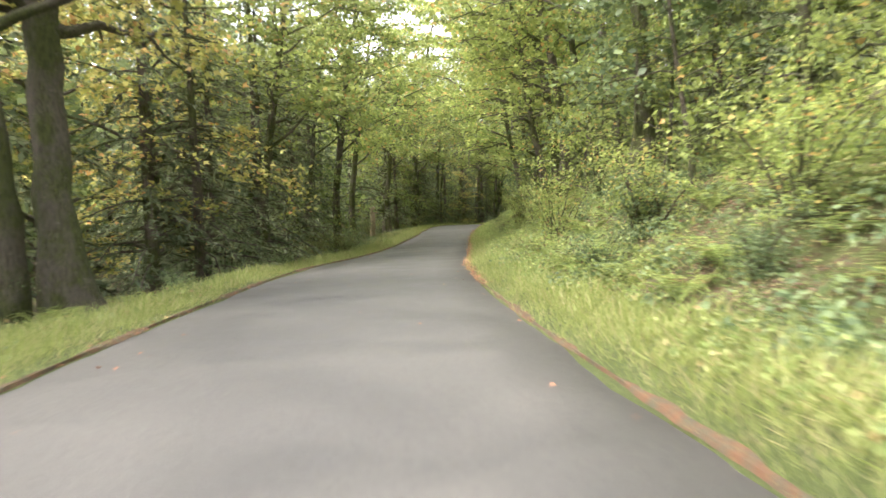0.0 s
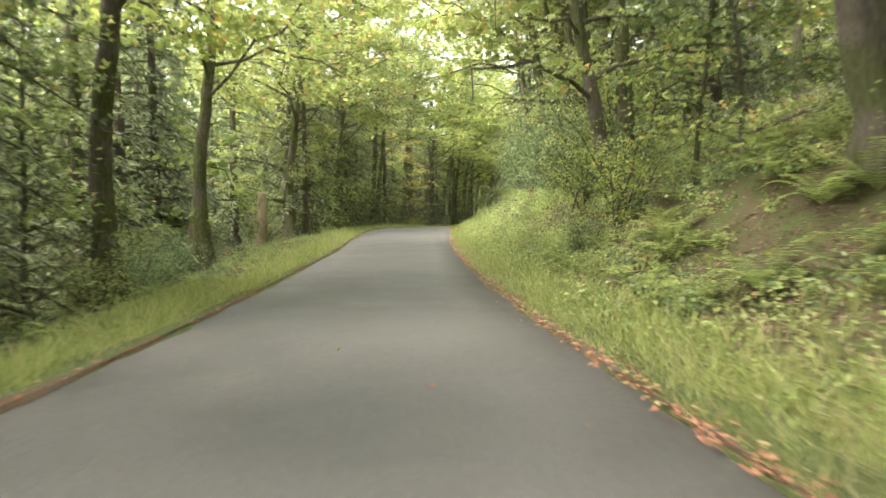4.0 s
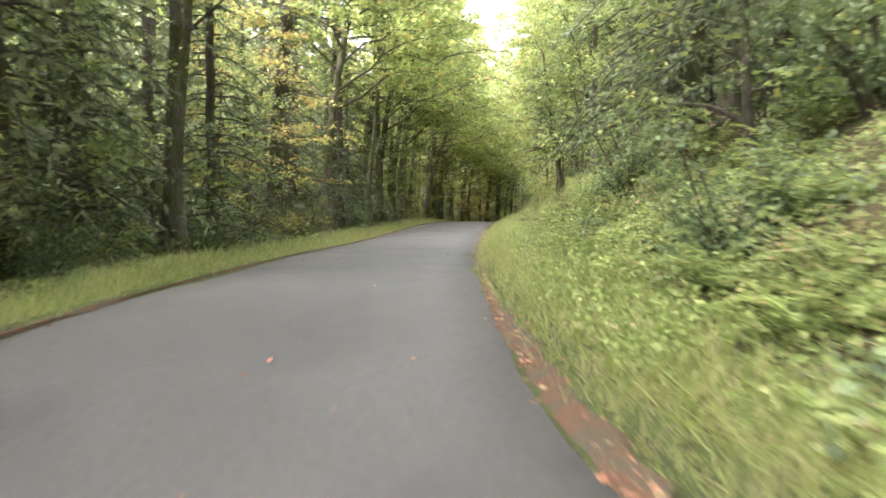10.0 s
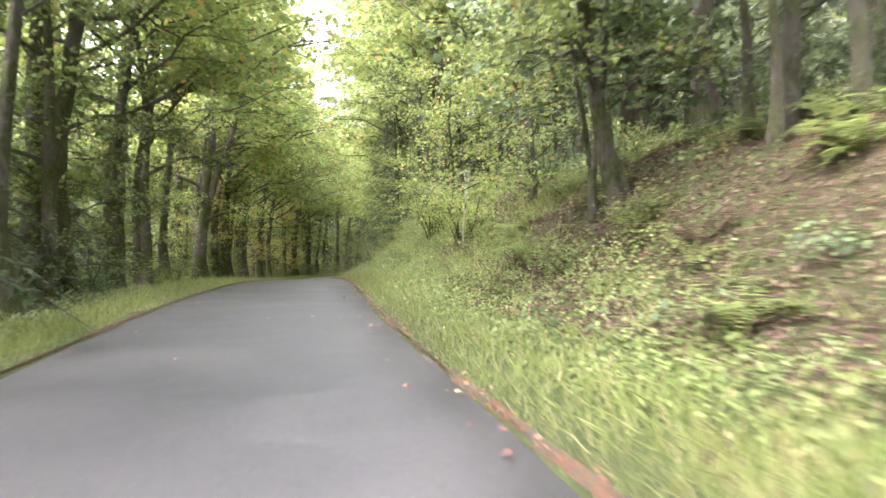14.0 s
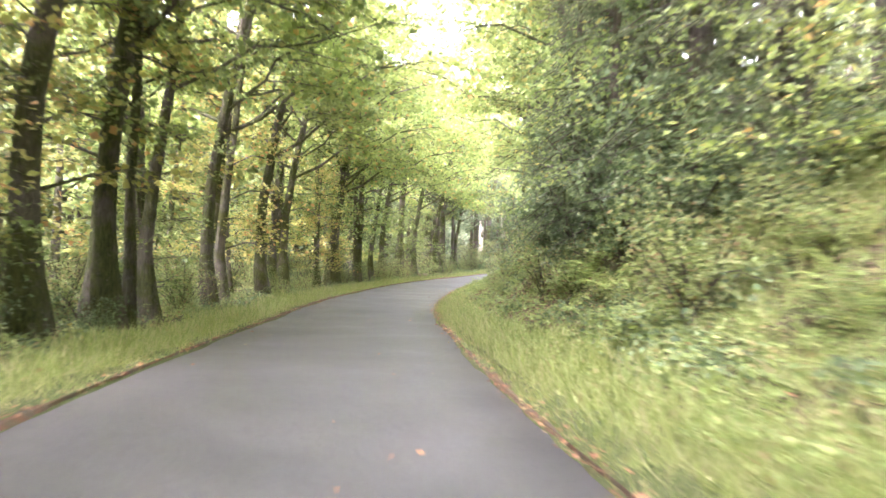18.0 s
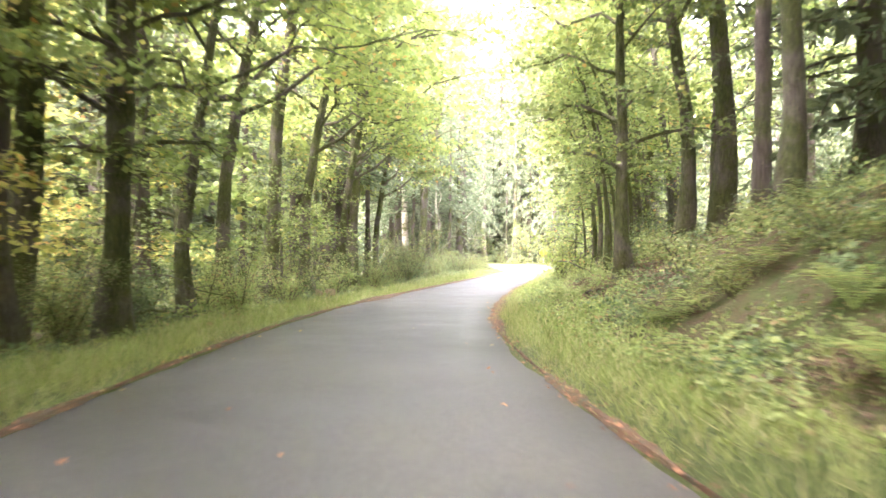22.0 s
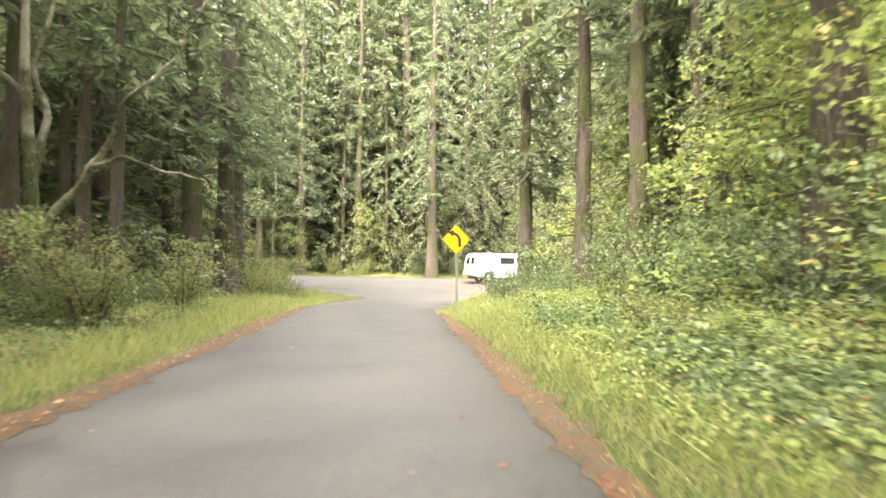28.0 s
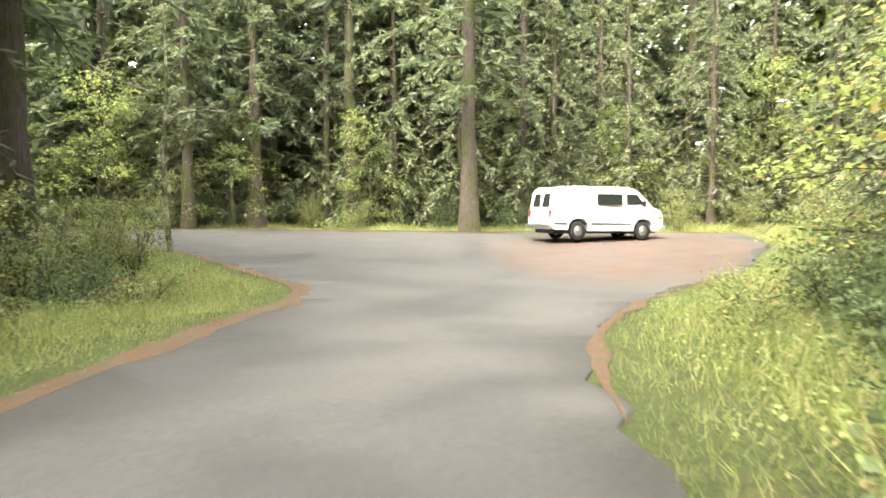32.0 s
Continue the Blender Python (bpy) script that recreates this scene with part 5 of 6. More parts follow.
# The trees that stand out, from the start of the drive to its end.
row(old_maple, [(15.5, -7.0, 1.0), (14.6, -8.1, 0.9), (7, -12, 0.9)])
row(gold_maple, [(25, -9.4, 0.9), (27, -14, 1.1), (102, -9.0, 0.75)])
row(big_maple, [(38, -12.5, 1.0), (74, -8.5, 0.8), (84, -12, 1.0), (150, -14, 1.1), (60, 7.2, 0.9)])
row(fork_maple, [(141.5, -5.9, 0.85)], turn=-30)
row(mossy_alder, [(131, -6.6, 0.95), (183.3, -7.7, 1.0), (181.6, -9.7, 1.0), (188.5, -6.5, 1.15), (189.4, -6.9, 1.0), (176.3, 6.3, 1.0), (193, 5.2, 0.85), (168.5, 6.8, 0.9), (121, -6.8, 0.9)])
row(slim_alder, [(138.6, 6.0, 1.2), (137.8, 6.5, 1.1), (138.8, 7.4, 1.25), (160, -8.1, 1.0), (168, -10.1, 0.95), (178, -8.8, 1.0), (155, -6.6, 0.9), (163, -12, 1.05), (172, -13, 1.0), (185, -12, 1.0), 
                 (110, 7.0, 0.85), (107.4, 6.6, 0.9), (151, -9, 1.0), (146, -10.5, 1.0)])
row(gold_alder, [(152, -7.5, 1.0), (158, -11, 1.0), (166, -7.4, 0.9), (174, -9.6, 0.95), (186, -8.9, 0.9), (147, -7.8, 0.85), (196, -11, 0.9), (179, -6.6, 0.6)])
row(lean_maple, [(50, 5.6, 1.0), (39.5, 6.4, 1.05), (33, 8.0, 1.0), (113, 5.7, 0.7), (178, 8.5, 0.9)], turn=190)
row(thin_stem, [(122.5, 6.6, 1.3), (124, 7.2, 1.35), (118, 7.6, 1.2), (113.2, 5.2, 0.95), (113.8, 5.5, 0.8), (20, 6.5, 0.9), (24, 6.2, 0.8), (17, 7, 1.0), (45, 5.8, 0.8)])
row_over(lean_stem, [(199, 6.0, 0.9), (200.5, 5.6, 1.0), (201.5, 6.5, 0.9), (203, 5.4, 1.0), (204, 6.2, 0.85), (206, 5.3, 0.9), (208, 6.2, 0.95), (210, 5.4, 0.9), (205, 7.2, 1.0), (108, 6.6, 0.9), (109.2, 6.2, 0.8), (111, 7, 0.9)])
row(fir, [(107.5, 8.6, 1.0), (236, 6.9, 1.0), (195, -9.4, 0.9), (228, -13, 1.0), (238, -11.5, 0.9), (248, -14, 1.0), (222, -15, 1.1), (241, 10.5, 1.0), (228, 9.5, 0.95), (247, 8.5, 0.9)])
row(slim_fir, [(243.9, 6.55, 1.1), (247.5, 6.0, 1.15), (251, 6.9, 1.1), (226, -11, 0.9), (234, -8.4, 0.95), (236.5, -9.6, 0.85), (240, -12.6, 1.0), (231, -12.4, 0.9), (243, -9.4, 0.9), (218, -11.5, 0.9), (210, -13, 1.0), (200, -14.5, 1.0), (98, 8.5, 0.9), (103, 10, 0.9),
               (186, 8.6, 0.9), (189, 7.4, 0.85), (182, 9.6, 1.0), (196, 8.5, 0.9), (172, 9.8, 0.9), (243, 7.8, 0.9), (233, 11, 1.0)])
row(low_fir, [(23.5, -8.6, 0.85), (33, -8.2, 0.9), (82, -8.6, 0.95), (91, -9.8, 0.9), (110, -9.0, 0.95), (120.2, -8.6, 0.8), (87, 5.8, 0.75), (157, 6.2, 0.7), (48, -11, 1.0), (64, -12.5, 1.0), (133, -10, 0.8)])
row(back_cedar, [(93, -11, 1.0), (100, -12, 1.0), (106, -11.5, 0.95), (113, -12, 1.0)])
row(cedar, [(28, -8.3, 0.8), (41, -8.4, 0.85), (52, -10.2, 0.9), (90.5, 7.2, 0.8), (150, 7.2, 0.8), (221, 9.4, 0.8)])
row(hemlock, [(57, -12.5, 0.9), (101, 12.2, 0.9), (163, 7.2, 0.75), (74, -7.4, 0.8), (86, -8.2, 0.8), (225, 8, 0.8)])
row(young_maple, [(6, 7.2, 0.9), (12, 7.0, 0.9), (25, 7.2, 0.9), (30, 6.6, 0.8), (44, 6.4, 0.8), (19, 7.2, 0.75), (119, 5.8, 0.8), (126, 5.2, 0.85), (131, 6.4, 0.9),
                  (212, 5.2, 1.0), (216, 4.7, 0.95), (220, 5.5, 1.1), (231, 6.6, 0.85), (143, -7.2, 0.6), (206, 9, 0.9), (146, 5.6, 0.75)])
row(vine_shrub, [(53, 6.4, 1.1), (57, 7.2, 1.1), (63, 7.8, 1.1), (68.5, 8.4, 1.1), (9, 5.4, 0.7), (15, 5.2, 0.7), (36, 5.2, 0.6), (47, 4.8, 0.7), (52, 5.2, 0.8), (70, 7.6, 0.85), (122, 4.6, 0.7), (129, 4.9, 0.75), 
                 (214, 4.0, 0.9), (219, 4.1, 0.95), (228, 4.4, 0.8), (21, 4.3, 0.7), (2, 5, 0.9)])
row(bright_shrub, [(225.5, -7.4, 1.35), (223.5, -8.0, 1.2), (222, -6.9, 0.9), (229, -6.4, 0.7), (200, -6.5, 0.7), (195, -6.2, 0.7), (207, -6.8, 0.8), (213, -6.6, 0.8), (190, -8.8, 0.9), (239, -5.9, 0.8), (244, -5.5, 0.7),
                   (44, -6.0, 0.6), (36, -6.3, 0.6), (133, -5.8, 0.5), (171, -6.8, 0.6), (176, -6.2, 0.7)])
row(low_shrub, [(236, 4.2, 0.7), (240, 3.9, 0.6), (243.5, 3.9, 0.6), (247, 4.0, 0.65), (232, 4.8, 0.8), (250, 5.2, 0.75), (242, 5.4, 0.8), (246, 5.6, 0.8), (238, 5.0, 0.8), (234, 4.0, 0.6), (229, 4.2, 0.7)])
row(dark_shrub, [(156, 5.6, 1.7), (159.5, 5.8, 1.6), (153, 6.4, 1.6), (150.5, 6.2, 1.2), (153, 5.6, 1.1), (158, 5.4, 1.2), (162, 5.2, 1.1), (148, 5.8, 0.9), (88, 4.8, 0.9),
                 (57.5, -9.0, 1.0), (60, -9.2, 0.95), (54, -8.4, 0.9), (51, -8, 0.9), (65, -11, 0.9), (30, -6.6, 0.7), (25, -6.8, 0.8), (20, -6.4, 0.45), (12, -7.4, 0.35), (48, -7, 0.8), (86, -7.4, 0.8), (94, -7.2, 0.7), (105, -6.9, 0.8), (115, -7.0, 0.9), (127, -7.2, 0.8)])

# Round the turning place.
for kind, ahead, right, size in ((fir, 33.8, 1.4, 1.0), (fir, 41, -1, 1.4), (fir, 43, 2.4, 1.45), (slim_fir, 39.5, -5, 1.5), (back_fir, 45, -3, 1.5), (dark_shrub, 7.2, 4.6, 0.6), (dark_shrub, 9.4, 5.2, 0.6), (dark_shrub, 6.4, 5.4, 0.8), (low_shrub, 8.4, 3.6, 0.5), (low_shrub, 10.6, 4.6, 0.8), (bright_shrub, 9, -6.6, 0.7), (dark_shrub, 12, -6.4, 0.6), (bright_shrub, 6, -6.8, 0.65), (low_shrub, 8, -5.6, 0.8), (low_shrub, 14, -5.8, 0.8), (hemlock, 5, -10.0, 0.7), (fir, 37.5, -9.6, 0.85), (fir, 36.8, -13.2, 0.82), (slim_fir, 40.5, -12.2, 1.0), (slim_fir, 40, -6.4, 0.9), (slim_fir, 41, -4.2, 1.0), (slim_fir, 44, -9, 1.0),
                                 (hemlock, 39, -2.6, 0.9), (hemlock, 37.5, 4.2, 1.0), (hemlock, 44, 1, 1.0), (cedar, 41, 9, 0.9), (slim_fir, 39, 14.8, 0.9), (cedar, 37, 17, 0.8), (hemlock, 33, 18, 0.8),
                                 (fir, 48, 5, 1.0), (fir, 46, -16, 1.0), (fir, 42, -21, 1.0), (cedar, 50, -6, 1.0), (hemlock, 52, 12, 1.0), (slim_fir, 45, 20, 1.0), (fir, 42, 26, 1.0), (low_fir, 36, 24, 0.9), (cedar, 27, 17, 0.7), 
                                 (dark_shrub, 35, 5.5, 0.9), (dark_shrub, 34.6, 7.2, 0.8), (dark_shrub, 36, 0, 0.9), (bright_shrub, 37, -4.5, 0.6),
                                 (bright_shrub, 37.8, -7, 0.6), (dark_shrub, 38, -11, 0.7), (bright_shrub, 33.5, 11, 0.7), (bright_shrub, 33, 14, 0.6), (dark_shrub, 36.2, 3.4, 0.8), (bright_shrub, 19.5, -8.6, 0.75), (bright_shrub, 21.5, -10.2, 0.8),
                                 (bright_shrub, 16, -7.8, 0.7), (bright_shrub, 13, -7.6, 0.75), (dark_shrub, 22.5, -11.8, 0.75), (cedar, 17, -13, 0.8), (hemlock, 22, -16, 0.85), (low_fir, 10, -12.6, 0.7), (cedar, 24, -20, 0.9),
                                 (dark_shrub, 12, 7.2, 0.6), (bright_shrub, 17, 10, 0.8), (slim_fir, 13, 10.8, 0.9), (fir, 4.7, 4.0, 0.8), (fir, 3.5, -8.6, 1.0), (fir, 10, -8.8, 1.05), (fir, 17, -10.4, 1.1), (hemlock, 21, 14, 0.7), (dark_shrub, 8, 5.2, 0.45), (bright_shrub, 26, 14.4, 0.8), (bright_shrub, 30, 15.6, 0.8)):
    put(kind, *lot_xy(ahead, right), size)
lot_rng = np.random.default_rng(31)
for k in range(36):
    ahead, right = lot_rng.uniform(39.5, 58), -44 + 92 * (k + lot_rng.uniform(0, 1)) / 36
    put((back_cedar, back_cedar, back_fir, back_cedar, slim_fir)[k % 5], *lot_xy(ahead, right), lot_rng.uniform(1.0, 1.35))
for k in range(22):
    put((back_fir, back_cedar, back_fir)[k % 3], *lot_xy(lot_rng.uniform(41, 60), -26 + 2.2 * k), lot_rng.uniform(1.5, 1.95))
for k in range(30):
    put((dark_shrub, bright_shrub, dark_shrub, shade_maple)[k % 4], *lot_xy(lot_rng.uniform(37, 41), -30 + 52 * k / 30), lot_rng.uniform(0.7, 1.1))
for k in range(18):
    put((back_fir, back_cedar, back_fir)[k % 3], *lot_xy(lot_rng.uniform(2, 36), (-1) ** k * lot_rng.uniform(19, 34) - 3), lot_rng.uniform(0.9, 1.2))

# The woods behind: the same kinds strewn by chance, thinner with distance.
rng = np.random.default_rng(77)


def strew(kinds, count, s0, s1, lat0, lat1, size=(0.8, 1.15), clear=2.2):
    """Plants by chance between two stations and two distances, apart from each other."""
    taken, tries = [], 0
    while len(taken) < count and tries < count * 12:
        tries += 1
        s, lat = rng.uniform(s0, s1), rng.uniform(lat0, lat1)
        if any((s - a) ** 2 + (lat - b) ** 2 < clear**2 for a, b in taken):
            continue
        if 52 < s < 80 and -11 < lat < -4:
            continue
        x, y = spot(s, lat)
        if inside(np.array([x]), np.array([y]), RING_XY)[0] or height(np.array([x]), np.array([y]))[1][0] < 1.6:
            continue
        taken.append((s, lat))
        put(kinds[int(rng.integers(len(kinds)))], x, y, rng.uniform(*size), rng.uniform(0, 360))


strew((back_fir, back_cedar, back_maple, back_cedar), 22, -25, 75, -32, -13, clear=3.4)
strew((back_fir, back_cedar, back_gold, back_fir, back_maple), 19, 70, 138, -32, -11, clear=3.6)
strew((back_gold, back_maple, slim_alder, gold_alder, mossy_alder), 27, 135, 208, -36, -12.5, clear=3)
strew((back_fir, slim_fir, back_cedar, slim_fir), 25, 205, 268, -38, -13, clear=3)
strew((back_maple, back_gold, back_fir, slim_alder, back_cedar), 28, -15, 78, 11.5, 30, clear=3.2)
strew((back_fir, slim_fir, back_maple, back_gold, back_cedar), 22, 75, 128, 13, 32, clear=3.2)
strew((back_fir, back_maple, back_cedar, mossy_alder), 20, 122, 152, 10.5, 30, clear=3.2)
strew((back_maple, slim_fir, back_fir, back_cedar, mossy_alder), 32, 148, 210, 12, 32, clear=3.0)
strew((slim_fir, fir, slim_fir, back_fir), 22, 205, 262, 13, 36, clear=3.0)
strew((slim_fir, hemlock, fir, young_maple), 9, 232, 262, 8.5, 13, clear=2.6)
strew((arch_alder, shade_maple, back_maple), 10, 262, 300, -40, -14, clear=4)
strew((back_maple, back_gold, back_fir), 20, 170, 216, -36, -19, (1.2, 1.5), 3.4)
strew((back_maple, back_gold, back_fir), 16, 130, 176, -36, -19, (1.2, 1.5), 3.4)
strew((back_maple, back_fir, back_maple), 16, 196, 230, -36, -20, (1.25, 1.6), 3.6)
strew((back_fir, back_cedar, low_fir), 16, 10, 130, -19, -11, (0.9, 1.25), 3.4)
strew((dark_shrub, bright_shrub, dark_shrub), 46, 125, 216, -30, -13, (1.3, 2.2), 2.0)
row(low_fir, [(44, -9.4, 0.9), (96, -7.8, 0.8), (104, -7.6, 0.85), (113, -7.4, 0.85), (119, -9.6, 0.9)])
row(cedar, [(24.5, -7.6, 0.8), (33.5, -8.0, 0.8)])
row(young_maple, [(249.5, 9, 0.9), (239, 8.4, 0.8)])
row(shade_maple, [(225, 5.9, 0.75), (235, 6.8, 0.8), (238, 7.4, 0.75), (243, 8.8, 0.8), (246, 7.6, 0.8)])
row(dark_shrub, [(222, 5.6, 0.8), (224.5, 6.0, 0.9), (227, 6.2, 1.0), (229.5, 5.8, 0.9), (232, 5.9, 1.0), (234.5, 5.7, 0.95), (237, 5.9, 1.0), (239.5, 5.6, 0.9), (242, 5.8, 0.9), (228, 7.6, 1.3), (233, 7.8, 1.3), (237.5, 7.8, 1.3)])
row(bright_shrub, [(240.5, -7.0, 0.9), (237.5, -7.3, 0.8)])
row(hemlock, [(245, 7.0, 0.45), (250, 8.2, 0.5), (240.5, 7.4, 0.4)])
row(back_fir, [(112, 10.8, 0.9), (119, 11, 0.9), (125, 11.4, 0.9), (146, 9.4, 0.9), (156, 9.2, 0.9), (163, 10, 0.9), (168, 10.8, 0.95), (174, 11.4, 1.0), (180, 11.6, 1.0), (186, 12.2, 1.0), (192, 11, 0.95)])
row(back_cedar, [(66, 9.6, 0.9), (58, 9.2, 0.9), (76, 9.4, 0.9)])
row(low_fir, [(150.5, 5.6, 0.55), (154, 5.3, 0.6), (158, 5.4, 0.55), (84, 6.4, 0.7), (89, 6.2, 0.75)])
row(dark_shrub, [(51, 5.8, 1.2), (53.5, 6.2, 1.4), (56, 5.6, 1.3), (58.5, 6.4, 1.5), (60.5, 5.7, 1.2), (63, 6.3, 1.5), (65.5, 5.8, 1.3), (68, 6.4, 1.5), (70, 5.8, 1.2), (72.5, 6.4, 1.5), (75, 5.9, 1.3), (77.5, 6.4, 1.4), (80, 6.0, 1.2),
                 (146, 5.4, 1.0), (149, 5.0, 1.0), (151.5, 4.9, 1.1), (154.5, 4.7, 1.1), (157.5, 4.8, 1.1), (160.5, 5.0, 1.0)])
row(vine_shrub, [(61, 7.2, 1.1), (67, 7.2, 1.2), (74, 7.0, 1.1)])
for ahead, right, size in ((-1.6, 3.1, 0.6), (0.2, 2.9, 0.65), (1.8, 2.8, 0.6), (3.2, 2.9, 0.6), (4.8, 3.4, 0.5), (2.6, 4.4, 1.0), (4.6, 5.0, 0.9), (0.6, 4.6, 1.0)):
    put(dark_shrub, *lot_xy(ahead, right), size)
# Tall firs added left of the turning place to block the sun from it.
for ahead, right, size in ((0, -14.5, 1.4), (5, -15.5, 1.35), (9, -17, 1.4), (14, -17.5, 1.4), (18, -20, 1.4), (22, -23, 1.4)):
    put(back_fir, *lot_xy(ahead, right), size)
put(cedar, *lot_xy(12.5, 11.5), 0.75)
put(hemlock, *lot_xy(19, 14.5), 0.8)
for ahead, right, size in ((36.5, 9.5, 0.75), (36, 13.5, 0.7), (37.5, 5.8, 0.8), (38, 1.0, 0.85)):
    put(hemlock, *lot_xy(ahead, right), size)
row_over(arch_maple, [(205, -7.4, 1.0), (222, -9, 0.9), (211, -7.6, 0.9), (216, 7.2, 0.9), (47, -7.0, 1.0), (58, -8.2, 1.0), (65, 7.0, 0.95), (132, -6.8, 1.0), (141, 7.8, 1.0), (145, -6.6, 1.0), (159, 7.4, 0.95), (170, -6.6, 1.0), (178, 7.2, 1.0), (184, -6.6, 1.0), (209, 7.4, 0.9), (188, 7.4, 0.95), (195, 7.2, 0.9)])
row_over(arch_alder, [(147, 7.6, 1.0), (165, -6.8, 1.0), (173, 7.6, 0.95), (92, -7.2, 1.0)])
# trees whose limbs close over the road
row_over(arch_maple, [(20, 6.6, 1.0), (36, 6.4, 1.0), (52, 6.2, 1.0), (68, 6.2, 1.05), (33, -7.6, 0.9), (81, -7.2, 0.95), (97, 6.4, 0.9), (108, -6.6, 1.0), (127, -6.6, 0.95), (134, 9.5, 0.9), (150, -6.4, 1.0), (163, -6.6, 0.95),
                 (175, -7.0, 0.95), (169, 8.4, 0.9), (186, -7.2, 1.0), (216, 8.5, 1.0), (2, 8.2, 1.0)])
row_over(arch_alder, [(213, -8.4, 1.0), (206, 8.6, 1.0), (8, 7.6, 1.0), (28, 7.4, 1.0), (44, -8.2, 1.0), (60, 6.4, 1.0), (76, 6.4, 1.0), (86, 6.2, 1.0), (118, -6.6, 1.0), (126, 9.8, 1.0), (136, -6.6, 1.0), (157, -6.6, 0.95), (152, 6.4, 1.0),
                 (162, 6.2, 1.0), (180, 6.4, 1.05), (193, -6.8, 1.0), (222, 8.6, 1.0)])
row_over(arch_maple, [(40, 6.4, 1.0), (73, -7.9, 1.0), (122, -6.6, 1.0), (154, -6.6, 1.0), (197, -7.4, 1.0)])
row_over(tall_maple, [(215, -8.6, 1.0), (203, -8.6, 1.0), (231, -7.9, 1.0), (84, -8.4, 1.0), (104, -8.2, 1.0), (124, -8.4, 1.0), (146, -8.2, 1.0), (168, -8.4, 1.0), (188, -8.6, 1.0), (70, 8.4, 1.0), (115, 13, 1.0), (143, 10.5, 1.0), (160, 8.6, 0.95), (176, 8.4, 1.0), (196, 8.6, 1.0)])
row_over(tall_alder, [(94, -8.6, 1.0), (114, -8.2, 1.0), (135, -8.6, 1.0), (157, -8.2, 1.0), (178, -9, 1.0), (100, 13, 1.0), (128, 8.4, 1.0), (151, 8.6, 1.0), (221, 9.6, 1.0)])
row(fir, [(216, -10.5, 1.2), (223, -12, 1.2), (224, 10.8, 1.2)])
for ahead, right, size in ((2, -11.4, 1.3), (8, -11.6, 1.2), (14, -12.5, 1.3), (11, -15, 1.4)):
    put(low_fir, *lot_xy(ahead, right), size)
row(slim_fir, [(245, -7.6, 0.8), (246.5, -9.2, 0.9), (248, -10.5, 0.9), (242, -10.8, 1.0)])
row(low_fir, [(155, 6.9, 0.75), (161, 6.7, 0.75), (248, -13.5, 1.1)])
row(dark_shrub, [(244, 4.9, 0.5), (246, 5.0, 0.55), (248.5, 4.6, 0.5), (250, 4.9, 0.6), (252, 5.0, 0.6), (247, 6.2, 0.7), (240, -7.0, 0.6), (244, -7.2, 0.6), (236, -6.8, 0.6), (247, -7.4, 0.6), (242, -8.8, 0.8), (238, -9, 0.8), (233, -8, 0.7)])
row(hemlock, [(226, 7.6, 1.0)])
row(shade_maple, [(46, -8.4, 0.9), (78, -8.2, 0.9), (88, -8.4, 0.9), (98, -8.4, 0.9), (123, -7.0, 0.85), (137, -7.6, 0.8), (149, -7.6, 0.7),
                  (159, -7.8, 0.75), (192, -7.8, 0.8), (203, -8.0, 0.8), (209, -8.6, 0.9), (83, 5.6, 0.8), (92, 6.4, 0.8), (154, 6.0, 0.9), (160, 5.8, 0.9), (167, 6.2, 0.7), (102, 8.6, 0.7)])
strew((dark_shrub, low_shrub, bright_shrub), 60, -5, 150, -13, -6.6, (0.5, 1.0), 1.5)
strew((low_shrub, bright_shrub, dark_shrub, low_shrub), 60, 140, 250, -13, -6.2, (0.45, 0.9), 1.5)
strew((low_shrub, low_shrub, dark_shrub, low_shrub), 90, 0, 130, 3.4, 9, (0.4, 0.85), 1.2)
strew((low_shrub, dark_shrub, low_shrub, low_shrub), 52, 125, 222, 4.0, 9.5, (0.45, 0.85), 1.3)
strew((low_shrub, bright_shrub, low_shrub), 34, 138, 168, 3.8, 8.2, (0.45, 0.75), 1.1)
row(dry_shrub, [(86, 5.6, 0.8), (203, 6.2, 0.9), (34, 6, 0.8)])
strew((fern_big, fern_mid, fern_big), 62, 2, 50, 3.2, 6.8, (0.7, 1.05), 0.7)
strew((fern_big, fern_mid, fern_big), 34, 70, 100, 2.9, 5.6, (0.75, 1.1), 0.7)
strew((fern_big, fern_mid, fern_dead), 26, 56, 82, 5.0, 8.6, (0.8, 1.15), 0.75)
strew((fern_big, fern_mid, fern_old), 18, 98, 145, 3.0, 6.4, (0.7, 1.1), 0.9)
strew((fern_big, fern_mid, fern_old), 44, 148, 182, 3.3, 6.6, (0.75, 1.1), 0.7)
strew((fern_big, fern_mid, fern_old), 16, 182, 204, 3.3, 6.4, (0.7, 1.0), 0.8)
strew((fern_mid, fern_old, fern_mid), 32, 205, 250, 2.8, 6.0, (0.7, 1.1), 0.75)
for s0, s1 in ((95, 122), (163, 178), (190, 204)):
    strew((fern_dead, fern_dead, stick, fern_dead), 10, s0, s1, 4.0, 7.2, (0.7, 1.1), 0.6)
strew((stick, long_stick), 12, 0, 90, 4.8, 7.5, (0.6, 1.0), 2)
strew((stick, long_stick), 10, 120, 240, -8, -5.5, (0.7, 1.1), 2)
strew((fern_mid, fern_old), 12, 10, 240, -8, -5.6, (0.6, 0.9), 1.0)
strew((fern_mid, fern_old), 20, 6, 60, -7.2, -5.2, (0.7, 1.0), 0.8)


# ---- strewn stuff: grass, ground leaves, litter, far woods ----


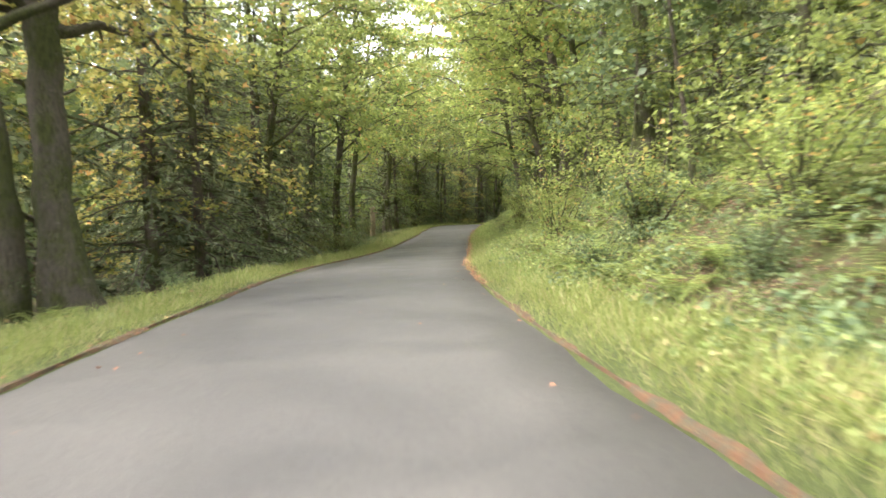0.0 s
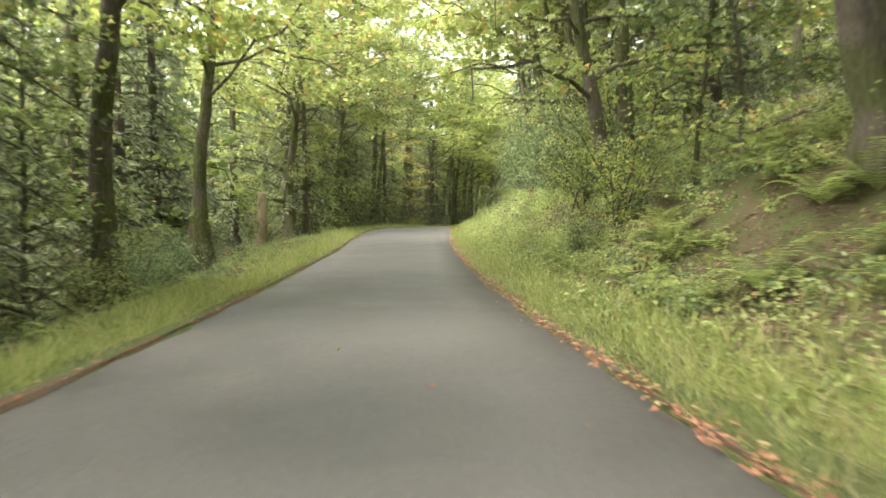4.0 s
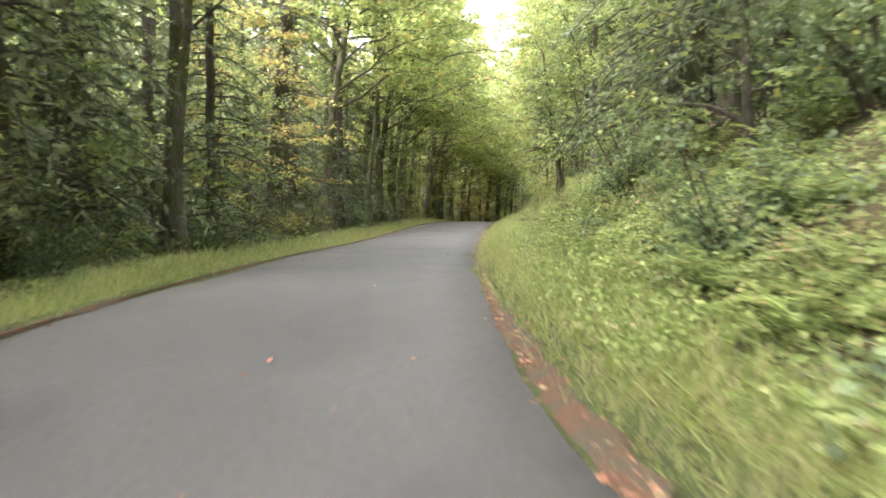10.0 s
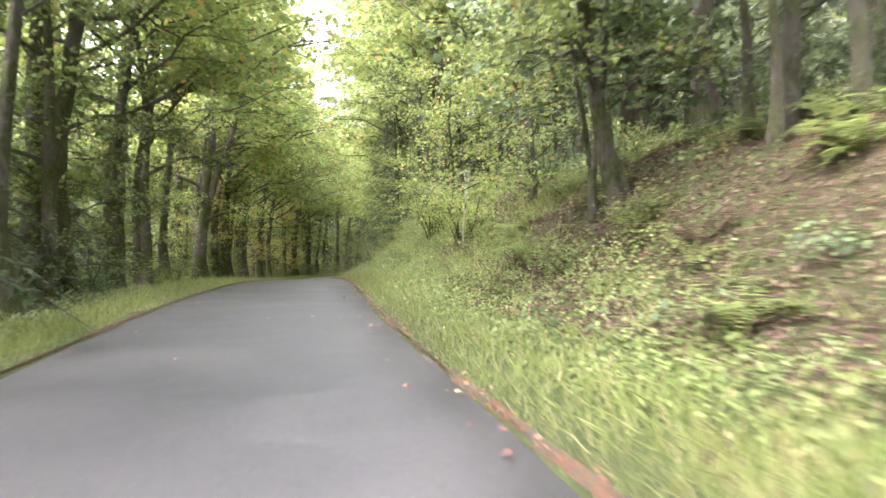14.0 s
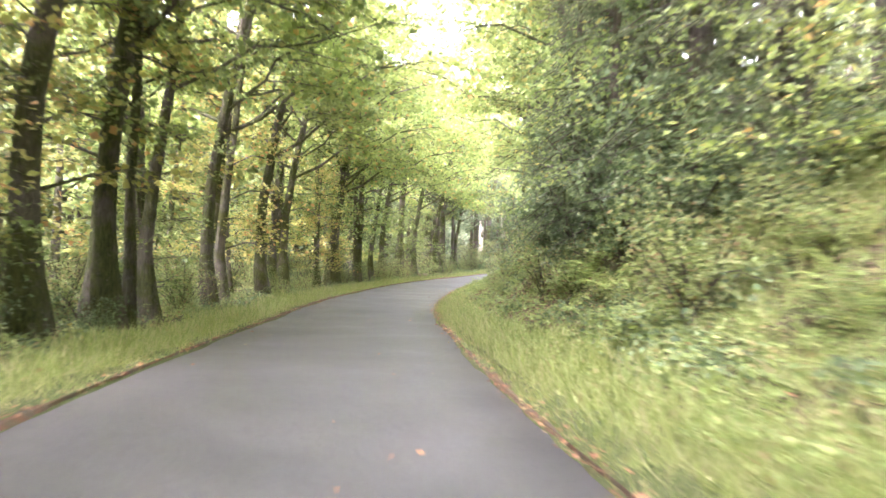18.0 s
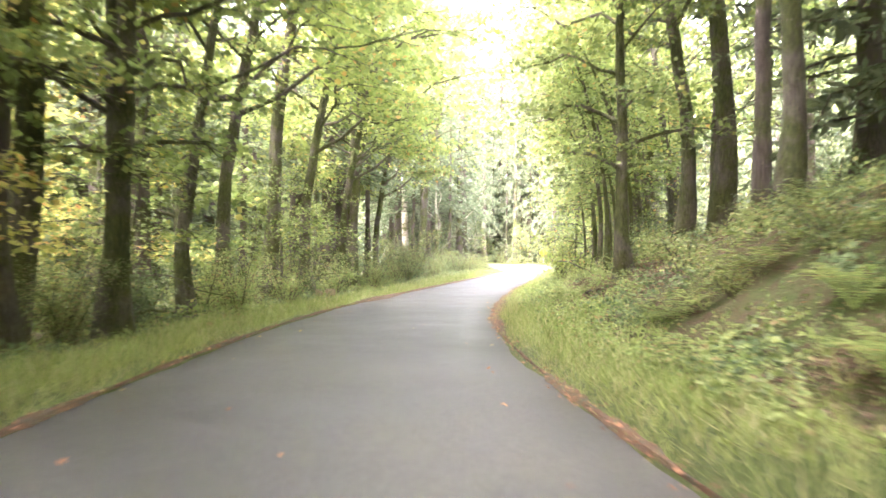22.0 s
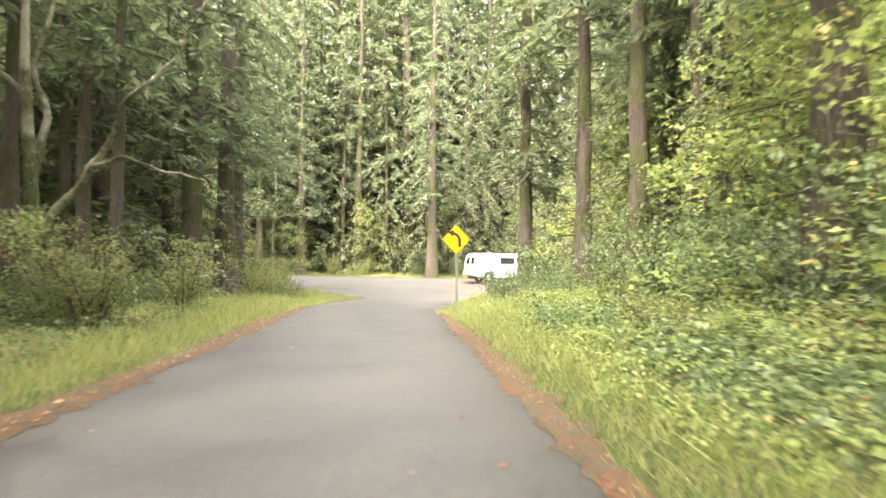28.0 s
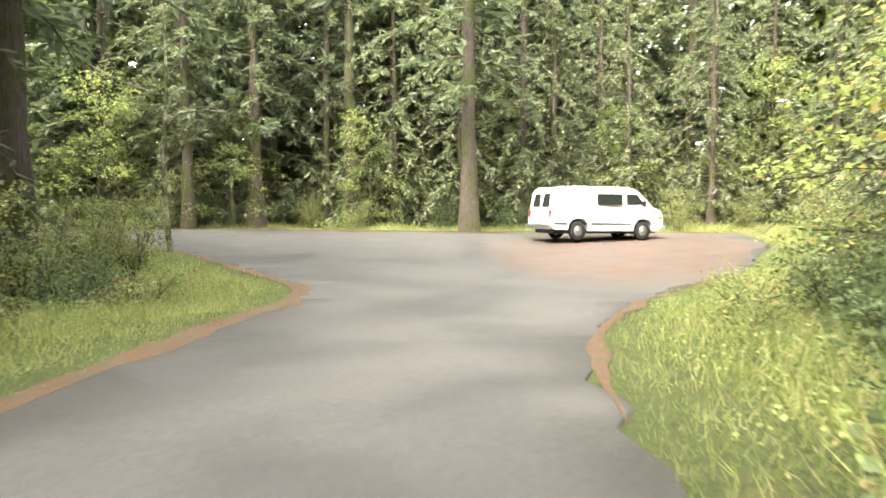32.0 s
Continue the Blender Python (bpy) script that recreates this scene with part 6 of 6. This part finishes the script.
def strewn(n, s0, s1, lat0, lat1, seed, power=1.0):
    r = np.random.default_rng(seed)
    s, u = r.uniform(s0, s1, n), r.uniform(0, 1, n) ** power
    x, y = spot(s, lat0 + (lat1 - lat0) * u)
    out = height(x, y)[1]
    return np.stack([x, y, surface(x, y)], 1), out, s, r


def lot_strewn(n, seed, most):
    r = np.random.default_rng(seed)
    a, q = -4 + 44 * r.uniform(0, 1, n) ** 1.3, r.uniform(-30, 18, n)
    xy = LOT[None] + AHEAD[None] * a[:, None] + RIGHT[None] * q[:, None]
    z, out = surface(xy[:, 0], xy[:, 1]), height(xy[:, 0], xy[:, 1])[1]
    k = (out > 0.02) & (out < most)
    return np.column_stack([xy, z])[k], out[k], r


def stuff(name, mesh_data, label, category):
    return tagged(new(name, mesh_data), label, category, kind="stuff")


def grass():
    pile_v, pile_f, n = [], [], 0
    for seed, (count, lat0, lat1) in enumerate(((420000, -2.2, -5.0), (440000, 0.6, 3.4))):
        at, out, s, r = strewn(count, -6, 250, lat0, lat1, 90 + seed, 1.0)
        wide = (1.5 if seed == 0 else np.interp(s, (0, 40, 50, 80, 90, 112, 120, 148, 154, 200, 212, 250), (0.8, 0.9, 1.2, 1.2, 0.8, 0.8, 1.5, 1.5, 0.6, 0.6, 1.1, 1.2))) + 0.3 * np.sin(s * 0.21) + 0.2 * np.sin(s * 0.067 + 2)
        k = (out > -0.02) & (out < wide + r.uniform(-0.5, 0.7, len(out)))
        at, out = at[k], out[k]
        size = 0.13 + 0.27 * np.clip(out / 1.1, 0, 0.9) * r.uniform(0.4, 1.35, len(out))
        tip = np.stack([r.normal(size=len(at)) * 0.45, r.normal(size=len(at)) * 0.45, np.ones(len(at))], 1)
        v, f = leaves(at, size, r, BLADE * (0.95, 1, 1), flat=0.0, head=tip, jitter=0.25)
        pile_v.append(v)
        pile_f += (np.array(f) + n).tolist()
        n += len(v)
    at, out, r = lot_strewn(620000, 93, 3.0)
    tip = np.stack([r.normal(size=len(at)) * 0.45, r.normal(size=len(at)) * 0.45, np.ones(len(at))], 1)
    v, f = leaves(at, 0.13 + 0.2 * np.clip(out / 1.6, 0, 1) * r.uniform(0.5, 1.3, len(at)), r, BLADE * (0.8, 1, 1), flat=0.0, head=tip, jitter=0.25)
    pile_v.append(v)
    pile_f += (np.array(f) + n).tolist()
    stuff("verge_grass", mesh("verge_grass", np.vstack(pile_v), pile_f, GRASS), "bright green uncut grass along both road edges", "grass")


def mounds(name, count, s0, s1, lat0, lat1, leaf, size, each, label, seed, wide=(0.22, 0.6)):
    """Low leafy plants, each a small dome of leaves on the ground, too many to tell apart."""
    root, out, s, r = strewn(count, s0, s1, lat0, lat1, seed)
    worn = np.interp(s, (95, 98, 120, 124, 162, 166, 176, 179, 191, 194, 204, 206), (0, 0.8, 0.8, 0, 0, 0.8, 0.8, 0, 0, 0.8, 0.8, 0)) * (out > 1.7) * (out < 5) * (lat0 > 0)
    lump = np.sin(root[:, 0] * 1.1 + 2) * np.sin(root[:, 1] * 0.9) + 0.5 * np.sin(root[:, 0] * 0.37) * np.sin(root[:, 1] * 0.43 + 1)
    root = root[(out > 0.75) & (r.uniform(0, 1, len(s)) > worn) & (lump + r.normal(size=len(s)) * 0.5 > -0.5)]
    rad = np.repeat(r.uniform(*wide, len(root)), each)
    way = r.normal(size=(len(root) * each, 3))
    way[:, 2] = np.abs(way[:, 2]) * 0.9
    way /= np.linalg.norm(way, axis=1)[:, None]
    at = np.repeat(root, each, 0) + way * (rad * r.uniform(0.55, 1.12, len(rad)))[:, None] * (1, 1, 0.85)
    v, f = leaves(at, size * r.choice((0.7, 1.0, 1.3), len(at)), r, KITE * (1.15, 1, 1), normal=way * 0.8, flat=0.45)
    stuff(name, mesh(name, v, f, leaf), label, "undergrowth")


def ground_leaves():
    """Small leaves lying low over bank and forest floor between the larger plants."""
    pile_v, pile_f, n = [], [], 0
    for seed, (count, lat0, lat1, size) in enumerate(((90000, 1.6, 7.5, 0.06), (70000, -4, -13, 0.12), (70000, 7.5, 15, 0.15))):
        at, out, s, r = strewn(count, -6, 252, lat0, lat1, 60 + seed)
        lump = np.sin(at[:, 0] * 1.1 + 2) * np.sin(at[:, 1] * 0.9) + 0.5 * np.sin(at[:, 0] * 0.37) * np.sin(at[:, 1] * 0.43 + 1)
        k = (out > 0.7) & (lump + r.normal(size=len(out)) * 0.4 > -0.6)
        at = at[k]
        at[:, 2] += r.uniform(0.02, 0.2, len(at))
        v, f = leaves(at, size, r, KITE, flat=0.45)
        pile_v.append(v)
        pile_f += (np.array(f) + n).tolist()
        n += len(v)
    at, out, r = lot_strewn(30000, 66, 9)
    at = at[out > 1.5]
    at[:, 2] += r.uniform(0.02, 0.3, len(at))
    v, f = leaves(at, 0.10, r, KITE, flat=0.45)
    pile_v.append(v)
    pile_f += (np.array(f) + n).tolist()
    stuff("undergrowth", mesh("undergrowth", np.vstack(pile_v), pile_f, SALAL), "low green undergrowth covering the bank and forest floor", "undergrowth")


def bank_grass():
    """Long loose grass in tufts over the lower bank and the rough ground on the other side."""
    V, F, n = [], [], 0
    for seed, (count, s0, s1, lat0, lat1) in enumerate(((16000, -4, 250, 2.0, 4.6), (60000, 116, 150, 2.0, 7.0), (30000, -4, 250, -4.6, -8))):
        root, out, s, r = strewn(count // 12, s0, s1, lat0, lat1, 410 + seed)
        keep = (out > 0.8) & (np.sin(root[:, 0] * 0.8) * np.sin(root[:, 1] * 0.7 + 1) + r.normal(size=len(out)) * 0.5 > -0.25)
        root = np.repeat(root[keep], 12, 0)
        root[:, :2] += r.normal(size=(len(root), 2)) * 0.05
        tip = np.stack([r.normal(size=len(root)) * 0.6, r.normal(size=len(root)) * 0.6, np.ones(len(root))], 1)
        v, f = leaves(root, 0.36, r, BLADE * (0.8, 1, 1), flat=0.0, head=tip, jitter=0.2)
        V.append(v)
        F += (np.array(f) + n).tolist()
        n += len(v)
    stuff("bank_grass", mesh("bank_grass", np.vstack(V), F, GRASS), "loose tufts of long yellow-green grass on the bank", "grass")


def low_ferns():
    """Small ferns between the larger ones, too many to tell apart."""
    kinds = [small_fern(50 + k, (0.8, 1.05, 0.95)[k], 11) for k in range(3)]
    V, F, n = [], [], 0
    for seed, (count, s0, s1, lat0, lat1) in enumerate(((60, 0, 52, 3.2, 8.5), (50, 78, 100, 3.2, 8), (60, 100, 145, 3.2, 8), (90, 143, 178, 3.0, 7.5), (70, 178, 250, 3.2, 8), (50, 5, 245, -9, -5.8))):
        at, out, s, r = strewn(count, s0, s1, lat0, lat1, 210 + seed)
        for p in at[out > 1.0]:
            v, f = kinds[int(r.integers(3))]
            t, k = r.uniform(0, 6.28), r.uniform(0.75, 1.25)
            turned = np.stack([v[:, 0] * math.cos(t) - v[:, 1] * math.sin(t), v[:, 0] * math.sin(t) + v[:, 1] * math.cos(t), v[:, 2]], 1)
            V.append(turned * k + p)
            F.append(f + n)
            n += len(v)
    stuff("low_ferns", mesh("low_ferns", np.vstack(V), np.vstack(F), FERN), "green sword ferns growing all over the bank", "undergrowth")


def bank_litter():
    """Brown broken fronds and leaves on the bare stretches of the bank."""
    V, F, n = [], [], 0
    for seed, (s0, s1, count) in enumerate(((94, 124, 60000), (155, 180, 50000), (188, 205, 34000), (0, 94, 80000), (124, 162, 40000), (205, 250, 20000))):
        at, out, s, r = strewn(count, s0, s1, 3.0, 8.5, 160 + seed)
        bare = np.sin(at[:, 0] * 1.1 + 2) * np.sin(at[:, 1] * 0.9) + 0.5 * np.sin(at[:, 0] * 0.37) * np.sin(at[:, 1] * 0.43 + 1)
        at = at[(out > 1.2) & ((bare < -0.3) | (seed < 3))]
        at[:, 2] += r.uniform(0.01, 0.07, len(at))
        v, f = leaves(at, 0.085, r, KITE * (0.7, 1, 1), flat=0.7)
        V.append(v)
        F += (np.array(f) + n).tolist()
        n += len(v)
    stuff("bank_litter", mesh("bank_litter", np.vstack(V), F, DEAD_FROND), "brown broken fronds and leaves on the bare bank", "leaf litter")


def litter():
    pile_v, pile_f, n = [], [], 0
    for seed, (count, s0, s1, lat0, lat1, near) in enumerate(((2600, -4, 80, -2.2, -4.6, 0.25), (26000, 15, 64, 0.5, 3.4, 0.2), (2600, 70, 140, 0.3, 3.0, 0.3), (9000, 70, 246, 0.5, 3.4, 0.2), (7000, 140, 215, 0.8, 3.4, 0.25), (7000, 135, 246, -1.8, -4.4, 0.22),
                                                               (1500, -4, 246, -3.0, 2.0, 9), (16000, 66, 246, 0.4, 3.2, 0.16), (14000, 140, 246, -1.8, -4.4, 0.16))):
        at, out, s, r = strewn(count, s0, s1, lat0, lat1, 120 + seed)
        k = (np.abs(out - 0.02) < near * r.uniform(0.1, 1, len(out))) if near < 1 else (r.uniform(0, 1, len(out)) < np.where(out > -0.9, 0.6, 0.14)) & (out < 0)
        at, out = at[k], out[k]
        z = plan(at[:, 0], at[:, 1])[2]
        at[:, 2] = np.where(out < 0.02, z + 0.05, np.maximum(at[:, 2], z - 0.02) + 0.07)
        v, f = leaves(at, 0.045 if seed > 6 else 0.07, r, LOBED, flat=0.8)
        pile_v.append(v)
        pile_f += (np.array(f) + n).tolist()
        n += len(v)
    at, out, s, r = strewn(9000, 0, 250, 3, 9, 140)
    at = at[out > 1.2]
    at[:, 2] += 0.05
    v, f = leaves(at, 0.075, r, LOBED, flat=0.85)
    pile_v.append(v)
    pile_f += (np.array(f) + n).tolist()
    stuff("fallen_leaves", mesh("fallen_leaves", np.vstack(pile_v), pile_f, DRY), "orange and brown fallen maple leaves along the road edges", "leaf litter")


def needle_strip(side, s0, s1, broad, seed):
    """Ragged strip of reddish needles lying along a road edge."""
    r = np.random.default_rng(seed)
    a = np.arange(s0, s1, 0.16)
    half = reach(a, side)
    x0, y0 = np.interp(a, ALONG, LINE[:, 0]), np.interp(a, ALONG, LINE[:, 1])
    wx, wy = np.interp(a, ALONG, WAYS[:, 0]), np.interp(a, ALONG, WAYS[:, 1])
    z0 = np.interp(a, ALONG, LINE[:, 2])
    ease = np.clip(np.minimum(a - s0, s1 - a) / 6, 0.05, 1)
    if broad < 0.2:
        ease = ease * np.clip(0.45 + 0.5 * np.sin(a * 0.9 + seed) + 0.5 * np.sin(a * 2.3 + 2 * seed), 0.06, 1)
    inner = -broad * 0.42 * ease * (0.35 + 0.5 * np.abs(r.normal(size=len(a))) + 0.5 * np.abs(np.convolve(r.normal(size=len(a)), np.ones(25) / 8, "same")))
    outer = broad * 0.8 * ease * (0.5 + 0.6 * np.abs(np.convolve(r.normal(size=len(a)), np.ones(3) / 2.0, "same")))
    V = []
    for off, dz in ((inner, 0.004), (np.zeros(len(a)), 0.04), (outer, 0.045)):
        lat = side * (half + off)
        V.append(np.stack([x0 + wy * lat, y0 - wx * lat, z0 + dz + 0.004], 1))
    n = len(a)
    F = [(c * n + i, (c + 1) * n + i, (c + 1) * n + i + 1, c * n + i + 1) for c in range(2) for i in range(n - 1)]
    stuff("needle_litter", mesh("needle_litter", np.vstack(V), F, NEEDLES), "rust-red strip of fallen needles along the road edge", "leaf litter")


def lot_litter():
    """Needles along the turning place's rim, and strewn over its far corner."""
    r = np.random.default_rng(19)
    for ring, broad in ((LOT_LEFT[1:], 0.26), (LOT_FAR, 0.6), (LOT_RIGHT[2:9], 0.11)):
        q, out, z0 = lot_edge(ring)
        n = len(q)
        inner = -broad * 0.7 * (0.5 + np.abs(np.convolve(r.normal(size=n), np.ones(3) / 2, "same")))
        outer = broad * 0.7 * (0.5 + np.abs(np.convolve(r.normal(size=n), np.ones(3) / 2, "same")))
        ease = np.clip(np.minimum(np.arange(n), n - 1 - np.arange(n)) / 8, 0.05, 1)
        inner, outer = inner * ease, outer * ease
        V = [np.column_stack([q + out * off[:, None], z0 + dz]) for off, dz in ((inner, 0.026), (np.zeros(n), 0.032), (outer, 0.034))]
        F = [(c * n + i, (c + 1) * n + i, (c + 1) * n + i + 1, c * n + i + 1) for c in range(2) for i in range(n - 1)]
        stuff("needle_litter", mesh("needle_litter", np.vstack(V), F, NEEDLES), "rust-red fallen needles along the rim of the turning place", "leaf litter")
    shape = [(31.2, 11.6), (31.8, 5), (30.5, 0.5), (27, 0.8), (23.5, 1.6), (19.5, 2.4), (16.5, 2.7), (14.5, 3.0), (13.6, 3.8), (16, 5.3), (19, 7.5), (22, 9.4), (27, 12.2)]
    rim = []
    for (a, b), (c, e) in zip(shape, shape[1:] + shape[:1]):
        rim += [(a + (c - a) * u + r.normal() * 0.1, b + (e - b) * u + r.normal() * 0.14) for u in np.linspace(0, 1, 7)[:-1]]
    bm = bmesh.new()
    face = bm.faces.new([bm.verts.new((a, b, 0)) for a, b in rim])
    bmesh.ops.triangulate(bm, faces=[face])
    for d in np.arange(13, 32, 1.0):
        bmesh.ops.bisect_plane(bm, geom=bm.verts[:] + bm.edges[:] + bm.faces[:], plane_co=(float(d), 0, 0), plane_no=(1, 0, 0))
    for v in bm.verts:
        x, y = lot_xy(v.co.x, v.co.y)
        v.co = (x, y, float(plan(x, y)[2][0]) + 0.0285)
    tagged(part("needle_carpet", bm, DUSTED), "thin reddish carpet of needles on the asphalt beside the van", "leaf litter", kind="stuff")


def far_woods():
    """Foliage of the woods beyond the trees that can be told apart."""
    V, F, n = [], [], 0
    r = np.random.default_rng(55)
    for lat0, lat1, s0, s1, count in ((-62, -28, -40, 330, 70000), (27, 60, -40, 330, 62000), (-140, -60, -40, 330, 22000), (58, 140, -40, 330, 22000)):
        s, lat = r.uniform(s0, s1, count), r.uniform(lat0, lat1, count)
        x, y = spot(np.clip(s, -49, 300), lat)
        x = x + r.normal(size=count) * 1.5
        z, out = height(x, y)
        k = out > 12
        lump = np.sin(x * 0.5) * np.sin(y * 0.45 + 1) + np.sin(x * 0.21 + 2) * np.sin(y * 0.23)
        top = 26 + 6 * lump
        at = np.stack([x, y, z + r.uniform(0, 1, count) ** 0.8 * top], 1)[k]
        v, f = leaves(at, 1.35 if abs(lat0) < 62.5 and lat0 < 50 else 2.6, r, KITE * (1.5, 1, 1), flat=0.4)
        V.append(v)
        F += (np.array(f) + n).tolist()
        n += len(v)
    a, q = r.uniform(56, 95, 120000), r.uniform(-85, 75, 120000)
    xy = LOT[None] + AHEAD[None] * a[:, None] + RIGHT[None] * q[:, None]
    at = np.column_stack([xy, -2 + r.uniform(0, 1, len(a)) ** 0.8 * 44])
    v, f = leaves(at, 0.7, r, KITE * (1.5, 1, 1), flat=0.4)
    V.append(v)
    F += (np.array(f) + n).tolist()
    stuff("far_woods", mesh("far_woods", np.vstack(V), F, FAR_LEAF), "dim green woods far behind the roadside trees", "woods")


def herbs():
    """Low leafy herbs between the grass and the bank."""
    at, out, s, r = strewn(230000, -6, 250, 1.2, 5.4, 71)
    lump = np.sin(at[:, 0] * 1.9 + 2) * np.sin(at[:, 1] * 1.6) + 0.6 * np.sin(at[:, 0] * 0.5) * np.sin(at[:, 1] * 0.4 + 1)
    thick = np.interp(s, (0, 40, 52, 80, 90, 115, 135, 150, 210, 250), (0.35, 0.5, 1, 1, 0.8, 0.8, 0.9, 0.25, 0.7, 1.0))
    k = (out > 0.7) & (out < 3.3 * thick + 0.8) & (lump + r.normal(size=len(out)) * 0.5 > -0.6) & (r.uniform(0, 1, len(out)) < thick)
    at, lump = at[k], lump[k]
    at[:, 2] += r.uniform(0.02, 0.42, len(at)) * np.clip(lump + 0.8, 0.2, 1.3)
    v, f = leaves(at, 0.055, r, KITE * (1.2, 1, 1), flat=0.5)
    at, out, r = lot_strewn(120000, 72, 6)
    k = out > 0.5
    at = at[k]
    at[:, 2] += r.uniform(0.02, 0.34, len(at)) * np.clip(np.sin(at[:, 0] * 1.4) * np.sin(at[:, 1] * 1.7) + 0.7, 0.2, 1.3)
    w, g = leaves(at, 0.042, r, KITE * (1.2, 1, 1), flat=0.5)
    v, f = np.vstack([v, w]), f + (np.array(g) + len(v)).tolist()
    stuff("verge_herbs", mesh("verge_herbs", v, f, HERB), "light green leafy herbs at the foot of the bank", "undergrowth")


grass()
herbs()
bank_grass()
mounds("bramble_mounds", 1350, -6, 222, 2.4, 8.5, SALAL, 0.075, 95, "low bramble mounds with mid-green leaves on the bank", 430)
mounds("nettle_mounds", 800, -6, 150, 1.9, 4.6, HERB, 0.06, 90, "bright yellow-green nettles and herbs along the bank foot", 431, (0.18, 0.42))
mounds("nettle_mounds", 520, 50, 84, 1.7, 5.6, HERB, 0.065, 110, "tall bright green nettles covering the lower bank", 432, (0.25, 0.5))
mounds("nettle_mounds", 300, 204, 250, 1.9, 3.6, HERB, 0.06, 90, "yellow-green herbs on the low bank", 436, (0.18, 0.42))
mounds("dark_mounds", 1300, -6, 250, 2.9, 9.5, SHADE, 0.085, 90, "dark green leafy mounds high on the bank", 433, (0.3, 0.7))
mounds("dark_mounds", 420, 220, 252, 2.9, 7.0, SHADE, 0.085, 90, "dark green leafy mounds under the firs", 437, (0.3, 0.6))
mounds("salal_mounds", 900, -6, 250, -10, -4.6, SHADE, 0.085, 90, "dark salal mounds on the forest floor", 434, (0.25, 0.65))
mounds("salal_mounds", 500, -6, 250, -7.5, -4.3, SALAL, 0.075, 90, "green salal mounds behind the grass", 435, (0.2, 0.5))
ground_leaves()
low_ferns()
bank_litter()
litter()
for side, s0, s1, broad, seed in ((1, 68, 84, 0.24, 1), (1, 186, 246, 0.30, 3), (-1, 150, 205, 0.12, 4), (-1, 198, 208, 0.9, 5), (-1, 206, 249, 0.36, 6), (1, 140, 188, 0.14, 9), (1, -6, 68, 0.11, 11), (-1, -6, 150, 0.11, 12), (1, 84, 140, 0.11, 13)):
    needle_strip(side, s0, s1, broad, seed)
lot_litter()
far_woods()

for kind, places in BEDS.values():
    for m in places[1:]:
        copy_thing(kind, m)
    kind.matrix_basis = places[0]
